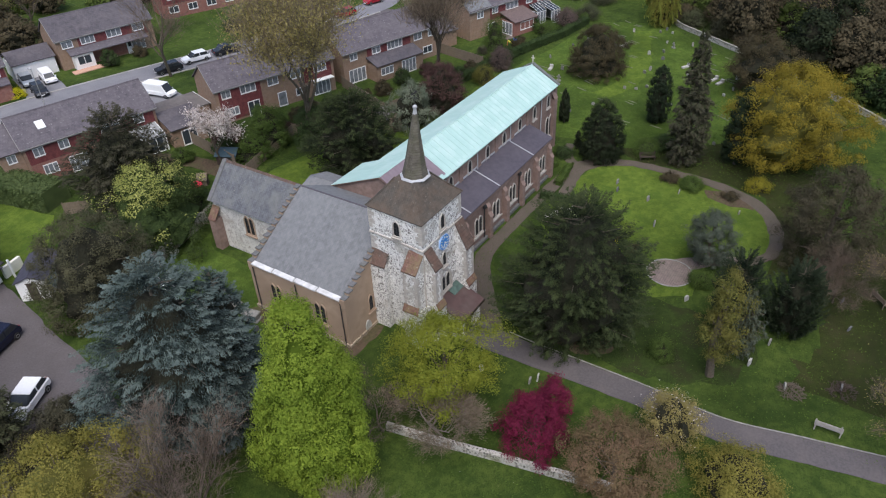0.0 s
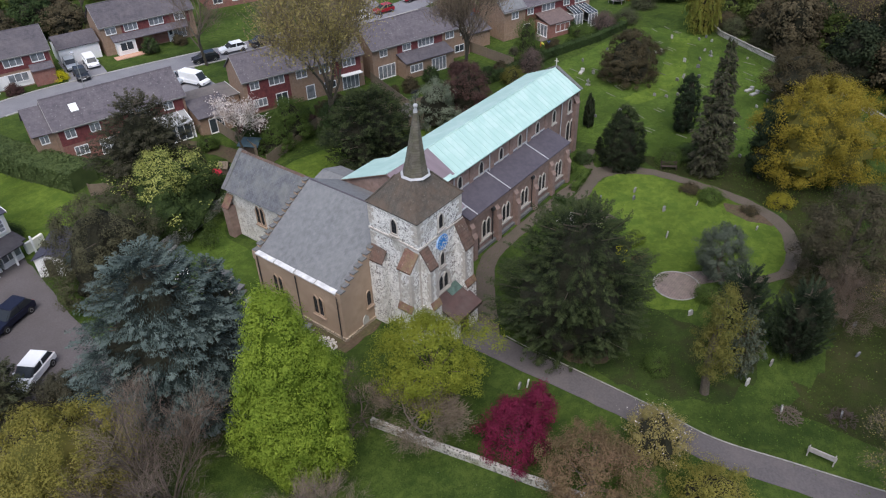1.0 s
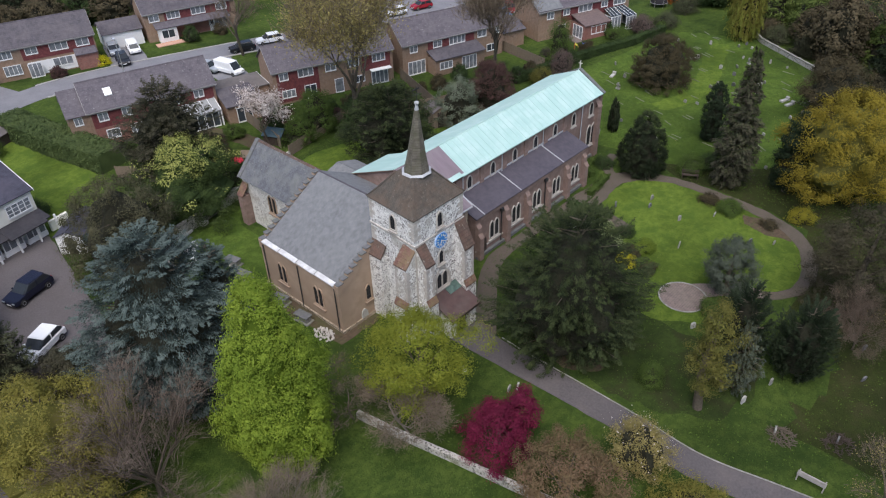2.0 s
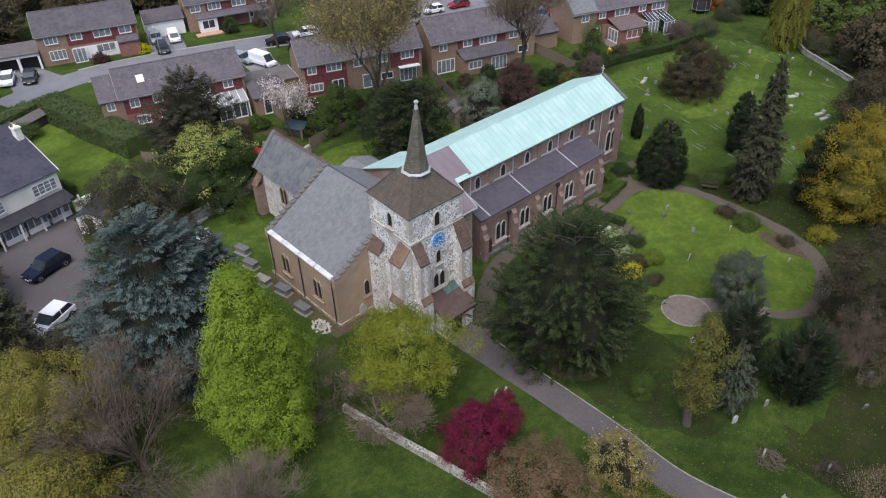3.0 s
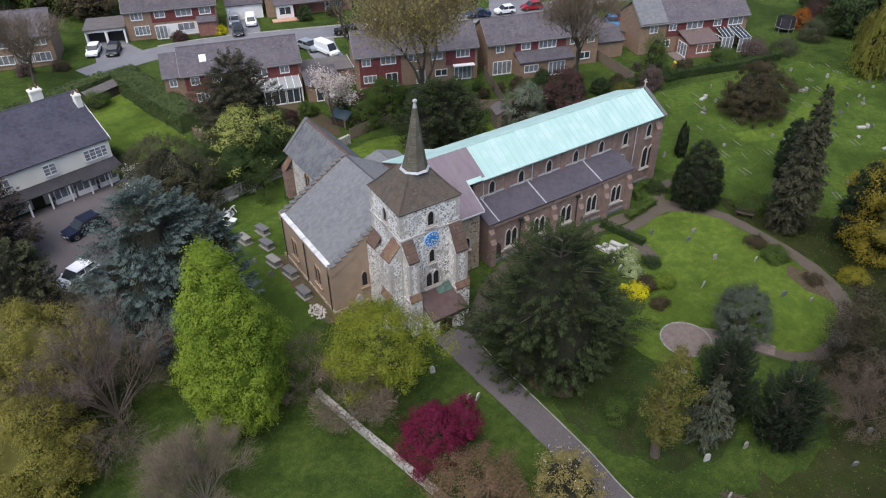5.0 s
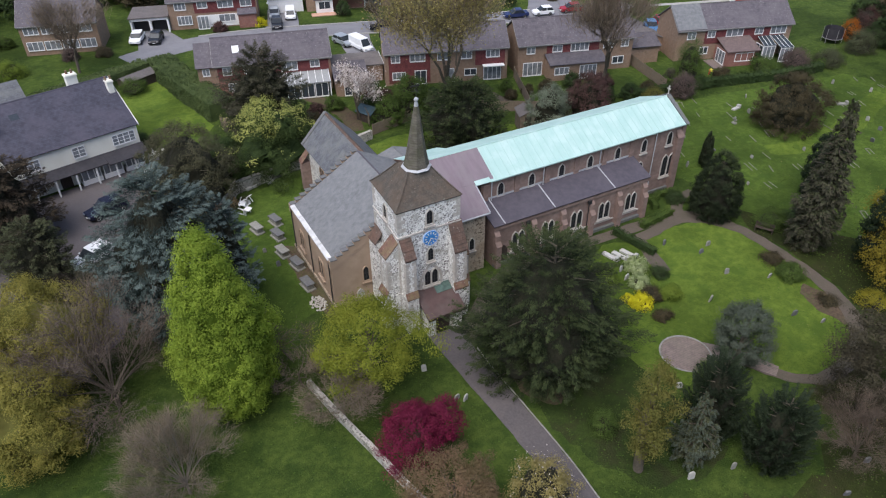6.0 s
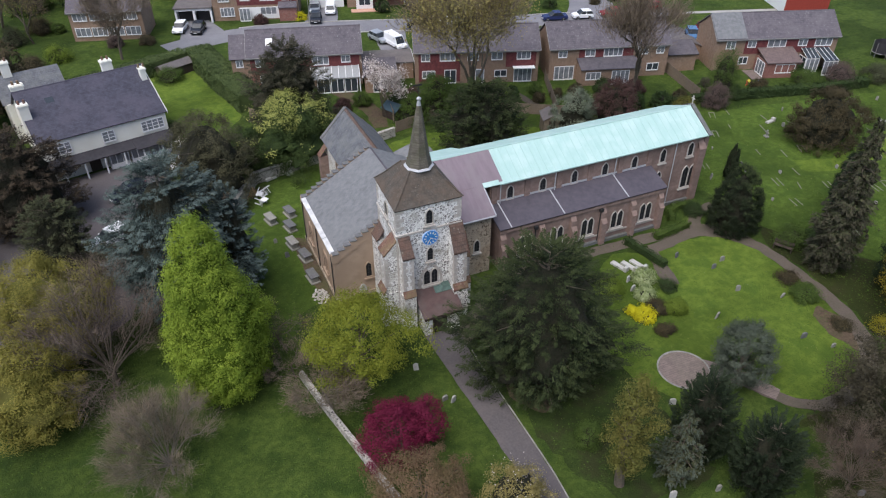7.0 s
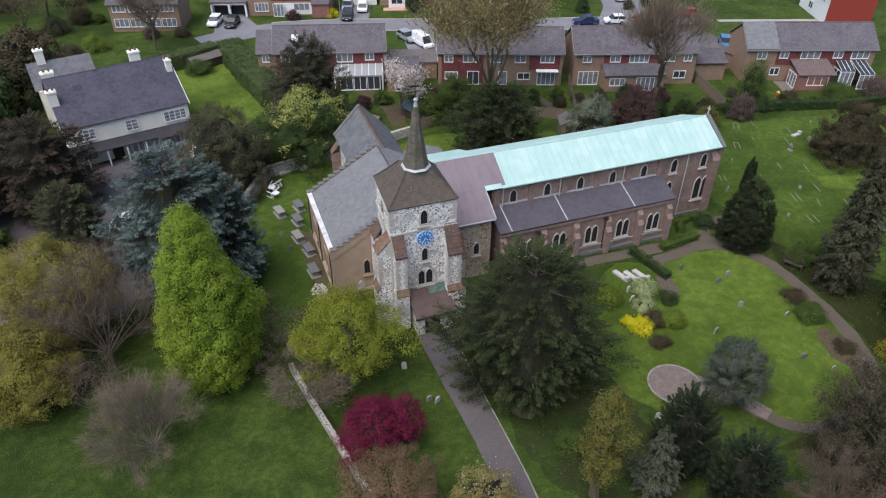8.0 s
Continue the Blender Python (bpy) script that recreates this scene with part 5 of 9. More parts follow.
def fan_tree(name, x, y, h, R, label, twig, bark, stems=12, side=9, twigs=9000, thick=1.0, category="tree", seed=1, low=0.06, trunk=0.16):
    """A leafless tree or shrub with a domed crown: stems fan from a short bole, fork twice and end in fine twigs."""
    rng = np.random.default_rng(seed)
    t = thing(name, pose(x, y, 0), label, category)
    bm = bmesh.new()
    fork = trunk * h
    r0 = 0.016 * h * thick
    tube(bm, [(0, 0, -0.15), (0.03, 0.02, fork)], [r0 * 1.5, r0 * 1.2], 8)
    ends, ways = [], []

    def bough(p, e, r, n):
        sag = Vector((e.x - p.x, e.y - p.y, 0)) * 0.12
        m = p.lerp(e, 0.5) + Vector(rng.normal(0, 0.03 * h, 3)) + sag * 0.4 + Vector((0, 0, 0.03 * h))
        tube(bm, [p, p.lerp(m, 0.5) + Vector((0, 0, 0.01 * h)), m, e], [r, r * 0.75, r * 0.55, r * 0.2], n)
        return m

    for i in range(stems):
        a = math.tau * (i + rng.uniform(-0.3, 0.3)) / stems * (1 if i < stems - 3 else 2.7)
        el = rng.uniform(0.15, 0.85) if i < stems - 3 else rng.uniform(1.2, 1.5)
        e = Vector((R * 0.9 * math.cos(el) * math.cos(a), R * 0.9 * math.cos(el) * math.sin(a), fork + (h * 0.95 - fork) * math.sin(el)))
        p = Vector((0, 0, fork * rng.uniform(0.75, 1.0)))
        m = bough(p, e, r0 * 0.75, 5)
        for k in range(side):
            q = rng.uniform(0.2, 0.95)
            b = p.lerp(m, q * 2) if q < 0.5 else m.lerp(e, q * 2 - 1)
            out = (b - Vector((0, 0, fork * 0.4))).normalized() + Vector(rng.normal(0, 0.5, 3))
            b2 = b + out.normalized() * (0.3 * h * rng.uniform(0.5, 1.0) * (1.15 - 0.5 * q))
            b2.z = max(b2.z, low * h)
            k2 = math.hypot(b2.x / R, b2.y / R)
            if k2 > 1.0:
                b2.x, b2.y = b2.x / k2, b2.y / k2
            b2.z = min(b2.z, fork + (h - fork) * math.sqrt(max(0.05, 1 - 0.8 * min(1, k2) ** 2)))
            m2 = bough(b, b2, r0 * 0.32, 4)
            for w in (b.lerp(m2, 0.6), m2, m2.lerp(b2, 0.5), b2):
                ends.append(tuple(w))
                ways.append(tuple((b2 - b).normalized()))
    part("limb_frame", bm, bark, t)
    ends, ways = np.array(ends), np.array(ways)
    i = rng.integers(0, len(ends), twigs)
    c = ends[i] + rng.normal(0, 0.028 * h, (twigs, 3))
    d = ways[i] + rng.normal(0, 0.45, (twigs, 3)) + np.array((0, 0, 0.15))
    d /= np.linalg.norm(d, axis=1, keepdims=True)
    ok = c[:, 2] > 0.1
    blades(c[ok], d[ok], 0.09 * h, 0.014 * thick, twig, t, rng)
    return t


def blades(c, d, length, width, material, parent, rng):
    """Thin twigs along d."""
    n = len(c)
    s = np.cross(d, rng.normal(size=(n, 3)))
    s /= np.linalg.norm(s, axis=1, keepdims=True)
    ln = (length * rng.uniform(0.5, 1.4, n))[:, None]
    v = np.stack([c - s * width, c + s * width, c + d * ln], 1).reshape(-1, 3)
    me = bpy.data.meshes.new("twigs")
    me.vertices.add(3 * n)
    me.vertices.foreach_set("co", v.astype(np.float32).ravel())
    me.loops.add(3 * n)
    me.loops.foreach_set("vertex_index", np.arange(3 * n, dtype=np.int32))
    me.polygons.add(n)
    me.polygons.foreach_set("loop_start", np.arange(0, 3 * n, 3, dtype=np.int32))
    me.update(calc_edges=True)
    me.materials.append(material)
    ob = new("fine_branchwork", me)
    ob.parent = parent
    return ob


def tiered(name, x, y, h, R, kind, material, label, tiers=12, arms=11, per=70, leaf=0.26, droop=0.15, base=0.06, flat=0.16, fan=0.22, seed=1, category="conifer", up=0.0, tips=None, spray=0.1, aspect=1.6, hang=-0.25, rag=0.2):
    """A conifer of boughs in tiers, each carrying flat sprays that thicken to its tip."""
    rng = np.random.default_rng(seed)
    t = thing(name, pose(x, y, 0, 0, 0, float(rng.uniform(0, 360))), label, category)
    prof = np.array(PROFILES[kind])
    bm = bmesh.new()
    r0 = 0.026 * h
    tube(bm, [(0, 0, -0.15), (0.05, 0.03, 0.5 * h), (0, 0, 0.97 * h)], [r0 * 1.2, r0 * 0.7, 0.03], 8)
    ps, ns, ys, ds = [], [], [], []
    for i in range(tiers):
        u = (i + 0.5) / tiers
        z0 = h * (base + (1 - base) * u)
        rad = float(np.interp(u, prof[:, 0], prof[:, 1])) * R
        n = max(6, int(arms * (0.45 + 0.55 * rad / R)))
        for k in range(n):
            a = math.tau * (k + rng.uniform(-0.35, 0.35)) / n + i * 1.3
            ln = rad * rng.uniform(0.92 - rag, 0.92 + rag)
            zb = z0 + rng.normal(0, 0.3 * h / tiers)
            d = np.array((math.cos(a), math.sin(a)))
            s = np.array((-d[1], d[0]))
            m = max(10, int(per * (0.35 + ln / R)))
            g = max(4, m // 28)
            qc = rng.uniform(0.12, 1.0, g) ** 0.7
            lc = rng.normal(0, 1, g) * fan * ln * (0.3 + 0.9 * np.sin(np.pi * np.clip(qc, 0, 0.93)))
            zc = rng.normal(0, flat, g)
            w = rng.integers(0, g, m)
            along = rng.uniform(-1, 1, m)
            q = np.clip(qc[w] + along * spray, 0.08, 1.08)
            lat = lc[w] * (1 + along * 0.3) + rng.normal(0, 0.35, m) * spray * ln * (1.1 - 0.6 * along)
            zz = zb + ln * (up * q - droop * q ** 2 + 0.1 * q) + zc[w] + rng.normal(0, flat * 0.35, m) - np.abs(lat) * 0.18 - 0.12 * np.abs(along)
            p = np.column_stack([d[0] * q * ln + s[0] * lat, d[1] * q * ln + s[1] * lat, zz])
            ps.append(p)
            side = np.sign(lc[w])[:, None] * s[None] * 0.6
            ds.append(np.column_stack([d[None] + side, hang * np.ones(m)]))
            ys.append((along > 0.1) & (qc[w] > 0.35))
            ns.append(np.column_stack([np.tile(d * 0.45, (m, 1)), np.ones(m)]) + rng.normal(0, 0.45, (m, 3)))
            if ln > 0.5:
                tube(bm, [(0, 0, zb - 0.1), (d[0] * ln * 0.5, d[1] * ln * 0.5, zb + ln * (up * 0.5 - droop * 0.25 + 0.05)), (d[0] * ln * 0.95, d[1] * ln * 0.95, zb + ln * (up - droop + 0.1))], [r0 * 0.3, r0 * 0.18, 0.015], 4)
    p, nn, dd = np.vstack(ps), np.vstack(ns), np.vstack(ds)
    ok = p[:, 2] > 0.05
    part("trunk", bm, BARK, t)
    if tips:
        y = np.concatenate(ys) & ok
        leaf_object("spray_tip", p[y], nn[y], leaf, aspect, tips, t, "paler tips of the sprays, highlight put into the colour", dd[y])
        ok = ok & ~y
    leaf_object("crown", p[ok], nn[ok], leaf, aspect, material, t, "", dd[ok])
    return t


L_LIME = leaf_mat("leaf_lime", (0.151, 0.222, 0.0253), (0.292, 0.373, 0.0531), (0.118, 0.187, 0.0228), 0.35)
# Deep green for the lime's core: shaded gaps between clumps, painted as colour.
L_LIME_SHADE = leaf_mat("leaf_lime_shade", (0.08, 0.125, 0.014), (0.12, 0.175, 0.02), (0.07, 0.11, 0.012), 0.2)
L_OLIVE = leaf_mat("leaf_olive", (0.165, 0.192, 0.024), (0.29, 0.31, 0.045), (0.12, 0.155, 0.02), 0.35)
L_WILLOW = leaf_mat("leaf_willow", (0.18, 0.171, 0.0364), (0.314, 0.275, 0.0715), (0.152, 0.147, 0.0338), 0.35)
L_CRIMSON = leaf_mat("leaf_crimson", (0.1, 0.01, 0.03), (0.22, 0.025, 0.066), (0.065, 0.009, 0.023), 0.2)
# Cedar and yew in pairs: body colour includes gap shade, tip colour includes highlight.
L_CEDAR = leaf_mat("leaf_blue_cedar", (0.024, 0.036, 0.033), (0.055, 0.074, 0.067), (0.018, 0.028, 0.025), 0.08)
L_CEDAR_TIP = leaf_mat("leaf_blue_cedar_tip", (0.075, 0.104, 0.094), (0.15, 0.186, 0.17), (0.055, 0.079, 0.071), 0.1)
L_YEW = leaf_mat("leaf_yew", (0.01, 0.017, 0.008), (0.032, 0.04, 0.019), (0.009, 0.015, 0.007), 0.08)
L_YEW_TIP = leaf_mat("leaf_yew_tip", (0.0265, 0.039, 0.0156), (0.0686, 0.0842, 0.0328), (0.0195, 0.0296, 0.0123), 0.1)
L_YEW2 = leaf_mat("leaf_dark_conifer", (0.012, 0.021, 0.012), (0.032, 0.046, 0.02), (0.009, 0.015, 0.01), 0.1)
L_MOTTLED = leaf_mat("leaf_mottled", (0.063, 0.0779, 0.018), (0.176, 0.164, 0.045), (0.126, 0.102, 0.0252), 0.2)
L_GREY = leaf_mat("leaf_grey_green", (0.052, 0.066, 0.046), (0.12, 0.139, 0.105), (0.044, 0.054, 0.038), 0.15)
L_GOLD = leaf_mat("leaf_gold", (0.19, 0.155, 0.02), (0.31, 0.245, 0.035), (0.14, 0.12, 0.02), 0.3)
L_DULL = leaf_mat("leaf_dull_conifer", (0.042, 0.05, 0.026), (0.1, 0.108, 0.056), (0.035, 0.04, 0.022), 0.1)
L_DUSK = leaf_mat("leaf_dusky", (0.036, 0.038, 0.024), (0.1, 0.092, 0.06), (0.03, 0.03, 0.02), 0.12)
L_BROWN = leaf_mat("leaf_bronze", (0.12, 0.08, 0.05), (0.24, 0.155, 0.095), (0.14, 0.12, 0.05), 0.25)
L_DKBROWN = leaf_mat("leaf_brown_shrub", (0.044, 0.038, 0.02), (0.1, 0.08, 0.043), (0.028, 0.028, 0.017), 0.15)
L_BLACK = leaf_mat("leaf_black_brown", (0.022, 0.019, 0.014), (0.055, 0.045, 0.032), (0.016, 0.016, 0.012), 0.1)
L_BLACK_TIP = leaf_mat("leaf_black_brown_tip", (0.04, 0.032, 0.022), (0.09, 0.068, 0.045), (0.03, 0.026, 0.018), 0.1)
L_DKOLIVE = leaf_mat("leaf_dark_olive", (0.022, 0.024, 0.013), (0.055, 0.056, 0.03), (0.018, 0.02, 0.011), 0.1)
L_MID = leaf_mat("leaf_mid_green", (0.07, 0.1, 0.025), (0.15, 0.19, 0.05), (0.05, 0.08, 0.02), 0.25)
L_UMBER = leaf_mat("leaf_umber", (0.065, 0.055, 0.032), (0.13, 0.105, 0.062), (0.05, 0.048, 0.028), 0.2)
L_GREEN = leaf_mat("leaf_green", (0.05, 0.085, 0.02), (0.12, 0.17, 0.04), (0.035, 0.06, 0.018), 0.25)
L_DKGREEN = leaf_mat("leaf_dark_green", (0.025, 0.045, 0.016), (0.065, 0.095, 0.032), (0.018, 0.032, 0.014), 0.15)
L_VARIEG = leaf_mat("leaf_variegated", (0.03, 0.05, 0.016), (0.085, 0.12, 0.035), (0.022, 0.036, 0.012), 0.2)
# Yellow of the variegated leaf, with the shrub's top highlight painted into it.
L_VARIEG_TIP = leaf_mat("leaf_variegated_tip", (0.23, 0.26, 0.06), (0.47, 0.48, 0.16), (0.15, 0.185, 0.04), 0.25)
L_MAROON = leaf_mat("leaf_maroon", (0.06, 0.034, 0.03), (0.115, 0.066, 0.058), (0.045, 0.028, 0.024), 0.2)
L_MAUVE = leaf_mat("leaf_mauve_brown", (0.085, 0.062, 0.055), (0.16, 0.118, 0.105), (0.065, 0.052, 0.042), 0.2)
L_ORANGE = leaf_mat("leaf_orange", (0.26, 0.085, 0.015), (0.42, 0.15, 0.025), (0.18, 0.07, 0.015), 0.25)
L_SILVER = leaf_mat("leaf_silver_green", (0.09, 0.115, 0.075), (0.24, 0.265, 0.2), (0.06, 0.08, 0.045), 0.15)
L_PINK = leaf_mat("leaf_pink", (0.3, 0.06, 0.17), (0.5, 0.14, 0.32), (0.1, 0.07, 0.06), 0.25)
L_BLOSSOM = leaf_mat("blossom", (0.6, 0.52, 0.48), (0.85, 0.8, 0.77), (0.42, 0.35, 0.3), 0.3)
L_BUD = leaf_mat("bud_olive", (0.24, 0.205, 0.075), (0.38, 0.32, 0.13), (0.19, 0.165, 0.06), 0.35)
L_YELLOW = leaf_mat("leaf_yellow", (0.5, 0.45, 0.01), (0.7, 0.65, 0.03), (0.3, 0.3, 0.02), 0.25)
L_YELLOW_DULL = leaf_mat("leaf_yellow_dull", (0.2, 0.18, 0.02), (0.31, 0.28, 0.035), (0.14, 0.135, 0.02), 0.25)
L_BRIGHT = leaf_mat("leaf_bright_green", (0.1, 0.15, 0.02), (0.21, 0.27, 0.045), (0.07, 0.115, 0.016), 0.25)
L_TWIG = leaf_mat("twig_brown", (0.1, 0.075, 0.055), (0.17, 0.13, 0.1), (0.08, 0.065, 0.05), 0.05)
L_TWIG2 = leaf_mat("twig_purple", (0.13, 0.1, 0.08), (0.21, 0.165, 0.135), (0.1, 0.078, 0.062), 0.05)
L_YEW_PLUME = leaf_mat("leaf_plume_tip", (0.02, 0.03, 0.017), (0.045, 0.06, 0.03), (0.015, 0.024, 0.014), 0.1)
L_SHRUB = leaf_mat("leaf_olive_brown", (0.048, 0.048, 0.026), (0.115, 0.11, 0.062), (0.04, 0.042, 0.024), 0.15)
L_HEDGE = leaf_mat("leaf_hedge", (0.056, 0.082, 0.03), (0.115, 0.152, 0.056), (0.045, 0.068, 0.026), 0.15)
L_BRUSH = leaf_mat("leaf_brushwood", (0.0428, 0.0383, 0.0231), (0.0932, 0.0802, 0.051), (0.0357, 0.0335, 0.0204), 0.15)
L_HANG = leaf_mat("leaf_hanging", (0.17, 0.19, 0.035), (0.3, 0.31, 0.07), (0.14, 0.16, 0.03), 0.3)
L_TWIG3 = leaf_mat("twig_pink_brown", (0.14, 0.11, 0.08), (0.24, 0.19, 0.14), (0.12, 0.1, 0.07), 0.05)

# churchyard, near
tree("lime_green_tree", -17.5, -3.1, 15.5, 4.2, "cone", L_LIME, "bright lime green conical tree in fresh leaf", base=0.5, clumps=900, per=38, leaf=0.27, spread=0.66, lobes=0.2, shell=0.6, core=0.74, heart=L_LIME_SHADE)
tree("spreading_tree", -7.8, -7.0, 8.0, 5.0, "round", L_OLIVE, "low spreading tree with yellow green spring leaves", base=2.2, clumps=340, per=46, leaf=0.24, spread=0.75, lobes=0.4, shell=0.3, core=0.0)
mp = tree("crimson_maple", -7.7, -14.2, 4.5, 2.9, "bush", L_CRIMSON, "deep crimson ornamental maple with a forked crown", base=0.4, clumps=210, per=46, leaf=0.2, spread=0.55, lobes=0.35, category="maple", wide=1.001, core=0.0)
cp, cn, _ = crown_points("round", 1.0, 4.9, 1.25, 70, 110, 0.5, 0.3, 5)
leaf_object("side_crown", cp + np.array((2.0, -0.5, 0.0)), cn, 0.11, 1.0, L_CRIMSON, mp)
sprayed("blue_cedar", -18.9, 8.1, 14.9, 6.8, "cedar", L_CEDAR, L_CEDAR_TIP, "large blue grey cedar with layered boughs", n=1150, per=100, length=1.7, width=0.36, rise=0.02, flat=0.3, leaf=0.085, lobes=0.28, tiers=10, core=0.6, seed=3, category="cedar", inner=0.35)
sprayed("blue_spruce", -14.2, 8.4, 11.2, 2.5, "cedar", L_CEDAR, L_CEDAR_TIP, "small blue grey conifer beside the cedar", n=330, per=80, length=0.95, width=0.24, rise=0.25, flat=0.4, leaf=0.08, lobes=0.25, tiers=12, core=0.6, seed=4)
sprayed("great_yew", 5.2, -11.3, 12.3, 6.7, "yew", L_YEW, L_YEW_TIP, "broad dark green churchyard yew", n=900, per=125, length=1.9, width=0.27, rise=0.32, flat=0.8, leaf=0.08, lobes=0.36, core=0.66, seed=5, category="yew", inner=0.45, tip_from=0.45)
fan_tree("leafless_tree", -25.4, 0.3, 10.6, 6.0, "leafless tree with forking purple brown limbs", L_TWIG2, BARK, stems=16, side=12, twigs=11000, thick=0.7, seed=5)
tree("willow", -29.2, 5.4, 9.9, 5.2, "round", L_WILLOW, "rounded tree in yellow ochre young leaf", base=0.5, clumps=400, per=46, leaf=0.24, spread=0.75, lobes=0.3, shell=0.3, core=0.62, heart=L_MOTTLED)
tree("willow", -30.6, -2.0, 7.8, 4.3, "round", L_WILLOW, "low tree with hanging yellow green sprays", base=0.4, clumps=320, per=46, leaf=0.24, spread=0.7, shell=0.3, core=0.62, heart=L_MOTTLED)
fan_tree("leafless_shrub", -22.5, -9.9, 7.4, 4.2, "hazy leafless shrub of fine grey brown twigs", L_TWIG3, BARK_GREY, stems=18, side=12, twigs=15000, thick=0.6, category="shrub", seed=2)
bare_tree("budding_tree", -10.9, -8.8, 4.4, 3.6, "leafless pink brown tree below the spreading tree", L_TWIG3, L_TWIG3, bud_n=5200, bud_size=0.09, twigs=8000, levels=5, category="tree", bark=BARK_GREY)
bare_tree("thin_shrub", -12.6, -4.6, 3.0, 2.4, "thin brown shrub growing over the low wall", L_TWIG3, L_DUSK, bud_n=1600, bud_size=0.09, twigs=3000, category="shrub")
tree("bronze_tree", -8.2, -20.2, 5.3, 4.2, "round", L_BROWN, "rounded tree with bronze brown young leaves", base=0.5, clumps=280, per=48, leaf=0.2, shell=0.4, spread=0.65, core=0.0)
tree("bronze_shrub", -5.0, -27.2, 3.6, 3.3, "bush", L_WILLOW, "yellow green shrub beside the bronze tree", base=0.2, clumps=130, per=45, leaf=0.22, spread=0.7, category="shrub")
bl = tree("blossom_tree", -2.7, -22.1, 4.3, 2.5, "round", L_BUD, "small ochre tree specked with pale blossom", base=0.4, clumps=120, per=40, leaf=0.2, spread=0.5, lobes=0.4, wide=1.001)
cp, cn, _ = crown_points("round", 1.0, 4.3, 2.2, 200, 1, 0.3, 0.4, 9, shell=0.8)
leaf_object("blossom", cp, cn, 0.1, 1.0, L_BLOSSOM, bl, "white and yellow blossom")
tree("mottled_tree", 4.8, -22.9, 10.6, 1.85, "column", L_MOTTLED, "narrow tree with mottled olive and ochre leaves", base=1.9, clumps=130, per=40, leaf=0.24, spread=0.6, lobes=0.6, core=0.0, shell=0.15)
tiered("grey_conifer", 8.4, -24.0, 6.4, 1.7, "cone", L_DULL, "thin grey green conifer", tiers=13, arms=8, per=260, leaf=0.09, droop=0.1, seed=10, base=0.06, tips=L_GREY)
sprayed("plumed_yew", 12.9, -26.8, 7.0, 2.75, "plume", L_YEW2, L_YEW_PLUME, "dark upright yew with plumed boughs", n=210, per=140, length=2.3, width=0.17, rise=1.5, flat=1.0, leaf=0.075, lobes=0.12, core=0.6, seed=13, category="yew", inner=0.6, aspect=3.0)
sprayed("plumed_yew", 11.3, -22.8, 7.7, 2.6, "plume", L_YEW2, L_YEW_PLUME, "tall dark upright yew with plumed boughs", n=200, per=140, length=2.3, width=0.17, rise=1.7, flat=1.0, leaf=0.075, lobes=0.12, core=0.6, seed=14, category="yew", inner=0.6, aspect=3.0)
tree("grey_green_tree", 18.8, -18.7, 5.6, 2.8, "round", L_GREY, "small round grey green tree on the lawn edge", base=0.6, clumps=260, per=50, leaf=0.2, spread=0.45, core=0.0)
tree("golden_tree", 41.6, -20.8, 11.8, 6.9, "round", L_GOLD, "large tree in golden bronze young leaf", base=0.8, clumps=560, per=44, leaf=0.3, spread=0.85, shell=0.4, lobes=0.35, core=0.6, heart=L_MOTTLED)
tree("dark_conifer", 38.9, -16.1, 9.2, 2.0, "column", L_YEW2, "dark narrow conifer beside the golden tree", base=0.4, clumps=190, per=40, leaf=0.3, spread=0.55, category="conifer")
tiered("tall_conifer", 36.4, -10.9, 15.0, 2.25, "cone", L_DULL, "tall thin grey green conifer", tiers=20, arms=9, per=230, leaf=0.16, droop=0.15, flat=0.26, fan=0.28, seed=9, base=0.03, spray=0.16, tips=L_DUSK)
tree("clipped_yew", 32.9, -2.3, 7.5, 2.85, "clipped", L_YEW, "dark rounded clipped yew by the path", base=0.1, clumps=480, per=34, leaf=0.22, spread=0.42, lobes=0.07, shell=0.6, category="yew", tips=L_YEW_TIP)
tree("slender_cypress", 39.6, 5.4, 4.5, 0.8, "plume", L_YEW, "slender pencil shaped cypress", base=0.1, clumps=150, per=30, leaf=0.18, spread=0.22, lobes=0.05, category="cypress")
tree("black_cypress", 45.0, -4.8, 7.8, 1.7, "column", L_YEW2, "black green upright cypress among graves", base=0.1, clumps=300, per=34, leaf=0.22, spread=0.34, lobes=0.04, category="cypress", shell=0.6)
tree("brown_tree", 56.4, 8.0, 7.2, 4.9, "bush", L_DKBROWN, "round brown budding tree among graves", base=0.4, clumps=280, per=50, leaf=0.28, spread=0.7)
tree("brown_tree", 60.5, -13.5, 8.0, 5.0, "round", L_DKBROWN, "dark brown budding tree by the graveyard wall", base=0.4, clumps=220, per=48, leaf=0.32, spread=0.9)
tree("drive_shrub", -24.6, 15.2, 3.6, 2.6, "bush", L_DUSK, "dull brown green shrub beside the drive", base=0.1, clumps=110, per=44, leaf=0.24, spread=0.6, category="shrub")
tree("drive_shrub", -27.6, 13.0, 4.4, 3.0, "bush", L_BLACK, "dark brown evergreen shrub beside the drive", base=0.1, clumps=130, per=46, leaf=0.24, spread=0.65, category="shrub")
bare_tree("verge_tree", -20.4, 71.6, 11.0, 5.2, "leafless tree behind the back hedge", L_TWIG3, L_MAUVE, bud_n=2600, bud_size=0.13, twigs=6400, levels=4)
fan_tree("brown_thicket", 18.4, -29.4, 5.6, 3.4, "bare brown brushwood at the churchyard edge", L_TWIG, BARK, stems=14, side=9, twigs=9000, thick=0.6, category="shrub", seed=9)
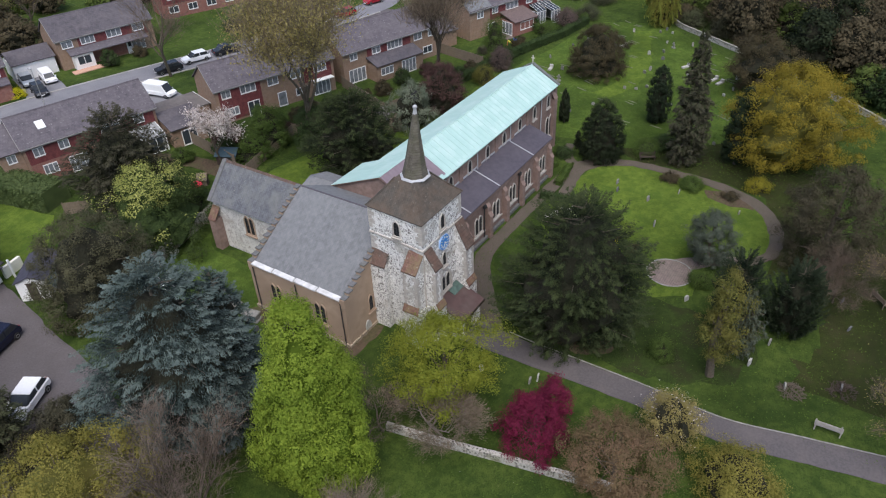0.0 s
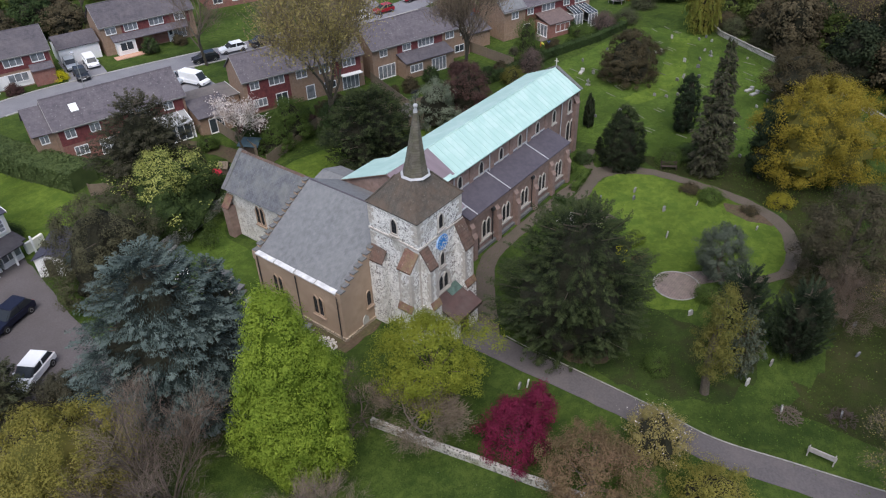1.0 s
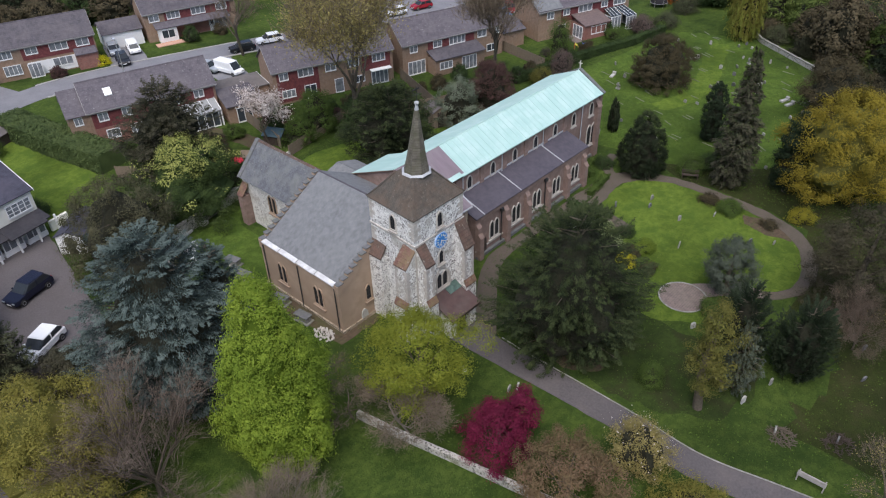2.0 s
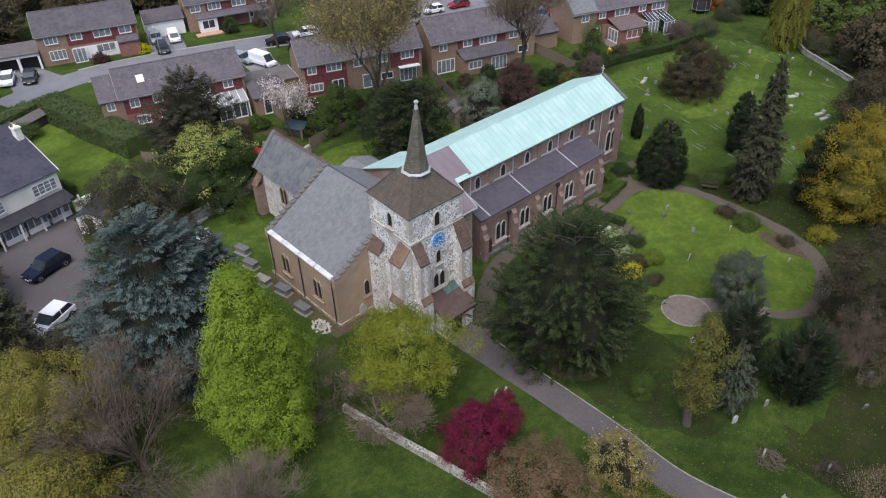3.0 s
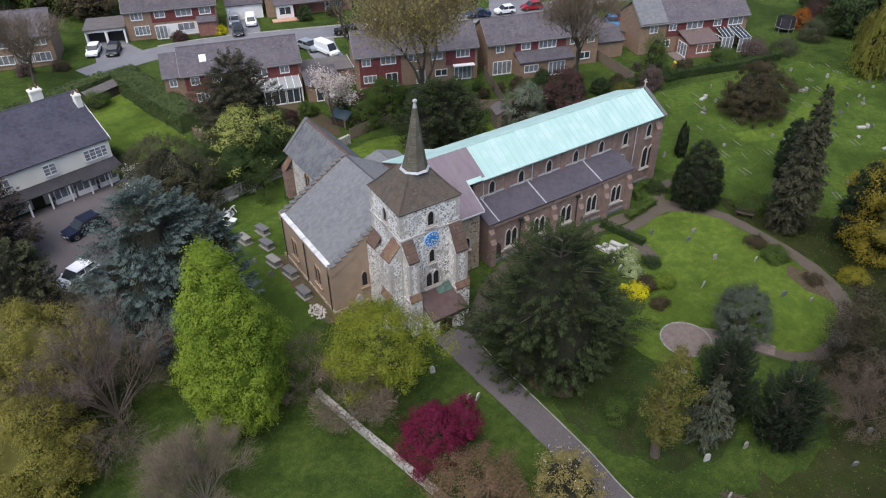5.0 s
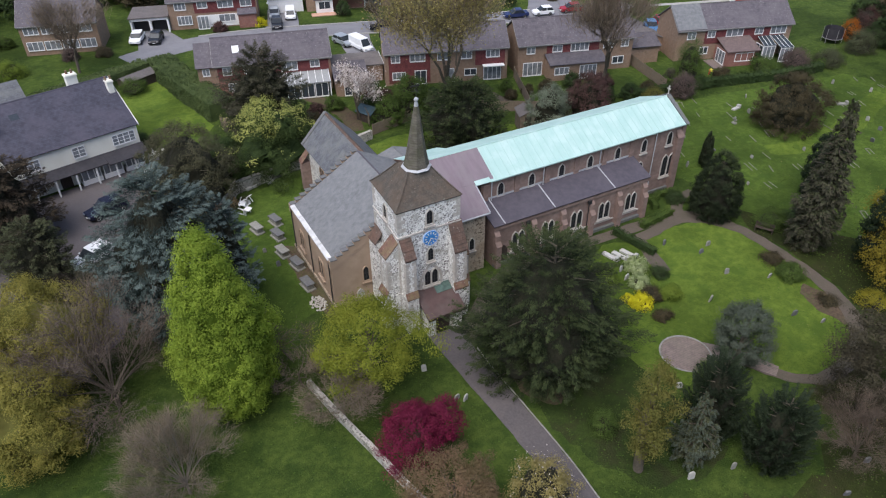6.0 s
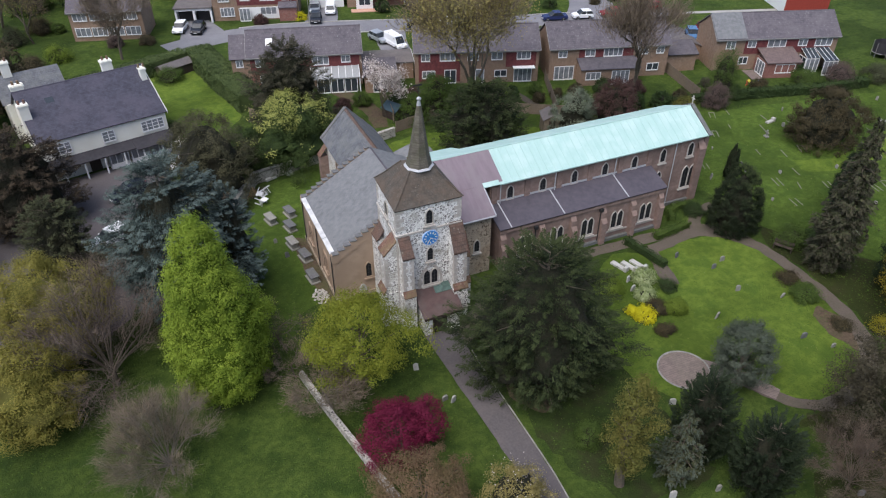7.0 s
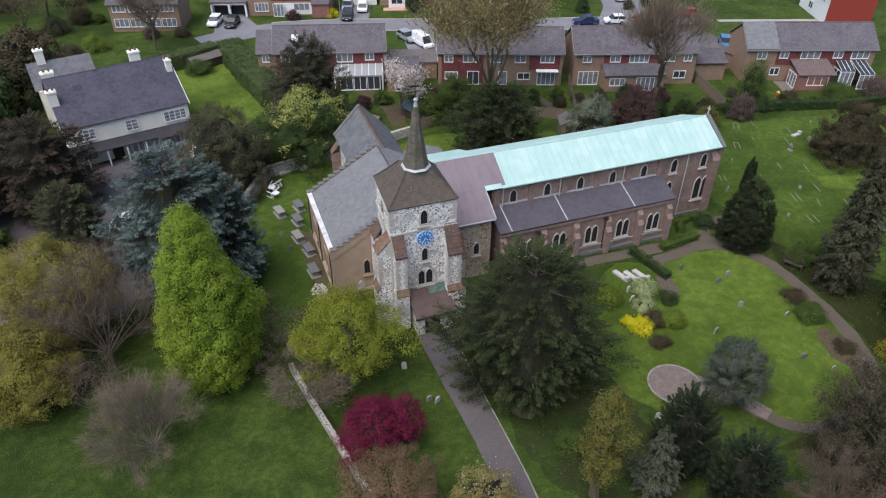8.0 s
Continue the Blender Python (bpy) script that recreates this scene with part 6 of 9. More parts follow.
# north side
sprayed("north_yew", 16.2, 20.6, 10.2, 5.6, "yew", L_YEW, L_YEW_TIP, "big dark yew behind the church", n=560, per=85, length=1.8, width=0.42, rise=0.3, flat=0.75, leaf=0.11, lobes=0.35, core=0.6, seed=6, category="yew")
sprayed("dark_conifer_tree", -2.3, 35.8, 12.6, 5.3, "yew", L_DKOLIVE, L_DUSK, "large dark brown green evergreen tree", n=620, per=90, length=1.8, width=0.42, rise=0.2, flat=0.6, leaf=0.11, lobes=0.35, core=0.6, seed=8)
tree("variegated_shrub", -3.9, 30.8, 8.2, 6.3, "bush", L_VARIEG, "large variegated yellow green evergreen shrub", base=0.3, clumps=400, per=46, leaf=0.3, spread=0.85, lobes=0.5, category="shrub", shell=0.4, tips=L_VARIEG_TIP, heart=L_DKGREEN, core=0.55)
tree("grey_shrub", -13.7, 25.4, 10.0, 5.5, "bush", L_SHRUB, "large dull brown green evergreen shrub by the wall", base=0.2, clumps=320, per=46, leaf=0.26, spread=0.75, category="shrub")
bare_tree("cherry_tree", 9.9, 36.0, 7.6, 3.3, "white blossoming cherry tree", L_TWIG, L_BLOSSOM, bud_n=6000, bud_size=0.2, twigs=1500, category="cherry")
tree("garden_shrub", 16.4, 34.6, 5.6, 3.3, "bush", L_GREEN, "rounded green garden shrub", base=0.2, clumps=150, per=46, leaf=0.28, spread=0.75, category="shrub")
tree("garden_shrub", 12.6, 33.6, 4.0, 2.4, "bush", L_GREEN, "light green garden shrub", base=0.2, clumps=100, per=44, leaf=0.26, spread=0.6, category="shrub")
tree("garden_shrub", 19.6, 29.4, 5.2, 3.0, "bush", L_DKGREEN, "dark green garden shrub", base=0.2, clumps=130, per=46, leaf=0.28, spread=0.7, category="shrub")
bare_tree("tall_budding_tree", 19.0, 30.0, 19.5, 8.2, "tall tree hazed with ochre spring buds", L_TWIG3, L_BUD, levels=5, bud_n=26000, bud_size=0.22, twigs=6000, bark=BARK)
tree("maroon_tree", 34.2, 20.4, 7.4, 3.4, "round", L_MAROON, "red brown copper leaved tree", base=0.4, clumps=170, per=46, leaf=0.28, spread=0.75)
tree("garden_shrub", 29.5, 22.0, 6.4, 3.3, "bush", L_SILVER, "silvery grey green garden shrub", base=0.2, clumps=140, per=46, leaf=0.28, spread=0.7, category="shrub")
bare_tree("budding_birch", 38.6, 23.8, 15.6, 5.2, "tall leafless tree with brown twigs", L_TWIG3, L_MAUVE, levels=5, bud_n=5200, bud_size=0.14, twigs=6400)
bare_tree("roadside_tree", 25.8, 64.6, 13.0, 5.2, "pollarded bare tree at the roadside", L_TWIG, twigs=1800, bark=BARK, levels=3)
sprayed("dark_cedar", -31.6, 27.4, 10.6, 5.3, "yew", L_BLACK, L_BLACK_TIP, "large dark brown green conifer by the drive", n=640, per=90, length=1.8, width=0.42, rise=0.05, flat=0.4, leaf=0.1, lobes=0.35, tiers=10, core=0.6, seed=7)
sprayed("dark_conifer_shrub", -28.8, 18.4, 7.4, 3.6, "yew", L_DKOLIVE, L_DULL, "bushy dull green conifer beside the drive", n=300, per=80, length=1.3, width=0.3, rise=0.25, flat=0.6, leaf=0.09, lobes=0.3, core=0.6, seed=12)
bare_tree("thicket", 4.4, -35.6, 4.8, 2.8, "thin olive thicket beside the path", L_TWIG, L_BUD, bud_n=2400, bud_size=0.1, twigs=3000, category="shrub")
tree("brown_thicket", 23.4, -27.6, 10.4, 4.8, "round", L_BRUSH, "dull brown green thicket at the lawn edge", base=0.3, clumps=420, per=44, leaf=0.25, spread=0.75, lobes=0.5, core=0.0)
bare_tree("leafless_shrub", 21.6, -34.6, 6.4, 4.0, "leafless olive brown thicket", L_TWIG, L_BUD, bud_n=1800, bud_size=0.13, twigs=5200, category="shrub")


# ------------------------------------------------------------ houses
def pierced(xs, zs, y):
    """A plate from y to the wall, holed in every other cell of xs in its middle row."""
    bm = bmesh.new()
    vs = [[[bm.verts.new((x, yy, z)) for z in zs] for x in xs] for yy in (y, 0.0)]
    solid_cell = lambda i, j: 0 <= i < len(xs) - 1 and 0 <= j < len(zs) - 1 and not (j == 1 and i % 2 == 1)
    for i in range(len(xs) - 1):
        for j in range(len(zs) - 1):
            if not solid_cell(i, j):
                continue
            f, b = vs
            bm.faces.new((f[i][j], f[i + 1][j], f[i + 1][j + 1], f[i][j + 1]))
            bm.faces.new((b[i][j], b[i][j + 1], b[i + 1][j + 1], b[i + 1][j]))
            for di, dj, p, q in ((-1, 0, (i, j), (i, j + 1)), (1, 0, (i + 1, j), (i + 1, j + 1)), (0, -1, (i, j), (i + 1, j)), (0, 1, (i, j + 1), (i + 1, j + 1))):
                if not solid_cell(i + di, j + dj):
                    bm.faces.new((f[p[0]][p[1]], f[q[0]][q[1]], b[q[0]][q[1]], b[p[0]][p[1]]))
    return bm


def house_window(parent, x, z, w, h, lights=2, y=-0.062, turn=0.0, frame_mat=None, name="window"):
    """A painted casement: frame with mullions, sill and panes; x, z: centre of its sill."""
    cuts = [-w / 2]
    for k in range(lights):
        a, b = -w / 2 + w * k / lights, -w / 2 + w * (k + 1) / lights
        cuts += [a + (0.09 if k == 0 else 0.04), b - (0.09 if k == lights - 1 else 0.04)]
    fm = pierced(cuts + [w / 2], [-0.07, 0.09, h - 0.09, h], -0.07)
    f = part(name, fm, frame_mat or WHITE, parent, "white framed window")
    f.matrix_basis = pose(x, y, z, 0, 0, turn)
    for k in range(lights):
        a, b = -w / 2 + w * k / lights + 0.05, -w / 2 + w * (k + 1) / lights - 0.05
        part("pane", boxes((a, b, -0.03, -0.012, 0.06, h - 0.06)), PANE if lights == 2 and z < 2 else NET, f)
    return f


def front_door(parent, x, w, material, y=0.0, h=2.05):
    d = part("door", boxes((x - w / 2, x + w / 2, y - 0.06, y - 0.004, 0.0, h)), material, parent, "painted front door")
    part("door_pane", boxes((x - w / 4, x + w / 4, y - 0.075, y - 0.062, h * 0.55, h * 0.9)), PANE, d)


def lean_to(parent, x0, x1, y, dep, zlow, zhigh, roof, wall, low=0.0):
    """A single-storey projection with a pitched roof against the house."""
    if wall:
        part("extension_wall", boxes((x0 + 0.1, x1 - 0.1, y - dep + 0.15, y - 0.004, low - 0.2, zlow)), wall, parent, "brick extension wall")
    part("extension_roof", solid([(x0, y - dep - 0.1, zlow), (x1, y - dep - 0.1, zlow), (x1, y - 0.003, zhigh), (x0, y - 0.003, zhigh)], (0, 0, 0.13)), roof, parent, "tiled lean-to roof")


def house(corner, ang, L, D, eave, ridge, base_wall, roof, label, windows=(), bands=(), chimney=(), over=0.35):
    t = thing("house", pose(corner[0], corner[1], 0, 0, 0, ang), label, "house")
    rm = D / 2
    part("wall", solid([(0, 0, -0.2), (0, D, -0.2), (0, D, eave), (0, rm, ridge - 0.1), (0, 0, eave)], (L, 0, 0)), base_wall, t)
    for i, (a, b, z0, z1, mt) in enumerate(bands):
        part("cladding", boxes((a, b, -0.05 - 0.003 * i, -0.003, z0, z1)), mt, t, "dark red hung tile cladding" if mt == HUNG_TILE else "wall panel")
    s = (ridge - eave) / rm
    part("roof_front", slab((-0.2, -over, eave - over * s), (L + 0.2, -over, eave - over * s), (L + 0.2, rm, ridge), (-0.2, rm, ridge), 0.12), roof, t)
    part("roof_back", slab((-0.2, D + over, eave - over * s), (L + 0.2, D + over, eave - over * s), (L + 0.2, rm, ridge), (-0.2, rm, ridge), 0.12), roof, t)
    part("ridge_tile", tube(bmesh.new(), [(-0.2, rm, ridge + 0.1), (L + 0.2, rm, ridge + 0.1)], [0.12, 0.12], 6), roof, t)
    part("gutter", boxes((-0.2, L + 0.2, -over - 0.12, -over - 0.005, eave - over * s - 0.03, eave - over * s + 0.06)), GUTTER, t)
    part("fascia", boxes((-0.1, L + 0.1, -over + 0.05, -over + 0.09, eave - over * s - 0.2, eave - over * s - 0.03)), GUTTER, t)
    for x in (-0.24, L + 0.2):
        part("barge_board", solid([(x, -over, eave - over * s - 0.12), (x, rm, ridge - 0.04), (x, rm, ridge + 0.1), (x, -over, eave - over * s + 0.06)], (0.04, 0, 0)), GUTTER, t)
    for x, y, h in chimney:
        c = part("chimney", boxes((x - 0.35, x + 0.35, y - 0.35, y + 0.35, ridge - 1.5, ridge + h), (x - 0.42, x + 0.42, y - 0.42, y + 0.42, ridge + h - 0.2, ridge + h - 0.08)), base_wall, t)
        part("chimney_pot", lathe(bmesh.new(), [(0.13, ridge + h), (0.12, ridge + h + 0.35)], 8, x, y), CLAY, c)
    for w in windows:
        house_window(t, *w)
    return t


def flat_garage(parent, x0, x1, y0, y1, h, wall, roof):
    part("garage_wall", boxes((x0, x1, y0, y1, -0.2, h)), wall, parent)
    part("garage_roof", boxes((x0 - 0.15, x1 + 0.15, y0 - 0.15, y1 + 0.15, h, h + 0.14)), roof, parent, "flat felted garage roof")
    part("garage_fascia", boxes((x1 + 0.152, x1 + 0.2, y0 - 0.15, y1 + 0.15, h - 0.12, h + 0.16)), WHITE, parent)


FELT = surf("roof_felt", (0.1, 0.09, 0.09), (0.14, 0.125, 0.12), (0.18, 0.165, 0.155), fine=3, broad=0.5, rough=0.9, bump=0.3)


def terrace_row():
    # house by the hedge
    a = house((-4.4, 52.0), -15.7, 15.6, 6.6, 4.9, 7.3, BRICK_BUFF, ROOF_TILE, "buff brick terrace house with red tile cladding and glazed lean-to",
              [(1.6, 3.3, 1.2, 1.05, 2), (4.4, 3.3, 1.2, 1.05, 2), (9.9, 3.2, 2.3, 1.2, 3), (13.4, 3.4, 1.3, 1.0, 2), (2.2, 0.9, 1.6, 1.2, 3), (5.4, 0.1, 2.2, 2.0, 4)],
              [(0.3, 15.3, 2.45, 4.7, HUNG_TILE), (0.3, 8.3, 0.1, 2.4, BRICK_RED)])
    part("annex_wall", solid([(-2.3, 0.5, -0.2), (-2.3, 6.1, -0.2), (-2.3, 6.1, 4.5), (-2.3, 3.3, 6.6), (-2.3, 0.5, 4.5)], (2.296, 0, 0)), BRICK_BUFF, a)
    for ye in (0.2, 6.4):
        part("annex_roof", slab((-2.5, ye, 4.35), (-0.2, ye, 4.35), (-0.2, 3.3, 6.75), (-2.5, 3.3, 6.75), 0.12), ROOF_TILE, a)
    house_window(a, -1.2, 3.2, 1.0, 1.0, 2, 0.49)
    lean_to(a, 8.4, 15.2, -0.05, 2.7, 2.1, 2.75, POLY, None)
    for k in range(8):
        part("glazing_bar", solid([(8.4 + k * 0.96, -2.85, 2.24), (8.46 + k * 0.96, -2.85, 2.24), (8.46 + k * 0.96, -0.06, 2.9), (8.4 + k * 0.96, -0.06, 2.9)], (0, 0, 0.06)), WHITE, a)
    for x in (9.5, 11.4, 13.3):
        house_window(a, x + 0.6, 0.1, 1.8, 2.0, 2, -2.7)
    part("lean_to_frame", boxes((8.4, 15.2, -2.8, -2.71, 2.08, 2.22), (8.4, 8.55, -2.8, -2.71, 0, 2.1), (15.05, 15.2, -2.8, -2.71, 0, 2.1), (15.05, 15.2, -2.7, -0.06, 0, 2.2)), WHITE, a)
    flat_garage(a, 15.8, 23.0, 1.0, 6.0, 2.4, BRICK_BUFF, FELT)
    part("rear_extension", boxes((15.8, 20.2, -3.4, 0.98, -0.2, 2.5)), BRICK_BUFF, a)
    part("rear_extension_roof", slab((15.6, -3.7, 2.45), (20.4, -3.7, 2.45), (20.4, 0.98, 3.3), (15.6, 0.98, 3.3)), ROOF_DARK, a)
    house_window(a, 17.9, 0.1, 2.0, 2.0, 2, -3.4)
    part("rooflight", solid([(2.6, 1.1, 5.78), (3.5, 1.1, 5.78), (3.5, 2.0, 6.43), (2.6, 2.0, 6.43)], (0, -0.08, 0.16)), WHITE, a, "white framed rooflight")
    # middle pair
    b = house((17.4, 44.5), -20.0, 17.6, 6.6, 4.9, 7.25, BRICK_BUFF, ROOF_TILE, "buff and red brick semi-detached houses behind a tall tree",
              [(1.5, 3.4, 1.3, 1.05, 2), (4.6, 3.4, 2.2, 1.2, 3), (8.2, 3.4, 1.6, 1.1, 2), (11.6, 3.4, 1.6, 1.1, 2), (15.4, 3.4, 2.0, 1.1, 3), (1.9, 0.9, 1.9, 1.1, 3), (5.0, 0.1, 1.7, 2.0, 2), (9.2, 0.1, 1.3, 2.0, 1), (12.2, 0.9, 1.8, 1.0, 2), (15.4, 0.1, 2.6, 2.0, 4)],
              [(0.5, 6.4, 0.3, 4.7, HUNG_TILE), (12.9, 17.2, 2.3, 4.7, HUNG_TILE)], over=0.3)
    part("canopy", boxes((13.9, 17.0, -1.0, -0.06, 2.3, 2.42)), WHITE, b)
    c = house((35.5, 38.0), -17.0, 17.5, 6.8, 4.9, 7.3, BRICK_BUFF, ROOF_TILE, "buff brick semi-detached houses with maroon cladding and rear extensions",
              [(1.8, 3.4, 1.3, 1.0, 2), (5.8, 3.4, 1.5, 1.0, 2), (9.2, 3.3, 2.8, 1.2, 4), (13.6, 3.4, 1.6, 1.1, 2), (16.2, 3.4, 1.2, 1.0, 2), (2.2, 0.1, 2.9, 2.0, 4), (15.4, 0.9, 1.8, 1.1, 2)],
              [(4.2, 12.2, 2.9, 4.7, HUNG_TILE)])
    lean_to(c, 3.9, 12.6, -0.05, 2.6, 2.35, 3.1, ROOF_DARK, BRICK_BUFF)
    house_window(c, 5.8, 0.9, 2.2, 1.1, 3, -2.5)
    house_window(c, 9.8, 0.1, 2.6, 2.0, 4, -2.5)
    part("garage_wall", boxes((17.7, 22.5, 1.2, 6.5, -0.2, 2.5)), BRICK_BUFF, c)
    part("garage_roof", slab((17.6, 0.9, 2.5), (22.7, 0.9, 2.5), (22.7, 4.0, 3.6), (17.6, 4.0, 3.6)), ROOF_DARK, c)
    part("garage_roof_back", slab((17.6, 7.0, 2.5), (22.7, 7.0, 2.5), (22.7, 4.0, 3.6), (17.6, 4.0, 3.6)), ROOF_DARK, c)
    d = house((59.6, 31.4), -18.5, 18.6, 6.8, 4.9, 7.3, BRICK_BUFF, ROOF_TILE, "semi-detached houses with maroon cladding, extension and conservatory",
              [(2.2, 3.3, 1.4, 1.1, 2), (5.4, 3.4, 1.3, 1.0, 2), (9.2, 3.3, 2.8, 1.2, 3), (13.2, 3.4, 1.4, 1.0, 2), (16.4, 3.3, 2.6, 1.2, 3), (4.6, 0.9, 1.4, 1.1, 2)],
              [(4.4, 17.6, 2.4, 4.7, HUNG_TILE)])
    part("pale_roof", slab((-0.2, -0.36, 4.83), (4.4, -0.36, 4.83), (4.4, 3.4, 7.47), (-0.2, 3.4, 7.47), 0.06), SLATE, d, "paler grey roof tiles on the end house")
    lean_to(d, 6.4, 11.8, -0.05, 3.7, 2.25, 3.2, courses("pink_brown_tile", (0.125, 0.093, 0.088), (0.16, 0.118, 0.11), (0.085, 0.062, 0.058), 0.3, 0.28, 0.02, roof=True), BRICK_RED)
    house_window(d, 9.4, 0.75, 3.0, 1.3, 3, -3.56)
    house_window(d, 6.45, 0.1, 2.4, 2.0, 3, -2.0, -90)
    part("patio", boxes((4.6, 6.3, -3.9, -0.5, -0.1, 0.1)), PAVING, d)
    # conservatory
    cy = -3.4
    for x0, x1 in ((13.2, 15.2), (15.3, 17.4)):
        dep = -2.2 if x0 < 15 else cy
        house_window(d, (x0 + x1) / 2, 0.1, x1 - x0, 2.1, 3, dep, name="glazed_wall")
        part("glass_roof", solid([(x0, dep - 0.1, 2.25), (x1, dep - 0.1, 2.25), (x1, -0.06, 3.0), (x0, -0.06, 3.0)], (0, 0, 0.05)), PANE, d)
        for k in range(4):
            xx = x0 + (x1 - x0 - 0.05) * k / 3
            part("glazing_bar", solid([(xx, dep - 0.1, 2.28), (xx + 0.05, dep - 0.1, 2.28), (xx + 0.05, -0.06, 3.03), (xx, -0.06, 3.03)], (0, 0, 0.04)), WHITE, d)
    house_window(d, 13.2, 0.1, 2.0, 2.1, 2, -1.2, -90, name="glazed_wall")
    house_window(d, 17.4, 0.1, 3.2, 2.1, 3, -1.75, 90, name="glazed_wall")


terrace_row()


def road_row():
    e = house((-4.3, 84.0), -17.0, 14.6, 7.0, 4.9, 7.4, BRICK_BUFF, ROOF_DARK, "houses across the road with red cladding and white ground floor",
              [(2.0, 3.3, 1.9, 1.2, 3), (5.6, 3.4, 1.7, 1.1, 2), (9.4, 3.3, 2.6, 1.2, 3), (12.8, 3.3, 1.9, 1.2, 2), (2.4, 0.8, 2.4, 1.5, 4), (9.4, 0.9, 2.8, 1.3, 3)],
              [(4.2, 14.4, 2.6, 4.7, HUNG_TILE), (4.6, 11.2, 0.2, 2.2, WHITE)])
    lean_to(e, 11.2, 14.4, -0.05, 1.4, 2.3, 2.9, ROOF_TILE, BRICK_RED)
    house_window(e, 5.4, 0.05, 1.9, 2.2, 3, -0.6, name="porch")
    part("garage_wall", boxes((-6.4, -0.2, -0.6, 0.0, 2.1, 2.5), (-6.4, -6.1, -0.6, 5.5, -0.2, 2.5), (-3.4, -3.0, -0.6, 0.0, -0.2, 2.1), (-0.5, -0.2, -0.6, 5.5, -0.2, 2.5), (-6.1, -0.5, 5.2, 5.5, -0.2, 2.5)), WHITE, e, "white double garage with open dark bays")
    part("garage_roof", boxes((-6.6, -0.1, -0.8, 5.7, 2.5, 2.68)), FELT, e)
    part("garage_door", boxes((-6.1, -3.4, 0.8, 0.86, 0, 2.1), (-3.0, -0.5, 0.8, 0.86, 0, 2.1)), IRON, e)
    f = house((19.2, 82.0), -15.5, 15.4, 7.0, 4.9, 7.4, BRICK_BUFF, ROOF_DARK, "terrace houses across the road with red cladding and porch roofs",
              [(1.6, 3.3, 1.7, 1.1, 2), (4.8, 3.3, 2.2, 1.2, 3), (9.0, 3.3, 2.4, 1.2, 3), (13.0, 3.3, 1.9, 1.1, 2), (12.4, 0.4, 2.2, 1.6, 3)],
              [(3.3, 14.6, 2.6, 4.7, HUNG_TILE), (3.5, 10.4, 0.2, 2.2, BRICK_RED)])
    lean_to(f, 1.2, 13.8, -0.05, 1.6, 2.35, 2.95, ROOF_TILE, None)
    part("bay_wall", boxes((1.6, 4.6, -1.5, -0.06, -0.1, 2.35)), WHITE, f)
    house_window(f, 3.1, 0.7, 2.1, 1.4, 2, -1.5)
    front_door(f, 10.9, 1.0, WHITE, -0.06)
    part("peach_patio", boxes((0.6, 5.6, -3.2, -1.55, -0.1, 0.12)), plain("peach_paving", (0.5, 0.3, 0.22), 0.9), f, "peach coloured patio paving")
    part("white_garage_wall", boxes((-6.8, -0.6, 0.6, 6.0, -0.2, 2.5)), WHITE, f, "white painted garage wall")
    part("white_garage_roof", slab((-7.0, 0.3, 2.5), (-0.4, 0.3, 2.5), (-0.4, 3.3, 3.9), (-7.0, 3.3, 3.9)), ROOF_DARK, f)
    part("white_garage_roof_back", slab((-7.0, 6.3, 2.5), (-0.4, 6.3, 2.5), (-0.4, 3.3, 3.9), (-7.0, 3.3, 3.9)), ROOF_DARK, f)
    house((44.0, 88.0), -22.0, 22.0, 7.0, 4.9, 7.4, BRICK_RED, ROOF_DARK, "red brick terrace at the end of the side road",
          [(2 + 3.6 * k, 3.3, 1.8, 1.2, 2) for k in range(6)] + [(2 + 3.6 * k, 0.9, 1.8, 1.2, 2) for k in range(6)], [(0.3, 21.7, 2.5, 4.7, HUNG_TILE)])
    house((-26.8, 83.0), -16.6, 11.3, 7.0, 4.9, 7.6, BRICK_BUFF, ROOF_TILE, "brick house behind bare trees beyond the hedge",
          [(2.6 * k + 1.7, 3.3, 2.2, 1.2, 3) for k in range(4)] + [(2.6 * k + 1.7, 0.8, 2.4, 1.4, 3) for k in range(4)])
    red = plain("red_hung_tile", (0.3, 0.05, 0.035), 0.85)
    g = house((93.4, 57.2), -110.9, 11.0, 8.0, 4.9, 7.6, WHITE, red, "white house with red tiled roof and red hung gable",
              [(8.6, 3.3, 1.4, 1.2, 2), (4.6, 3.3, 1.6, 1.2, 2), (4.6, 0.9, 1.6, 1.2, 2)])
    part("hung_gable", solid([(11.0, 0, 0.3), (11.0, 8.0, 0.3), (11.0, 8.0, 4.9), (11.0, 4.0, 7.4), (11.0, 0, 4.9)], (0.06, 0, 0)), red, g, "bright red tile hung gable wall")



road_row()


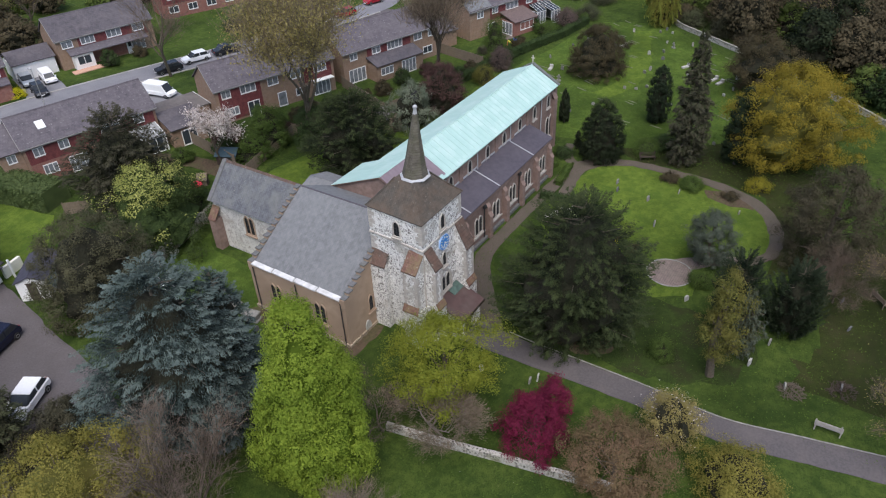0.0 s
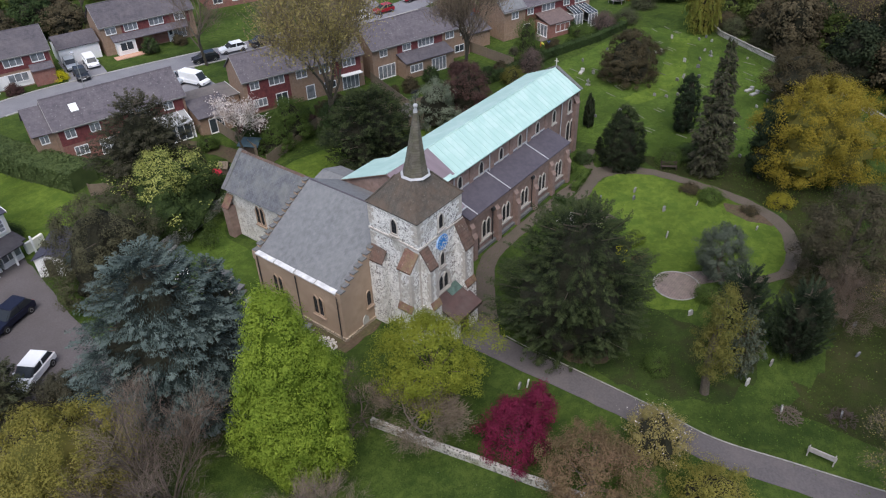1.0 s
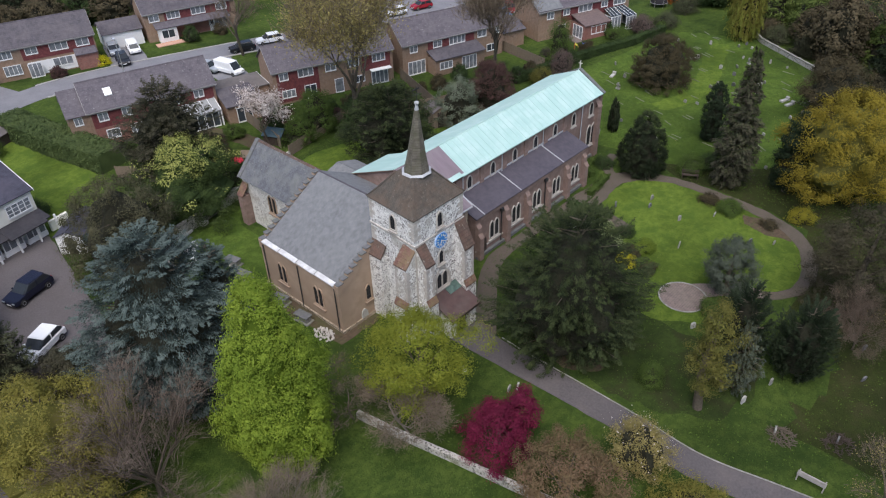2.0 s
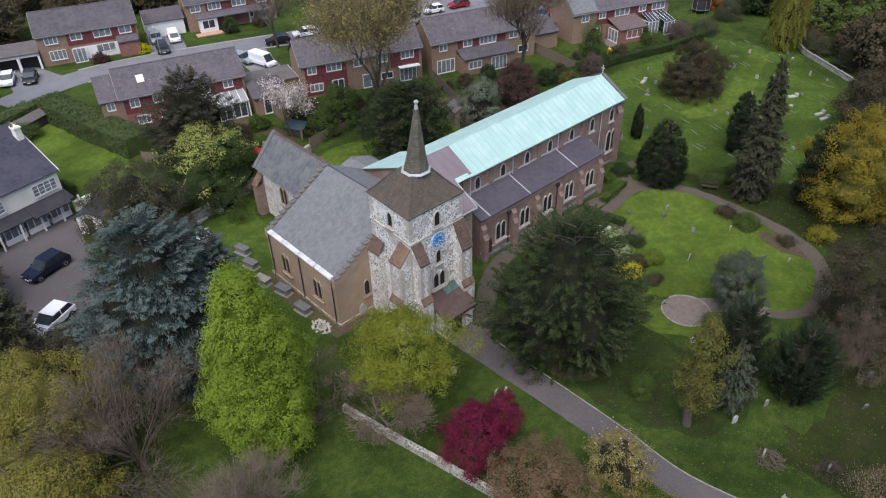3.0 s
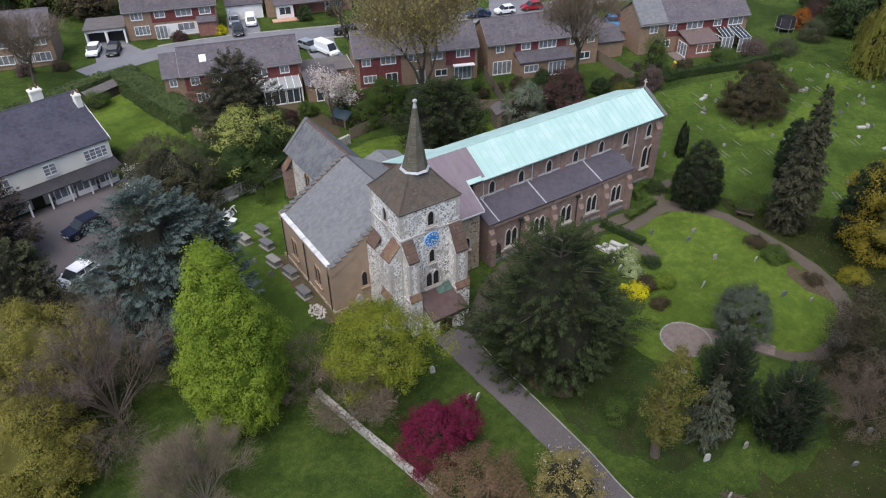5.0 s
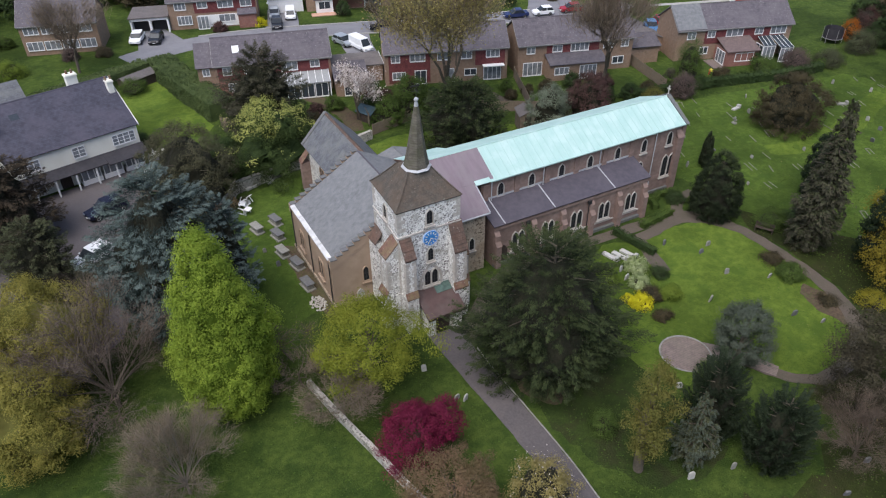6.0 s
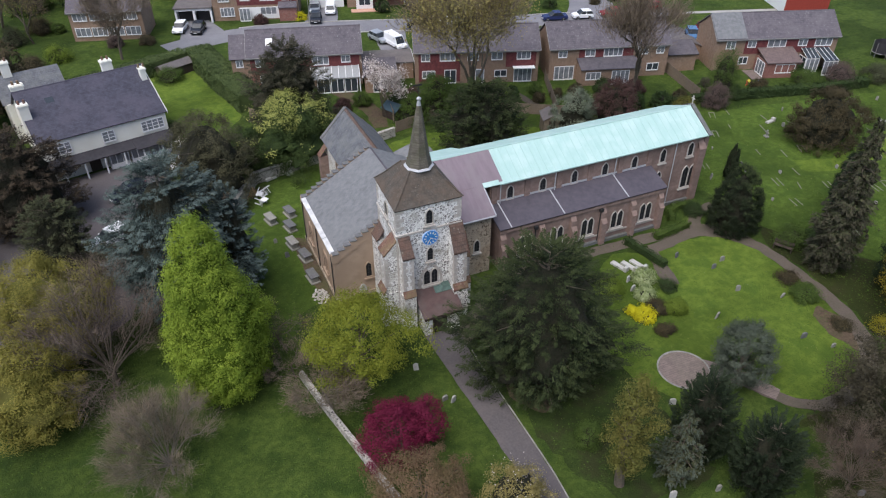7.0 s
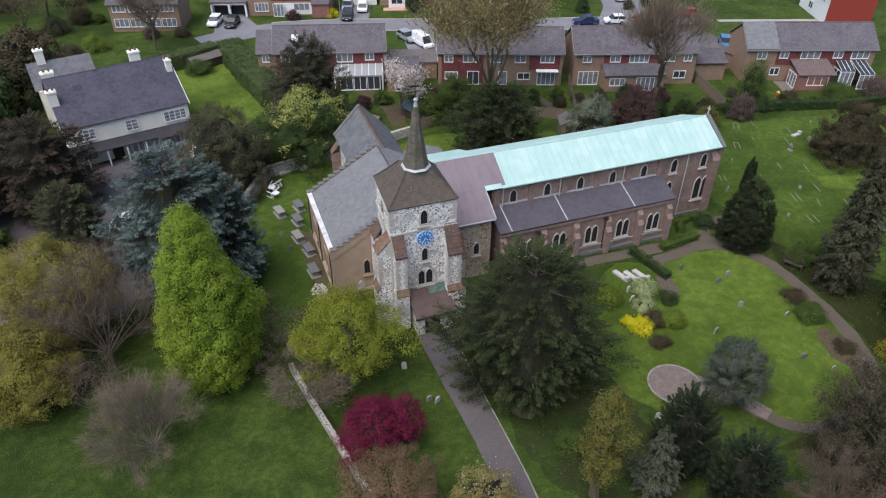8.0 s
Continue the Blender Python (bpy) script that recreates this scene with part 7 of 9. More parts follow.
def white_house():
    t = thing("white_house", pose(-31.6, 35.2, 0, 0, 0, 13.0), "cream rendered old house with slate roof and dark verandah", "house")
    L, D, ev, rd = 15.3, 12.6, 4.9, 8.5
    part("wall", solid([(1.5, 0, -0.2), (1.5, D, -0.2), (1.5, D, ev), (1.5, D / 2, rd - 0.1), (1.5, 0, ev)], (L - 1.5, 0, 0)), CREAM, t)
    part("roof_front", slab((1.25, -0.25, ev - 0.12), (L + 0.2, -0.25, ev - 0.12), (L + 0.2, D / 2, rd), (1.25, D / 2, rd), 0.12), SLATE_HOUSE, t, "blue purple slate roof")
    part("roof_back", slab((1.25, D + 0.25, ev - 0.12), (L + 0.2, D + 0.25, ev - 0.12), (L + 0.2, D / 2, rd), (1.25, D / 2, rd), 0.12), SLATE_HOUSE, t)
    part("ridge_tile", tube(bmesh.new(), [(1.25, D / 2, rd + 0.08), (L + 0.2, D / 2, rd + 0.08)], [0.12, 0.12], 6), SLATE_HOUSE, t)
    part("verge", solid([(L + 0.2, -0.3, ev - 0.2), (L + 0.2, D / 2, rd - 0.12), (L + 0.2, D / 2, rd + 0.1), (L + 0.2, -0.3, ev + 0.05)], (0.06, 0, 0)), WHITE, t)
    part("rear_range_wall", boxes((0.8, 7.6, D, D + 6, -0.2, 4.9)), CREAM, t)
    for ye in (D + 0.3, D + 6.3):
        part("rear_range_roof", slab((0.4, ye, 4.8), (7.9, ye, 4.8), (7.9, D + 3.3, 7.3), (0.4, D + 3.3, 7.3), 0.12), SLATE_MOSS, t)
    for x, y, zb, zt, w in ((L - 0.3, D / 2 - 1.8, 5.6, 8.9, 0.32), (L - 3.4, D / 2 + 1.2, 6.0, 9.6, 0.6), (2.0, D / 2 + 0.4, 6.0, 9.3, 0.65), (1.6, D / 2 - 3.2, 4.5, 8.4, 0.5), (2.2, D + 3.3, 6.0, 9.0, 0.5)):
        c = part("chimney", boxes((x - w, x + w, y - 0.4, y + 0.4, zb, zt), (x - w - 0.08, x + w + 0.08, y - 0.48, y + 0.48, zt - 0.25, zt - 0.1)), CREAM, t, "cream rendered chimney stack")
        for dx in (-0.28, 0.28):
            part("chimney_pot", lathe(bmesh.new(), [(0.14, zt), (0.12, zt + 0.4)], 8, x + dx, y), CLAY, c)
    part("dormer", solid([(3.9, 4.0, 7.05), (5.1, 4.0, 7.05), (5.1, 4.9, 7.57), (3.9, 4.9, 7.57)], (0, 0, 0.22)), WHITE, t, "white framed rooflight")
    part("dormer_pane", solid([(4.05, 4.1, 7.36), (4.95, 4.1, 7.36), (4.95, 4.8, 7.76), (4.05, 4.8, 7.76)], (0, 0, 0.04)), PANE, t)
    for x, w, n in ((13.6, 2.6, 4), (8.6, 1.4, 2), (3.6, 1.9, 3)):
        f = house_window(t, x, 3.05, w, 1.3, n)
        for k in (1, 2):
            part("glazing_bar", boxes((-w / 2 + 0.05, w / 2 - 0.05, -0.06, -0.02, 1.3 * k / 3 - 0.02, 1.3 * k / 3 + 0.02)), WHITE, f)
    # verandah
    part("verandah_roof", solid([(0.6, -1.7, 2.05), (L + 0.1, -1.7, 2.05), (L + 0.1, -0.004, 2.5), (0.6, -0.004, 2.5)], (0, 0, 0.1)), VERANDAH, t, "dark felted verandah roof")
    part("verandah_bay_roof", solid([(10.8, -2.15, 2.0), (14.8, -2.15, 2.0), (14.8, -0.4, 2.52), (10.8, -0.4, 2.52)], (0, 0, 0.11)), VERANDAH, t)
    post = None
    for k in range(8):
        x = 0.8 + k * 2.15
        if post is None:
            post = part("verandah_post", boxes((-0.08, 0.08, -1.64, -1.48, 0.0, 2.06)), WHITE, t)
            post.matrix_basis = pose(x, 0, 0)
        else:
            again(post, pose(x, 0, 0))
    for x in (8.9, 11.3, 13.8):
        part("bay_wall", boxes((x - 1.1, x + 1.1, -1.0, -0.01, -0.1, 0.5)), WHITE, t)
        house_window(t, x, 0.52, 2.1, 1.5, 3, -0.95)
    part("front_door", boxes((5.8, 7.0, -0.07, -0.004, 0, 2.1)), WOOD_DARK, t)
    house_window(t, 3.2, 0.6, 2.0, 1.5, 3)
    part("patio_wall", boxes((L + 0.1, L + 2.2, -1.0, -0.7, -0.1, 1.2)), CREAM, t)


white_house()


# ------------------------------------------------------------ vehicles
def car(m, paint, label, hatch=True, length=4.2, high=1.5, van=False):
    t = thing("van" if van else "car", m, label, "van" if van else "car")
    L, W = length, 1.76
    nose, scr, roof0, roof1 = -L / 2, -L * 0.22, -L * 0.06, (L * 0.36 if hatch else L * 0.22)
    belt = 0.92
    if van:
        scr, roof0, roof1 = -L * 0.36, -L * 0.24, L * 0.47
    body = [(nose, 0.32), (nose, 0.66), (nose + 0.12, 0.78), (scr, belt), (L / 2 - (0.05 if hatch else 0.0), belt + 0.02), (L / 2, 0.6), (L / 2 - 0.03, 0.3)]
    part("body", bevelled(solid([(x, -W / 2, z) for x, z in body], (0, W, 0)), 0.07, 2), paint, t)
    cab = [(scr - 0.05, belt - 0.04), (roof0, high - 0.06), (roof1, high - 0.05), (L / 2 - 0.08 if hatch else roof1 + 0.6, belt - 0.04)]
    part("glasshouse", bevelled(solid([(x, -W / 2 + 0.1, z) for x, z in cab], (0, W - 0.2, 0)), 0.06, 1), paint if van else CAR_GLASS, t)
    part("roof_panel", bevelled(boxes((roof0 - 0.04, roof1 + 0.03, -W / 2 + 0.13, W / 2 - 0.13, high - 0.09, high)), 0.035, 1), paint, t)
    for y in (-W / 2 + 0.085, W / 2 - 0.125):
        part("pillar", boxes((0.12 * L - 0.06, 0.12 * L + 0.04, y, y + 0.04, belt, high - 0.06)), paint, t)
    part("windscreen", solid([(scr - 0.07, -W / 2 + 0.18, belt), (scr - 0.07, W / 2 - 0.18, belt), (roof0 - 0.02, W / 2 - 0.24, high - 0.1), (roof0 - 0.02, -W / 2 + 0.24, high - 0.1)], (-0.02, 0, 0.02)), CAR_GLASS, t)
    wheel = None
    for x in (nose + 0.78, L / 2 - 0.78):
        for y, r in ((-W / 2 + 0.02, 0), (W / 2 - 0.02, 180)):
            mm = pose(x, y, 0.32, 90, 0, r)
            if wheel is None:
                wheel = part("wheel", lathe(bmesh.new(), [(0.18, -0.1), (0.3, -0.1), (0.32, -0.06), (0.32, 0.06), (0.3, 0.1), (0.2, 0.1)], 16), TYRE, t)
                rim = part("rim", lathe(bmesh.new(), [(0.2, 0.06), (0.19, 0.105), (0.05, 0.09)], 12), ALLOY, wheel)
                wheel.matrix_basis = mm
            else:
                again(rim, Matrix(), again(wheel, mm))
    for y in (-W / 2 + 0.12, W / 2 - 0.44):
        part("headlight", boxes((nose - 0.012, nose + 0.1, y, y + 0.32, 0.56, 0.7)), ALLOY, t)
        part("tail_light", boxes((L / 2 - 0.1, L / 2 + 0.012, y, y + 0.3, 0.66, 0.84)), plain("tail_red", (0.35, 0.02, 0.02), 0.3) if y < 0 else bpy.data.materials["tail_red"], t)
    part("number_plate", boxes((nose - 0.02, nose + 0.02, -0.26, 0.26, 0.38, 0.5)), WHITE, t)
    for y in (-W / 2 - 0.1, W / 2 - 0.04):
        part("mirror", boxes((scr + 0.15, scr + 0.3, y, y + 0.14, belt, belt + 0.13)), paint, t)
    return t


P_WHITE = plain("car_white", (0.78, 0.79, 0.8), 0.25, var=0.03)
P_SILVER = plain("car_silver", (0.4, 0.43, 0.46), 0.3, 0.4, var=0.04)
P_BLACK = plain("car_black", (0.02, 0.021, 0.025), 0.2, var=0.04)
P_INK = plain("car_dark_navy", (0.012, 0.014, 0.03), 0.25, var=0.04)
P_NAVY = plain("car_navy", (0.025, 0.035, 0.1), 0.25, var=0.04)
P_RED = plain("car_red", (0.3, 0.02, 0.03), 0.25, var=0.04)
P_BLUE = plain("car_blue", (0.07, 0.16, 0.3), 0.3, var=0.04)
for x, y, r, pt, lab, kw in (
    (32.1, 66.0, -20, P_WHITE, "white estate car parked on the road", {"length": 4.4}),
    (37.0, 64.2, 160, P_BLACK, "black saloon parked on the road", {"hatch": False, "length": 4.5}),
    (26.9, 66.3, -22, P_BLACK, "black hatchback parked behind the roadside tree", {}),
    (-10.4, 81.2, 68, P_WHITE, "white hatchback on a garage forecourt", {}),
    (-7.7, 79.7, 68, P_BLACK, "dark hatchback on a garage forecourt", {}),
    (11.9, 77.0, 72, P_BLACK, "black car on a drive", {}),
    (13.2, 82.3, 72, P_SILVER, "silver car on a drive", {}),
    (15.6, 80.6, 72, P_WHITE, "white car under a cover on a drive", {"van": True, "length": 4.3, "high": 1.55}),
    (18.6, 63.2, 105, P_SILVER, "grey blue car beside a garage", {}),
    (20.2, 60.0, 100, P_WHITE, "white van beside a garage", {"van": True, "length": 4.8, "high": 1.95}),
    (50.2, 60.6, -16, P_NAVY, "navy saloon at the kerb", {"hatch": False, "length": 4.4}),
    (55.2, 59.4, -16, P_WHITE, "small white hatchback at the kerb", {"length": 3.7}),
    (60.6, 58.4, -16, P_RED, "dark red hatchback at the kerb", {"length": 4.0}),
    (69.2, 58.6, -14, P_RED, "red car on the verge", {"length": 4.1}),
    (66.4, 43.8, 60, P_BLUE, "blue car on a drive", {}),
    (69.3, 44.6, 60, P_RED, "red car on a drive", {}),
    (63.2, 71.0, 66, P_SILVER, "silver car on the side road", {}),
    (65.4, 79.0, 72, P_NAVY, "dark car on the side road", {}),
    (-22.3, 28.9, 20, P_INK, "dark navy estate car on the gravel drive", {"length": 4.3, "high": 1.6}),
    (-24.6, 20.6, 30, P_WHITE, "white car half hidden by the cedar", {}),
):
    car(pose(x, y, 0.03, 0, 0, r), pt, lab, **kw)


# ------------------------------------------------------------ hedges, walls and fences
def hedge(name, line, width, height, material, label, n=55, leaf=0.24, group=""):
    """A clipped hedge along a line: a dense core under a coat of leaves."""
    t = thing(name, Matrix(), label, "hedge", group)
    rng = np.random.default_rng(int(abs(line[0][0] * 13 + line[0][1] * 7)) + 5)
    core = bmesh.new()
    cs, ns = [], []
    for (xa, ya), (xb, yb) in zip(line, line[1:]):
        a, b = np.array((xa, ya)), np.array((xb, yb))
        ln = np.linalg.norm(b - a)
        d = (b - a) / ln
        s = np.array((-d[1], d[0]))
        w = width / 2 - 0.14
        q = [(*(a + s * w), 0.0), (*(b + s * w), 0.0), (*(b - s * w), 0.0), (*(a - s * w), 0.0)]
        prism(core, q, (0, 0, height - 0.15))
        m = int(n * ln * (2 * height + width))
        u = rng.uniform(-0.1, ln + 0.1, m)
        side = rng.uniform(0, 2 * height + width, m)
        off = np.where(side < height, -width / 2, np.where(side > height + width, width / 2, side - height - width / 2))
        z = np.where(side < height, side, np.where(side > height + width, side - height - width, height))
        bump = np.array([noise.noise(Vector((uu * 0.7 + xa, zz * 0.9, oo))) for uu, zz, oo in zip(u, z, off)])
        nx = np.where(side < height, -1.0, np.where(side > height + width, 1.0, 0.0))
        nz = np.where(nx == 0, 1.0, 0.25)
        p = a[None] + u[:, None] * d[None] + (off + nx * bump * 0.22)[:, None] * s[None]
        cs.append(np.column_stack([p, np.maximum(0.04, z + (nz > 0.5) * bump * 0.22)]) + rng.normal(0, 0.05, (m, 3)))
        ns.append(np.column_stack([nx[:, None] * s[None], nz]) + rng.normal(0, 0.55, (m, 3)))
    part("hedge_core", core, material, t)
    leaf_object("hedge_leaf", np.vstack(cs), np.vstack(ns), leaf, 1.0, material, t)
    return t


hedge("boundary_hedge", [(-9.6, 66.2), (-7.8, 55), (-5.6, 45.5)], 3.7, 2.5, L_HEDGE, "tall broad dark green clipped boundary hedge")
hedge("boundary_hedge", [(-36, 57.5), (-26, 60), (-11.6, 65.5)], 2.4, 2.3, L_HEDGE, "clipped dark green hedge behind the white house")
hedge("low_hedge", [(21.7, -0.1), (22.7, -4.8)], 0.7, 0.8, L_DKGREEN, "low clipped hedge by the aisle", leaf=0.14, n=140)
hedge("low_hedge", [(24.8, -0.7), (29.2, -0.2)], 0.8, 0.7, L_GREEN, "low clipped hedge beside the path", leaf=0.14, n=140)
hedge("round_hedge", [(28.4, 1.2), (29.0, 2.4), (30.4, 3.0), (32.6, 2.6)], 0.8, 0.7, L_GREEN, "curved low hedge at the church corner", leaf=0.14, n=140)
hedge("garden_hedge", [(44, 24.0), (52, 23.0), (60, 21.2), (68, 19.0), (76, 18.0)], 1.3, 1.2, L_DKGREEN, "uneven dark garden hedge behind the graves", n=40)
hedge("garden_hedge", [(34.5, 26.6), (41.0, 24.6)], 1.2, 1.8, L_DKGREEN, "dark hedge behind the church")
hedge("road_hedge", [(-64, 62), (-40, 69.5)], 1.6, 1.6, L_GREEN, "hedge along the road verge")


def stone_wall(name, line, thick, height, material, label, coping=None):
    """A rough wall along a line with an uneven top and coping stones."""
    t = thing(name, Matrix(), label, "wall", kind="structure")
    rng = random.Random(int(abs(line[0][0] * 7 + line[0][1] * 3)))
    for (xa, ya), (xb, yb) in zip(line, line[1:]):
        a, b = Vector((xa, ya, 0)), Vector((xb, yb, 0))
        ln = (b - a).length
        d = (b - a) / ln
        s = Vector((-d.y, d.x, 0)) * thick / 2
        n = max(1, round(ln / 1.2))
        bm = bmesh.new()
        lo, hi = [], []
        for k in range(n + 1):
            p = a + d * ln * k / n
            h = height * (1 + 0.12 * noise.noise(p * 0.5))
            lo.append((bm.verts.new(p + s + Vector((0, 0, -0.2))), bm.verts.new(p - s + Vector((0, 0, -0.2)))))
            hi.append((bm.verts.new(p + s * 0.85 + Vector((0, 0, h))), bm.verts.new(p - s * 0.85 + Vector((0, 0, h)))))
        for k in range(n):
            bm.faces.new((lo[k][0], lo[k + 1][0], hi[k + 1][0], hi[k][0]))
            bm.faces.new((lo[k + 1][1], lo[k][1], hi[k][1], hi[k + 1][1]))
            bm.faces.new((hi[k][0], hi[k + 1][0], hi[k + 1][1], hi[k][1]))
        bm.faces.new((lo[0][0], hi[0][0], hi[0][1], lo[0][1]))
        bm.faces.new((lo[-1][0], lo[-1][1], hi[-1][1], hi[-1][0]))
        part("wall_face", bm, material, t)
        if coping:
            u = 0.0
            yaw = math.degrees(math.atan2(d.y, d.x))
            while u < ln - 0.3:
                w = rng.uniform(0.35, 0.6)
                p = a + d * (u + w / 2)
                h = height * (1 + 0.12 * noise.noise(p * 0.5))
                c = part("coping_stone", bevelled(boxes((-w / 2 + 0.01, w / 2 - 0.01, -thick / 2 - 0.03, thick / 2 + 0.03, -0.06, rng.uniform(0.06, 0.13))), 0.03), coping, t)
                c.matrix_basis = pose(p.x, p.y, h, rng.uniform(-3, 3), rng.uniform(-3, 3), yaw + rng.uniform(-3, 3))
                u += w
    return t


stone_wall("flint_wall", [(-8.7, -20.4), (-9.6, -16.9), (-10.5, -12.6), (-11.5, -8.2), (-12.2, -4.6)], 0.42, 0.6, FLINT_WALL, "low mottled flint wall beside the path")
stone_wall("churchyard_wall", [(-14.6, 15.5), (-12.9, 20.4), (-9.4, 26.2), (-4.6, 27.4), (0.0, 28.4)], 0.5, 1.3, FLINT_WALL, "grey flint churchyard wall with lichened top", STONE)
stone_wall("churchyard_wall", [(0.0, 28.4), (4.0, 29.6), (9.0, 30.8)], 0.5, 1.2, FLINT_WALL, "grey flint churchyard wall by the gardens")
stone_wall("graveyard_wall", [(86, 8), (80.8, 3.6), (74.1, -6.8), (67.5, -16.1), (57, -29), (48, -40)], 0.26, 0.7, FLINT_WALL, "long grey stone graveyard boundary wall", STONE)


def fence(line, h, label):
    t = thing("fence", Matrix(), label, "fence")
    for (xa, ya), (xb, yb) in zip(line, line[1:]):
        a, b = Vector((xa, ya, 0)), Vector((xb, yb, 0))
        d = b - a
        n = max(1, round(d.length / 1.8))
        yaw = math.degrees(math.atan2(d.y, d.x))
        w = d.length / n
        pst = pnl = None
        for k in range(n + 1):
            p = a + d * k / n
            if pst is None:
                pst = part("post", boxes((-0.05, 0.05, -0.05, 0.05, -0.2, h + 0.08)), WOOD, t)
                pst.matrix_basis = pose(p.x, p.y, 0, 0, 0, yaw)
            else:
                again(pst, pose(p.x, p.y, 0, 0, 0, yaw))
            if k < n:
                m = pose(p.x, p.y, 0, 0, 0, yaw)
                if pnl is None:
                    back = [(0.06 + (w - 0.12) * j / 12, -0.012, 0.04) for j in (0, 12)]
                    front = []
                    for j in range(12):
                        xa, xb = 0.06 + (w - 0.12) * j / 12, 0.06 + (w - 0.12) * (j + 1) / 12
                        front += [(xa, 0.012 + 0.014 * (j % 2), 0.04), (xb, 0.012 + 0.014 * (j % 2), 0.04)]
                    bm = solid(back + front[::-1], (0, 0, h - 0.04))
                    pnl = part("panel", bm, WOOD, t)
                    pnl.matrix_basis = m
                else:
                    again(pnl, m)
    return t


fence([(12.5, 47.0), (10.2, 34.2)], 1.7, "weathered timber garden fence")
fence([(35.0, 38.2), (30.6, 27.4)], 1.6, "weathered timber fence between gardens")
fence([(9.5, 31.5), (20, 34.0), (30.6, 27.4), (36, 25.2)], 1.5, "grey timber fence behind the church lawn")
fence([(53.0, 33.5), (51.0, 24.0)], 1.6, "timber fence between gardens")
fence([(-6.5, 43.0), (2.6, 32.6)], 1.5, "brown timber fence by the lane")


def shed(x, y, r, w, d, h, roof, wall, label, category="shed"):
    t = thing("shed", pose(x, y, 0, 0, 0, r), label, category)
    part("wall", solid([(-w / 2, -d / 2, -0.1), (w / 2, -d / 2, -0.1), (w / 2, -d / 2, h), (0, -d / 2, h + 0.5), (-w / 2, -d / 2, h)], (0, d, 0)), wall, t)
    for s in (-1, 1):
        part("roof", slab((s * (w / 2 + 0.15), -d / 2 - 0.15, h - 0.1), (0, -d / 2 - 0.15, h + 0.52), (0, d / 2 + 0.15, h + 0.52), (s * (w / 2 + 0.15), d / 2 + 0.15, h - 0.1), 0.06), roof, t)
    part("door", boxes((-0.4, 0.4, -d / 2 - 0.03, -d / 2 - 0.004, 0, h - 0.15)), WOOD_DARK, t)
    return t


shed(27.3, 24.0, -20, 2.0, 2.6, 2.2, FELT, WOOD, "grey felt roofed garden shed")
shed(11.0, 36.0, 25, 2.2, 2.4, 1.3, BLUE_TARP, WOOD_DARK, "low dark shed under a grey blue tarpaulin")
shed(-13.2, 62.6, 117, 2.0, 5.6, 1.4, FELT, WOOD_DARK, "long low dark garden shed beside the hedge")
shed(60.4, 38.0, -18, 3.0, 4.0, 2.1, FELT, BRICK_BUFF, "small flat garden outbuilding")
shed(5.6, 34.6, 35, 1.0, 0.9, 0.9, WOOD, WOOD, "small pale timber hutch with pitched roof", "hutch")
shed(-15.0, 33.6, -48, 2.6, 4.6, 2.1, SLATE_HOUSE, WHITE, "small white outhouse with dark roof", "outhouse")


# ------------------------------------------------------------ tombs and headstones
def table_tomb(x, y, r, material, label, w=0.72, l=1.45, h=0.62):
    t = thing("table_tomb", pose(x, y, 0, 0, 0, r), label, "tomb", "tombs beside the church")
    part("tomb_base", boxes((-w / 2 - 0.1, w / 2 + 0.1, -l / 2 - 0.1, l / 2 + 0.1, -0.1, 0.12)), STONE, t)
    part("tomb_chest", bevelled(boxes((-w / 2 + 0.06, w / 2 - 0.06, -l / 2 + 0.06, l / 2 - 0.06, 0.1, h)), 0.02), STONE, t)
    part("ledger", bevelled(boxes((-w / 2 - 0.05, w / 2 + 0.05, -l / 2 - 0.05, l / 2 + 0.05, h, h + 0.14)), 0.03), material, t)


for x, y, r, mt, lab in ((-9.5, 17.9, 14, STONE, "pale stone table tomb on the lawn"), (-7.4, 18.4, 14, STONE_DARK, "dark slate topped table tomb"), (-8.0, 15.8, 14, STONE_DARK, "dark slab table tomb"),
                         (-8.5, 12.8, 12, STONE, "pale stone table tomb near the wall"), (-7.9, 10.3, 12, STONE_DARK, "weathered grey table tomb by the plinth"), (-8.1, 6.9, 8, STONE_DARK, "low dark table tomb by the wall")):
    table_tomb(x, y, r, mt, lab)


def headstone(x, y, r, material, label, h=0.9, w=0.6, lean=0.0, top="round", kerbed=False):
    t = thing("headstone", pose(x, y, 0, lean, lean * 0.5, r), label, "headstone", "churchyard headstones")
    if top == "cross":
        part("stone", boxes((-0.09, 0.09, -0.07, 0.07, 0.1, h + 0.3), (-0.32, 0.32, -0.07, 0.07, h - 0.15, h + 0.03), (-0.3, 0.3, -0.2, 0.2, -0.1, 0.2)), material, t)
    else:
        n = 6
        pts = [(-w / 2, -0.06, -0.15), (w / 2, -0.06, -0.15), (w / 2, -0.06, h * 0.75)]
        pts += [(w / 2 * math.cos(a), -0.06, h * 0.75 + h * 0.25 * math.sin(a)) for a in (math.pi * k / n for k in range(1, n))]
        pts.append((-w / 2, -0.06, h * 0.75))
        part("stone", solid(pts, (0, 0.12, 0)), material, t)
    if kerbed:
        part("grave_kerb", boxes((-0.5, -0.4, -2.0, -0.1, -0.1, 0.16), (0.4, 0.5, -2.0, -0.1, -0.1, 0.16), (-0.4, 0.4, -2.0, -1.9, -0.1, 0.16)), material, t)
    return t


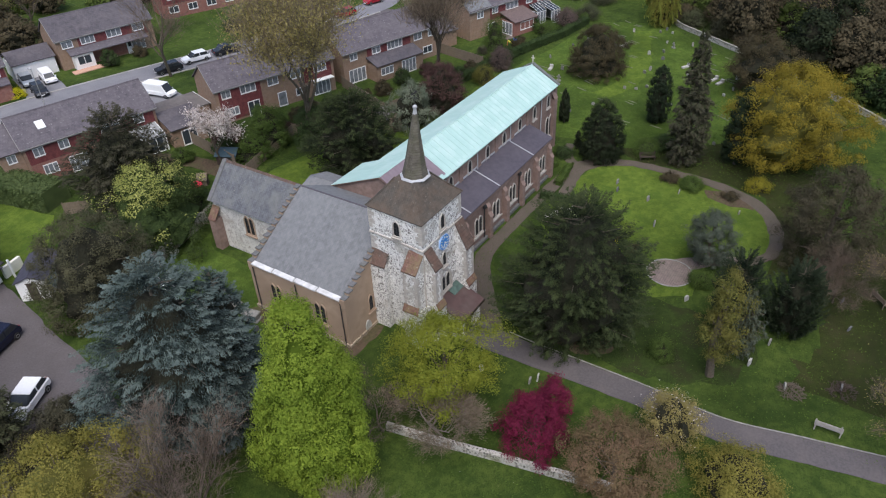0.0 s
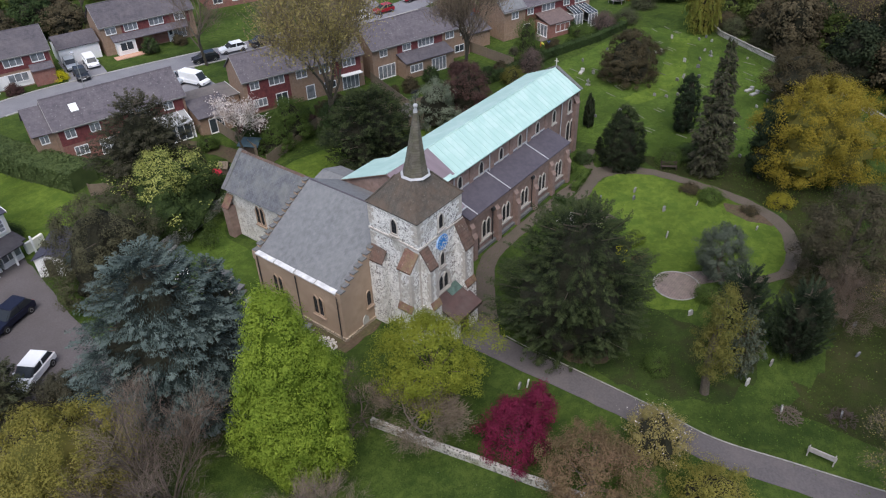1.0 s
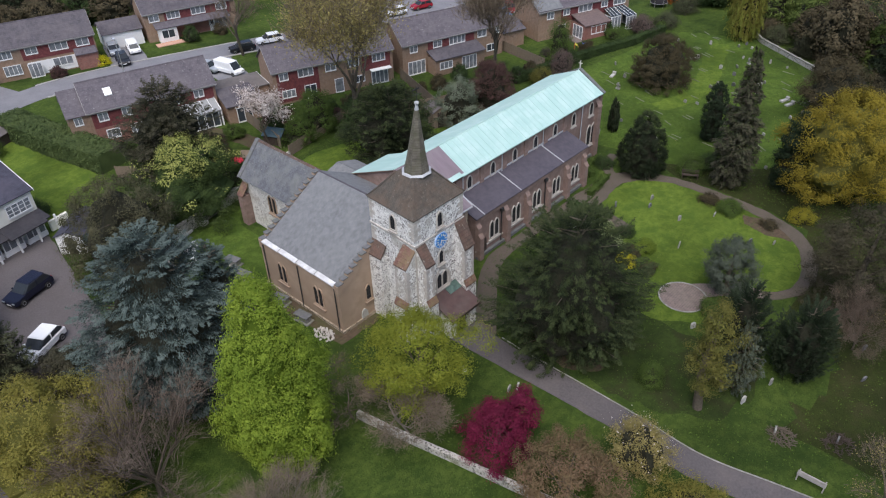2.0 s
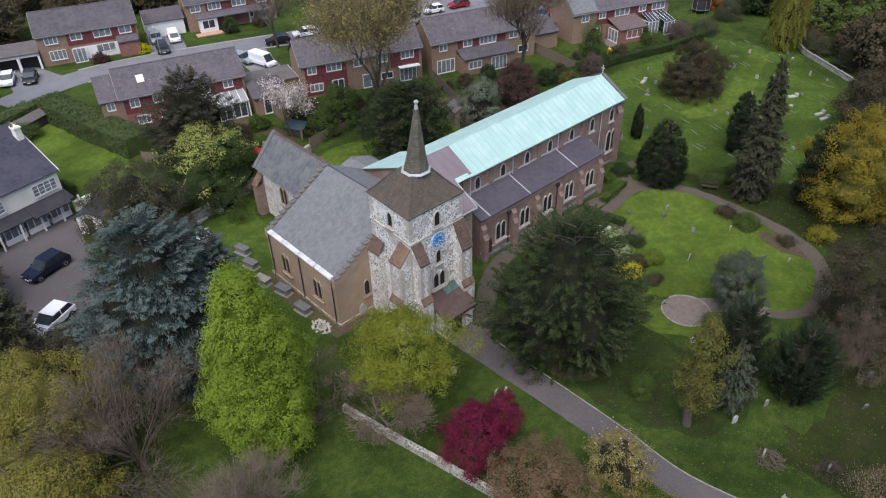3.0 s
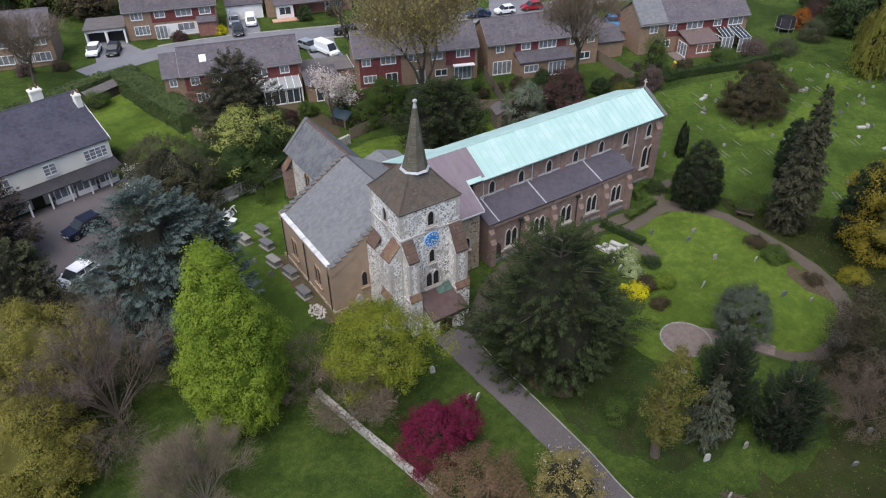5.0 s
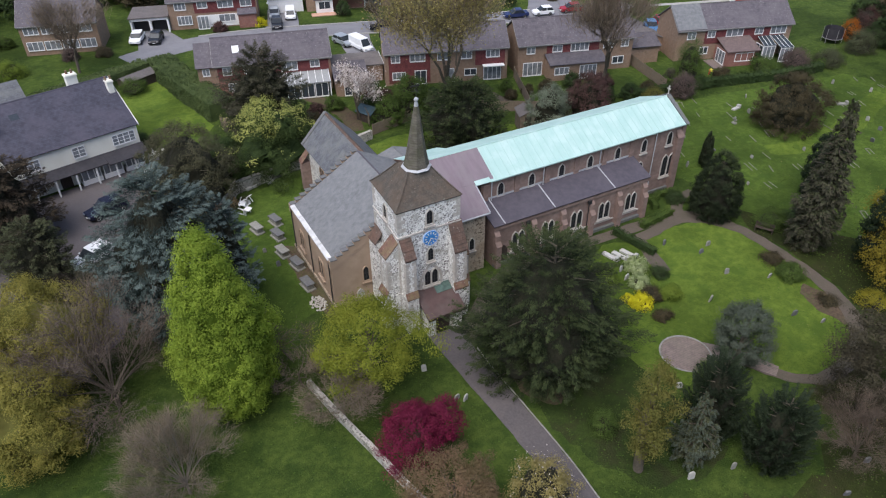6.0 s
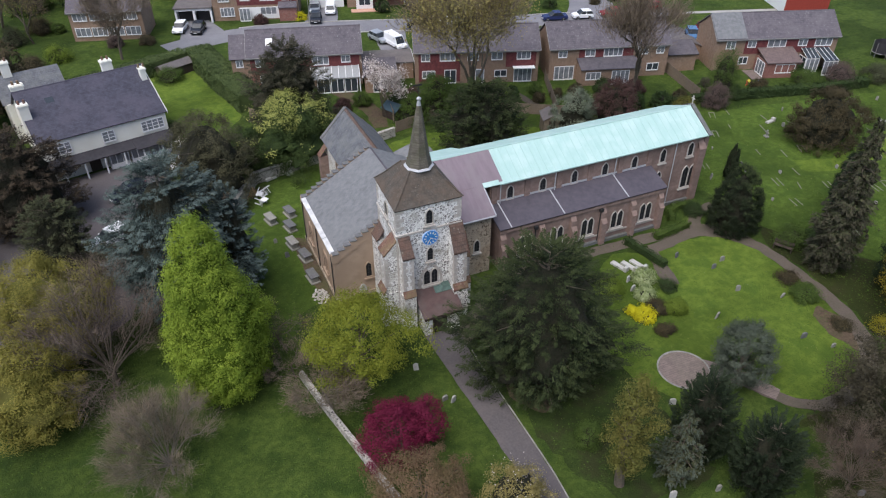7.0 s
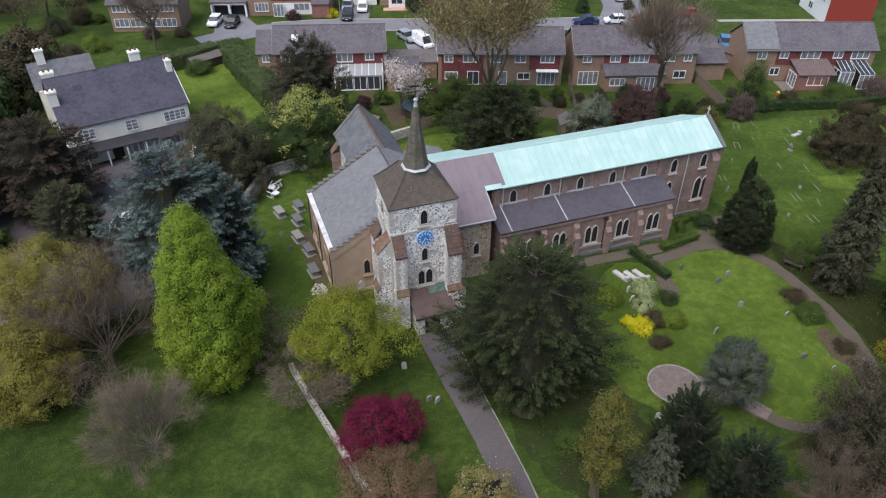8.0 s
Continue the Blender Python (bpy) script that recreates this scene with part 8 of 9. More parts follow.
def ledger_slab(x, y, r, material, label, w=0.8, l=1.9):
    t = thing("ledger_slab", pose(x, y, 0, 0, 0, r), label, "grave slab", "flat grave slabs")
    part("slab", bevelled(boxes((-w / 2, w / 2, -l / 2, l / 2, -0.05, 0.22)), 0.03), material, t)
    part("head_block", bevelled(boxes((-w / 2, w / 2, -l / 2 - 0.35, -l / 2 - 0.02, -0.05, 0.5)), 0.03), material, t)


def kerb_grave(x, y, r, label, w, l, sides):
    t = thing("grave_surround", pose(x, y, 0, 0, 0, r), label, "grave surround", "low grave surrounds")
    runs = ((-w / 2, -w / 2 + 0.1, -l / 2, l / 2, -0.1, 0.08), (w / 2 - 0.1, w / 2, -l / 2, l / 2, -0.1, 0.06), (-w / 2 + 0.1, w / 2 - 0.1, l / 2 - 0.1, l / 2, -0.1, 0.1))
    part("stone_edge", boxes(*runs[:sides]), STONE_MOSSY, t)


for x, y in ((18.8, -2.9), (19.7, -3.3), (20.6, -3.4)):
    ledger_slab(x, y, 15, STONE_PALE, "pale ledger slab beside the aisle", 0.5, 1.5)
PLACED = [(24.8, -4.0, STONE_DARK), (26.9, -6.8, STONE_DARK), (28.4, -6.2, STONE), (26.6, -10.3, STONE), (22.3, -12.4, STONE), (27.2, -17.3, STONE_DARK), (28.6, -19.1, STONE), (-2.4, -11.8, STONE_PALE), (-3.7, -7.6, STONE_PALE), (-2.9, -11.4, STONE),
          (12.6, -18.7, STONE_PALE), (10.5, -26.0, STONE), (7.4, -25.2, STONE_PALE), (15.4, -31.1, STONE_DARK), (18.9, -30.1, STONE_DARK), (6.2, -28.0, STONE), (8.2, -31.6, STONE_DARK), (-9.9, 14.0, STONE), (-9.4, 11.2, STONE_DARK), (17.9, -6.4, STONE_PALE), (18.3, -5.2, STONE_PALE), (29.6, -12.6, STONE)]
for i, (x, y, mt) in enumerate(PLACED):
    headstone(x, y, random.uniform(-25, 25), mt, {"grave_stone": "grey weathered headstone on grass", "pale_marble": "small pale headstone on grass", "dark_slab": "dark leaning headstone on grass"}[mt.name], random.uniform(0.4, 0.7), random.uniform(0.3, 0.5), random.uniform(-8, 8))
hs = random.Random(21)
for i in range(15):
    for j in range(11):
        x = 37.5 + i * 3.0 + hs.uniform(-1.3, 1.3)
        y = 20.5 - j * 3.5 - i * 0.55 + hs.uniform(-1.4, 1.4)
        if hs.random() < 0.16 or y < 6.6 + (80.8 - x) * -1.45 or (x < 42 and y < -8):
            continue
        mt = hs.choice([STONE, STONE, STONE, STONE, STONE_PALE, STONE_DARK])
        if hs.random() < 0.42:
            kerb_grave(x, y, -20 + hs.uniform(-14, 14), "low mossy stone grave surround sunk in long grass", hs.uniform(0.6, 0.8), hs.uniform(1.2, 1.9), hs.choice([1, 1, 2, 3]))
            continue
        headstone(x, y, 72 + hs.uniform(-25, 25), mt, {"grave_stone": "grey lichened headstone in the graveyard", "pale_marble": "pale headstone in the graveyard", "dark_slab": "dark headstone in the graveyard"}[mt.name], hs.uniform(0.3, 0.7), hs.uniform(0.28, 0.52), hs.uniform(-22, 22), "cross" if hs.random() < 0.1 else "round", False)
for x, y, r in ((64.2, -2.5, 60), (61.4, -7.4, 70), (60.5, -8.4, 70), (54.7, 14.6, 100), (68.2, 8.7, 65)):
    ledger_slab(x, y, r, STONE_PALE if y < -2 or y > 10 else STONE, "pale grave slab in the graveyard", 0.5, 1.1)


# ------------------------------------------------------------ garden beds and loose things
def mound(name, x, y, h, R, mt, label, clumps=60, leaf=0.14, per=40, wide=1.0):
    tree(name, x, y, h, R, "bush", mt, label, base=0.05, clumps=clumps, per=per, leaf=leaf, spread=0.3 * R + 0.08, lobes=0.2, trunk=0.04, category="shrub", wide=wide)


mound("flowering_shrub", 19.7, -5.5, 1.3, 1.3, leaf_mat("leaf_white_flower", (0.13, 0.19, 0.04), (0.5, 0.54, 0.32), (0.1, 0.17, 0.03)), "shrub speckled with white flowers in the bed", 60, 0.3, 26)
mound("flowering_shrub", 18.3, -7.7, 1.1, 1.15, bpy.data.materials["leaf_white_flower"], "pale flowering shrub in the bed", 50, 0.3, 26)
mound("forsythia", 16.6, -9.8, 1.0, 1.2, L_YELLOW, "brilliant yellow flowering shrub", 50, 0.3, 26)
mound("forsythia", 15.9, -8.9, 0.8, 0.7, L_YELLOW, "low bright yellow flowering shrub", 30, 0.3, 26)
mound("dwarf_shrub", 19.7, -10.2, 1.2, 1.2, L_BRIGHT, "rounded light green dwarf shrub", 70, 0.2, 30)
mound("dwarf_shrub", 18.2, -9.4, 1.1, 1.15, L_DKBROWN, "brown dwarf shrub in the bed", 60, 0.2, 30)
mound("dwarf_shrub", 17.2, -12.0, 0.7, 1.1, L_DKBROWN, "low dark brown heather clump", 50, 0.18, 30)
mound("dwarf_shrub", 20.9, -7.4, 1.0, 1.2, L_DKGREEN, "dark green dwarf shrub", 60, 0.13)
mound("round_shrub", 15.6, -5.6, 1.5, 1.9, L_BRIGHT, "rounded light green shrub beside the yew", 90, 0.22, 30)
mound("forsythia", 34.4, -19.6, 1.5, 1.5, L_YELLOW_DULL, "dull yellow flowering shrub by the path", 60, 0.2, 30)
mound("round_shrub", 31.4, -13.4, 1.3, 1.6, L_GREEN, "rounded green shrub by the path", 80, 0.22, 30)
mound("dwarf_shrub", 31.9, -10.9, 0.7, 1.4, L_DKBROWN, "low brown heather by the path", 50, 0.2, 30)
mound("dwarf_shrub", 31.3, -17.6, 0.5, 1.4, L_DKBROWN, "low brown heather in a bare bed", 40, 0.2, 24)
patch("bare_bed", [(30.2, -15.4), (31.6, -14.8), (32.6, -17.0), (31.6, -19.6), (30.0, -20.2), (29.6, -18.0)], 0.022, EARTH, "bare brown earth bed beside the path", "earth", 0.3)
mound("round_shrub", 36.6, -6.6, 1.9, 2.0, L_GREEN, "clipped round green shrub by the bench", 110, 0.16)
mound("round_shrub", 38.6, -7.8, 1.8, 1.8, L_DKGREEN, "clipped dark green shrub by the bench", 100, 0.16)
mound("round_shrub", 15.6, -19.0, 1.4, 1.5, L_GREEN, "round green shrub at the paved circle", 90, 0.15)
mound("round_shrub", 31.4, 1.6, 1.2, 1.4, L_DKGREEN, "dark rounded shrub at the church corner", 80, 0.15)
tree("young_conifer", 33.9, 1.0, 2.4, 0.6, "cone", L_YEW, "small pointed conifer at the church corner", base=0.1, clumps=50, per=36, leaf=0.16, spread=0.22, category="conifer")
mound("round_shrub", 4.9, -19.0, 1.9, 1.2, L_GREEN, "grey green shrub beside the path", 70, 0.16)
mound("round_shrub", 45.8, 20.8, 2.9, 1.9, L_MOTTLED, "yellow green clipped garden shrub", 90, 0.2)
mound("round_shrub", 51.4, 21.2, 3.6, 2.1, L_MAUVE, "mauve brown budding shrub by the garden hedge", 110, 0.2)
mound("round_shrub", 52.6, 24.9, 2.8, 1.2, L_DUSK, "dark clipped garden shrub", 70, 0.2)
mound("round_shrub", 54.9, 24.0, 7.0, 2.6, L_GREEN, "tall rounded green garden shrub", 150, 0.22)
mound("round_shrub", 68.4, 22.0, 2.3, 2.7, L_GREEN, "spreading green garden shrub behind the graves", 100, 0.22)
mound("round_shrub", 69.6, 24.8, 2.4, 1.3, L_DKGREEN, "dark shrub beside the conservatory", 70, 0.2)
mound("round_shrub", 73.6, 20.6, 3.0, 2.7, L_MAUVE, "mauve brown shrub behind the graves", 110, 0.22)
mound("round_shrub", 79.0, 19.0, 2.6, 2.6, L_DULL, "grey green shrub behind the graves", 100, 0.22)
mound("round_shrub", 87.6, 20.0, 3.6, 2.8, L_DULL, "grey green shrub in a back garden", 110, 0.24)
mound("round_shrub", 92.4, 20.6, 4.2, 3.0, L_DKGREEN, "dark evergreen shrub in a back garden", 110, 0.24)
mound("round_shrub", 91.2, 24.6, 3.4, 2.0, L_ORANGE, "orange leaved shrub in a back garden", 90, 0.22)
mound("round_shrub", 96.4, 25.6, 4.6, 2.6, L_MAROON, "red brown shrub in a back garden", 100, 0.24)
for i, (x, y) in enumerate(((85.9, 4.4), (82.4, 1.8), (79.4, -3.2), (76.2, -8.0), (72.4, -12.6), (69.2, -17.6))):
    mound("wall_thicket", x, y, 2.4 + 0.5 * (i % 3), 2.5, (L_UMBER, L_DULL, L_DKOLIVE)[i % 3], ("dull brown thicket", "grey green thicket", "dark olive thicket")[i % 3] + " over the graveyard wall", 90, 0.24)
mound("round_shrub", -29.2, 75.0, 2.6, 2.6, L_BRIGHT, "light green shrub in a front garden", 90, 0.22)
mound("round_shrub", -32.8, 73.1, 2.0, 2.2, L_UMBER, "dull brown shrub beyond the hedge", 90, 0.22)
mound("round_shrub", -20.9, 78.2, 1.8, 1.6, L_MAUVE, "mauve brown shrub by the brick house", 90, 0.22)
mound("round_shrub", -35.9, 85.4, 3.2, 2.8, L_DULL, "grey green shrub beyond the hedge", 90, 0.22)
mound("round_shrub", -31.8, 89.4, 3.0, 2.4, L_DKBROWN, "brown shrub in a front garden", 90, 0.22)
mound("round_shrub", -16.1, 77.2, 1.4, 1.5, L_UMBER, "low brown shrub beside the forecourt", 90, 0.22)
mound("round_shrub", -14.6, 60.0, 2.2, 2.6, L_GREEN, "green shrub on the vicarage lawn", 90, 0.2)
mound("round_shrub", -16.2, 42.0, 2.0, 1.8, L_DKGREEN, "dark shrub beside the white house", 80, 0.18)
mound("round_shrub", 24.0, 33.0, 2.6, 2.4, L_GREEN, "green garden shrub by the fence", 90, 0.2)
mound("round_shrub", 27.2, 34.0, 1.4, 1.6, L_LIME, "lime green shrub in a garden", 70, 0.18)
mound("round_shrub", 9.6, 79.0, 1.4, 1.3, L_YELLOW, "bright yellow shrub by a drive", 60, 0.18)
mound("round_shrub", -9.0, 30.2, 5.0, 3.2, L_DKGREEN, "dark glossy evergreen shrub behind the wall", 150, 0.26)
mound("round_shrub", 0.6, 31.0, 4.0, 3.0, L_DKGREEN, "dark evergreen shrub by the lane", 110, 0.24)
bare_tree("thin_shrub", -12.4, -1.4, 3.2, 2.8, "thin leafless shrub by the tombs", L_TWIG, L_OLIVE, bud_n=520, bud_size=0.07, twigs=1300, category="shrub")
bare_tree("thin_shrub", -13.4, 2.6, 2.4, 1.8, "sparse brown shrub on the grass", L_TWIG, twigs=900, category="shrub")


def bench(x, y, r, material, label, w=1.8):
    t = thing("bench", pose(x, y, 0, 0, 0, r), label, "bench")
    for k in range(4):
        part("seat_slat", boxes((-w / 2, w / 2, -0.2 + k * 0.12, -0.1 + k * 0.12, 0.42, 0.46)), material, t)
    for k in range(3):
        part("back_slat", boxes((-w / 2, w / 2, 0.29, 0.325, 0.55 + k * 0.13, 0.65 + k * 0.13)), material, t)
    for sx in (-1, 1):
        for yy, hh in ((-0.2, 0.62), (0.27, 0.95)):
            part("leg", boxes((sx * (w / 2 - 0.08) - 0.04, sx * (w / 2 - 0.08) + 0.04, yy, yy + 0.07, 0, hh)), material, t)
    return t


bench(35.0, -7.2, -60, WOOD_DARK, "dark timber bench beside the gravel path")
bench(3.6, -31.4, 92, surf("silvered_timber", (0.27, 0.25, 0.23), (0.36, 0.34, 0.31), (0.22, 0.2, 0.17), fine=5, rough=0.9), "pale weathered bench beside the main path")
bench(20.4, -32.8, 40, WOOD, "weathered bench at the churchyard edge")


def rubble(x, y, n, R, material, label):
    t = thing("rubble_heap", pose(x, y, 0), label, "rubble")
    rr = random.Random(4)
    for k in range(n):
        a, d = rr.uniform(0, math.tau), R * math.sqrt(rr.random())
        s = rr.uniform(0.04, 0.13)
        bm = bmesh.new()
        bmesh.ops.create_icosphere(bm, subdivisions=1, radius=s)
        for v in bm.verts:
            v.co *= rr.uniform(0.7, 1.2)
        o = part("rubble_stone", bm, material, t)
        o.matrix_basis = pose(d * math.cos(a) * 0.6, d * math.sin(a), max(0.05, 0.18 * (1 - d / R) * rr.random() + s * 0.4), rr.uniform(0, 90), rr.uniform(0, 90), 0)


rubble(-8.1, 4.2, 130, 1.15, DRESSED, "heap of white flint rubble by the wall corner")


def brush_heap(x, y, R, n, material, label, seed):
    t = thing("brush_heap", pose(x, y, 0), label, "brushwood")
    rr = random.Random(seed)
    stick = None
    for k in range(n):
        a, d = rr.uniform(0, math.tau), R * math.sqrt(rr.random())
        m = pose(d * math.cos(a), d * math.sin(a), 0.05 + 0.4 * (1 - d / R) * rr.random(), 0, rr.uniform(-20, 20), rr.uniform(0, 180))
        if stick is None:
            stick = part("branch", tube(bmesh.new(), [(-0.3, 0, 0), (-0.05, 0.06, 0.04), (0.3, -0.04, 0.02)], [0.03, 0.025, 0.012], 5), material, t)
            stick.matrix_basis = m
        else:
            again(stick, m)


brush_heap(6.1, -28.5, 0.9, 90, BARK, "heap of brown cut branches on grass", 3)
brush_heap(8.0, -31.7, 1.0, 90, WOOD_DARK, "heap of dark dead branches on grass", 4)


def plastic_chair(x, y, z, rx, ry, rz):
    t = thing("plastic_chair", pose(x, y, z, rx, ry, rz) @ Matrix.Scale(1.5, 4), "white plastic garden chair tipped over on grass", "chair", "discarded chairs")
    part("seat", bevelled(boxes((-0.24, 0.24, -0.24, 0.24, 0.42, 0.46)), 0.015), PLASTIC, t)
    part("backrest", bevelled(boxes((-0.24, 0.24, 0.22, 0.26, 0.46, 0.9)), 0.015), PLASTIC, t)
    for sx in (-1, 1):
        part("armrest", boxes((sx * 0.27 - 0.03, sx * 0.27 + 0.03, -0.22, 0.24, 0.64, 0.67)), PLASTIC, t)
        for yy in (-0.22, 0.2):
            part("leg", boxes((sx * 0.22 - 0.025, sx * 0.22 + 0.025, yy, yy + 0.05, 0, 0.43)), PLASTIC, t)


plastic_chair(-10.0, 22.2, 0.4, 95, 0, 40)
plastic_chair(-9.5, 22.9, 0.4, 75, 30, 100)
plastic_chair(-9.0, 23.8, 0.42, 100, 0, -30)
lg = thing("log_pile", pose(-10.3, 24.0, 0, 0, 0, 55), "pile of yellow brown logs against the wall", "logs")
for k in range(9):
    o = part("log", tube(bmesh.new(), [(-0.6, 0, 0), (0.6, 0, 0)], [0.13, 0.12], 8), plain("cut_log", (0.3, 0.2, 0.1), 0.9) if k == 0 else bpy.data.materials["cut_log"], lg)
    o.matrix_basis = pose(0, (k % 4) * 0.26 - 0.4 + 0.12 * (k // 4), 0.13 + 0.22 * (k // 4), 0, 0, 6 * (k % 3))
for x, y, s in ((-7.9, 26.3, 0.35), (-7.2, 26.5, 0.3), (-5.4, 26.6, 0.4), (-11.6, 22.0, 0.4)):
    o = tagged(mesh_object("stone_block", bevelled(boxes((-s, s, -s * 0.7, s * 0.7, 0, s * 0.9)), 0.04), STONE_PALE), "pale loose stone block near the wall", "stone block", "loose stone blocks")
    o.matrix_basis = pose(x, y, 0, 0, 0, 20)
pz = thing("parasol", pose(2.9, 32.8, 0), "red garden parasol on a white pole", "parasol")
part("pole", tube(bmesh.new(), [(0, 0, 0), (0, 0, 2.1)], [0.025, 0.025], 6), PLASTIC, pz)
part("canopy", lathe(bmesh.new(), [(1.0, 1.75), (1.02, 1.8), (0.55, 2.02), (0.03, 2.2)], 8), RED_CLOTH, pz)
lp = thing("street_lamp", pose(9.6, 72.2, 0), "thin grey street lamp beside the road", "street lamp")
part("pole", tube(bmesh.new(), [(0, 0, 0), (0, 0, 5.5)], [0.07, 0.05], 8), ALLOY, lp)
part("lamp_head", bevelled(boxes((-0.15, 0.15, -0.1, 0.6, 5.45, 5.6)), 0.03), LEAD, lp)

# ------------------------------------------------------------ grass tufts and daisies
def tufts(name, region, n, size, material, keep, label, category, seed):
    rng = np.random.default_rng(seed)
    x = rng.uniform(region[0], region[1], n)
    y = rng.uniform(region[2], region[3], n)
    ok = np.array([keep(a, b) and noise.noise(Vector((a * 0.35, b * 0.35, seed))) > rng.uniform(-0.5, 0.35) for a, b in zip(x, y)])
    x, y = x[ok], y[ok]
    c = np.column_stack([x, y, np.full(len(x), size * 0.22)])
    ob = leaf_object(name, c, rng.normal(0, 0.75, c.shape) + np.array((0, 0, 0.5)), size, 1.2, material, None)
    tagged(ob, label, category, kind="stuff")


def on_grass(x, y):
    if -1.7 < x < 1.8 and y < -4.5 or (-7.3 < x < 34 and 0.2 < y < 13) or (-3 < x < 4 and 12 < y < 24) or (-4.3 < x < 3 and -5.3 < y < 3):
        return False
    r = math.hypot((x - 24.5) / 9.2, (y + 12.8) / 11.0)
    if 0.84 < r < 1.12 or math.hypot(x - 15.7, y + 16.2) < 2.3:
        return False
    return not (-60 < x < -18.5 and 2 < y < 35)


G_TUFT = leaf_mat("tuft_green", (0.045, 0.08, 0.014), (0.11, 0.16, 0.032), (0.05, 0.088, 0.016), 0.25)
G_DRY = leaf_mat("tuft_straw", (0.13, 0.13, 0.045), (0.26, 0.24, 0.1), (0.1, 0.11, 0.035), 0.25)
tufts("grass_tuft", (-34, 42, -38, 34), 60000, 0.13, G_TUFT, on_grass, "tussocks of green churchyard grass", "grass", 3)
tufts("grass_tuft", (36, 84, -34, 24), 26000, 0.16, G_TUFT, lambda x, y: 0.787 * (x - 86) - 0.623 * (y - 8) < -1, "tussocks of long graveyard grass", "grass", 4)
tufts("straw_tuft", (4, 80, -38, 22), 1200, 0.13, G_DRY, lambda x, y: on_grass(x, y) and 0.787 * (x - 86) - 0.623 * (y - 8) < -1, "dry yellow grass tussocks among graves", "grass", 5)
tufts("daisy", (-14, 34, -24, 24), 500, 0.055, STONE_PALE, on_grass, "white daisies scattered in the grass", "daisies", 6)



def trampoline(x, y):
    t = thing("trampoline", pose(x, y, 0), "round garden trampoline inside a dark safety net", "trampoline")
    ring = [(1.5 * math.cos(a), 1.5 * math.sin(a), 0.75) for a in (2 * math.pi * k / 20 for k in range(21))]
    part("frame", tube(bmesh.new(), ring, [0.04] * 21, 6), GUTTER, t)
    part("mat", lathe(bmesh.new(), [(1.46, 0.72), (1.46, 0.75), (0.01, 0.76)], 20), VERANDAH, t)
    part("net", lathe(bmesh.new(), [(1.4, 0.78), (1.4, 2.3), (1.39, 2.3), (1.39, 0.78)], 20), VERANDAH, t, "dark safety netting")
    for k in range(6):
        a = math.pi * k / 3
        part("pole", tube(bmesh.new(), [(1.5 * math.cos(a), 1.5 * math.sin(a), -0.05), (1.5 * math.cos(a), 1.5 * math.sin(a), 2.35)], [0.03, 0.03], 6), GUTTER, t)


trampoline(87.8, 25.2)


def toys():
    t = thing("toy_slide", pose(60.8, 24.5, 0, 0, 0, 20), "small yellow plastic toy slide on a lawn", "toy")
    part("chute", solid([(-0.25, -0.9, 0.05), (0.25, -0.9, 0.05), (0.25, 0.5, 0.75), (-0.25, 0.5, 0.75)], (0, 0, 0.1)), plain("lime_plastic", (0.6, 0.52, 0.06), 0.5), t)
    part("ladder", boxes((-0.25, -0.17, 0.5, 0.6, 0, 0.85), (0.17, 0.25, 0.5, 0.6, 0, 0.85), (-0.17, 0.17, 0.52, 0.58, 0.3, 0.36)), plain("red_plastic", (0.5, 0.12, 0.06), 0.5), t)
    b = thing("toy_tub", pose(63.0, 24.7, 0), "round blue plastic toy tub on a lawn", "toy")
    part("tub", lathe(bmesh.new(), [(0.3, 0.0), (0.42, 0.32), (0.46, 0.34), (0.38, 0.32), (0.01, 0.1)], 14), plain("blue_plastic", (0.03, 0.12, 0.5), 0.4), b)


toys()

# ------------------------------------------------------------ background trees
proto = [
    tree("wood_tree", 92, -18, 9.5, 5.0, "round", L_DKGREEN, "dark green woodland tree", base=0.3, clumps=170, per=44, leaf=0.38, spread=1.0),
    tree("wood_tree", 84, -24, 8.0, 4.6, "round", L_UMBER, "brown budding woodland tree", base=0.3, clumps=160, per=44, leaf=0.36, spread=0.95),
    tree("wood_tree", 76, -30, 7.0, 4.2, "bush", L_MID, "green woodland tree in young leaf", base=0.2, clumps=150, per=44, leaf=0.34, spread=0.95),
    tree("wood_tree", 98, -8, 10.0, 4.4, "yew", L_YEW, "black green woodland conifer", base=0.2, clumps=170, per=44, leaf=0.38, spread=0.95),
]
bt_proto = bare_tree("bare_wood_tree", 100, 10, 11.0, 4.4, "leafless grey brown woodland tree", L_TWIG, L_BUD, bud_n=1500, bud_size=0.2, twigs=3000)
wr = random.Random(5)
bush_proto = [
    tree("garden_bush", 8.2, 41.0, 2.0, 1.5, "bush", L_GREEN, "green bush in a back garden", base=0.1, clumps=60, per=30, leaf=0.28, spread=0.5, category="shrub"),
    tree("garden_bush", 26.6, 36.6, 1.7, 1.4, "bush", L_DKBROWN, "brown bush in a back garden", base=0.1, clumps=60, per=30, leaf=0.28, spread=0.5, category="shrub"),
    tree("garden_bush", 40.0, 31.0, 2.3, 1.6, "bush", L_DKGREEN, "dark green bush in a back garden", base=0.1, clumps=60, per=30, leaf=0.28, spread=0.5, category="shrub"),
    tree("garden_bush", 44.6, 29.6, 2.0, 1.4, "bush", L_MAROON, "purple bush in a back garden", base=0.1, clumps=60, per=30, leaf=0.28, spread=0.5, category="shrub"),
]


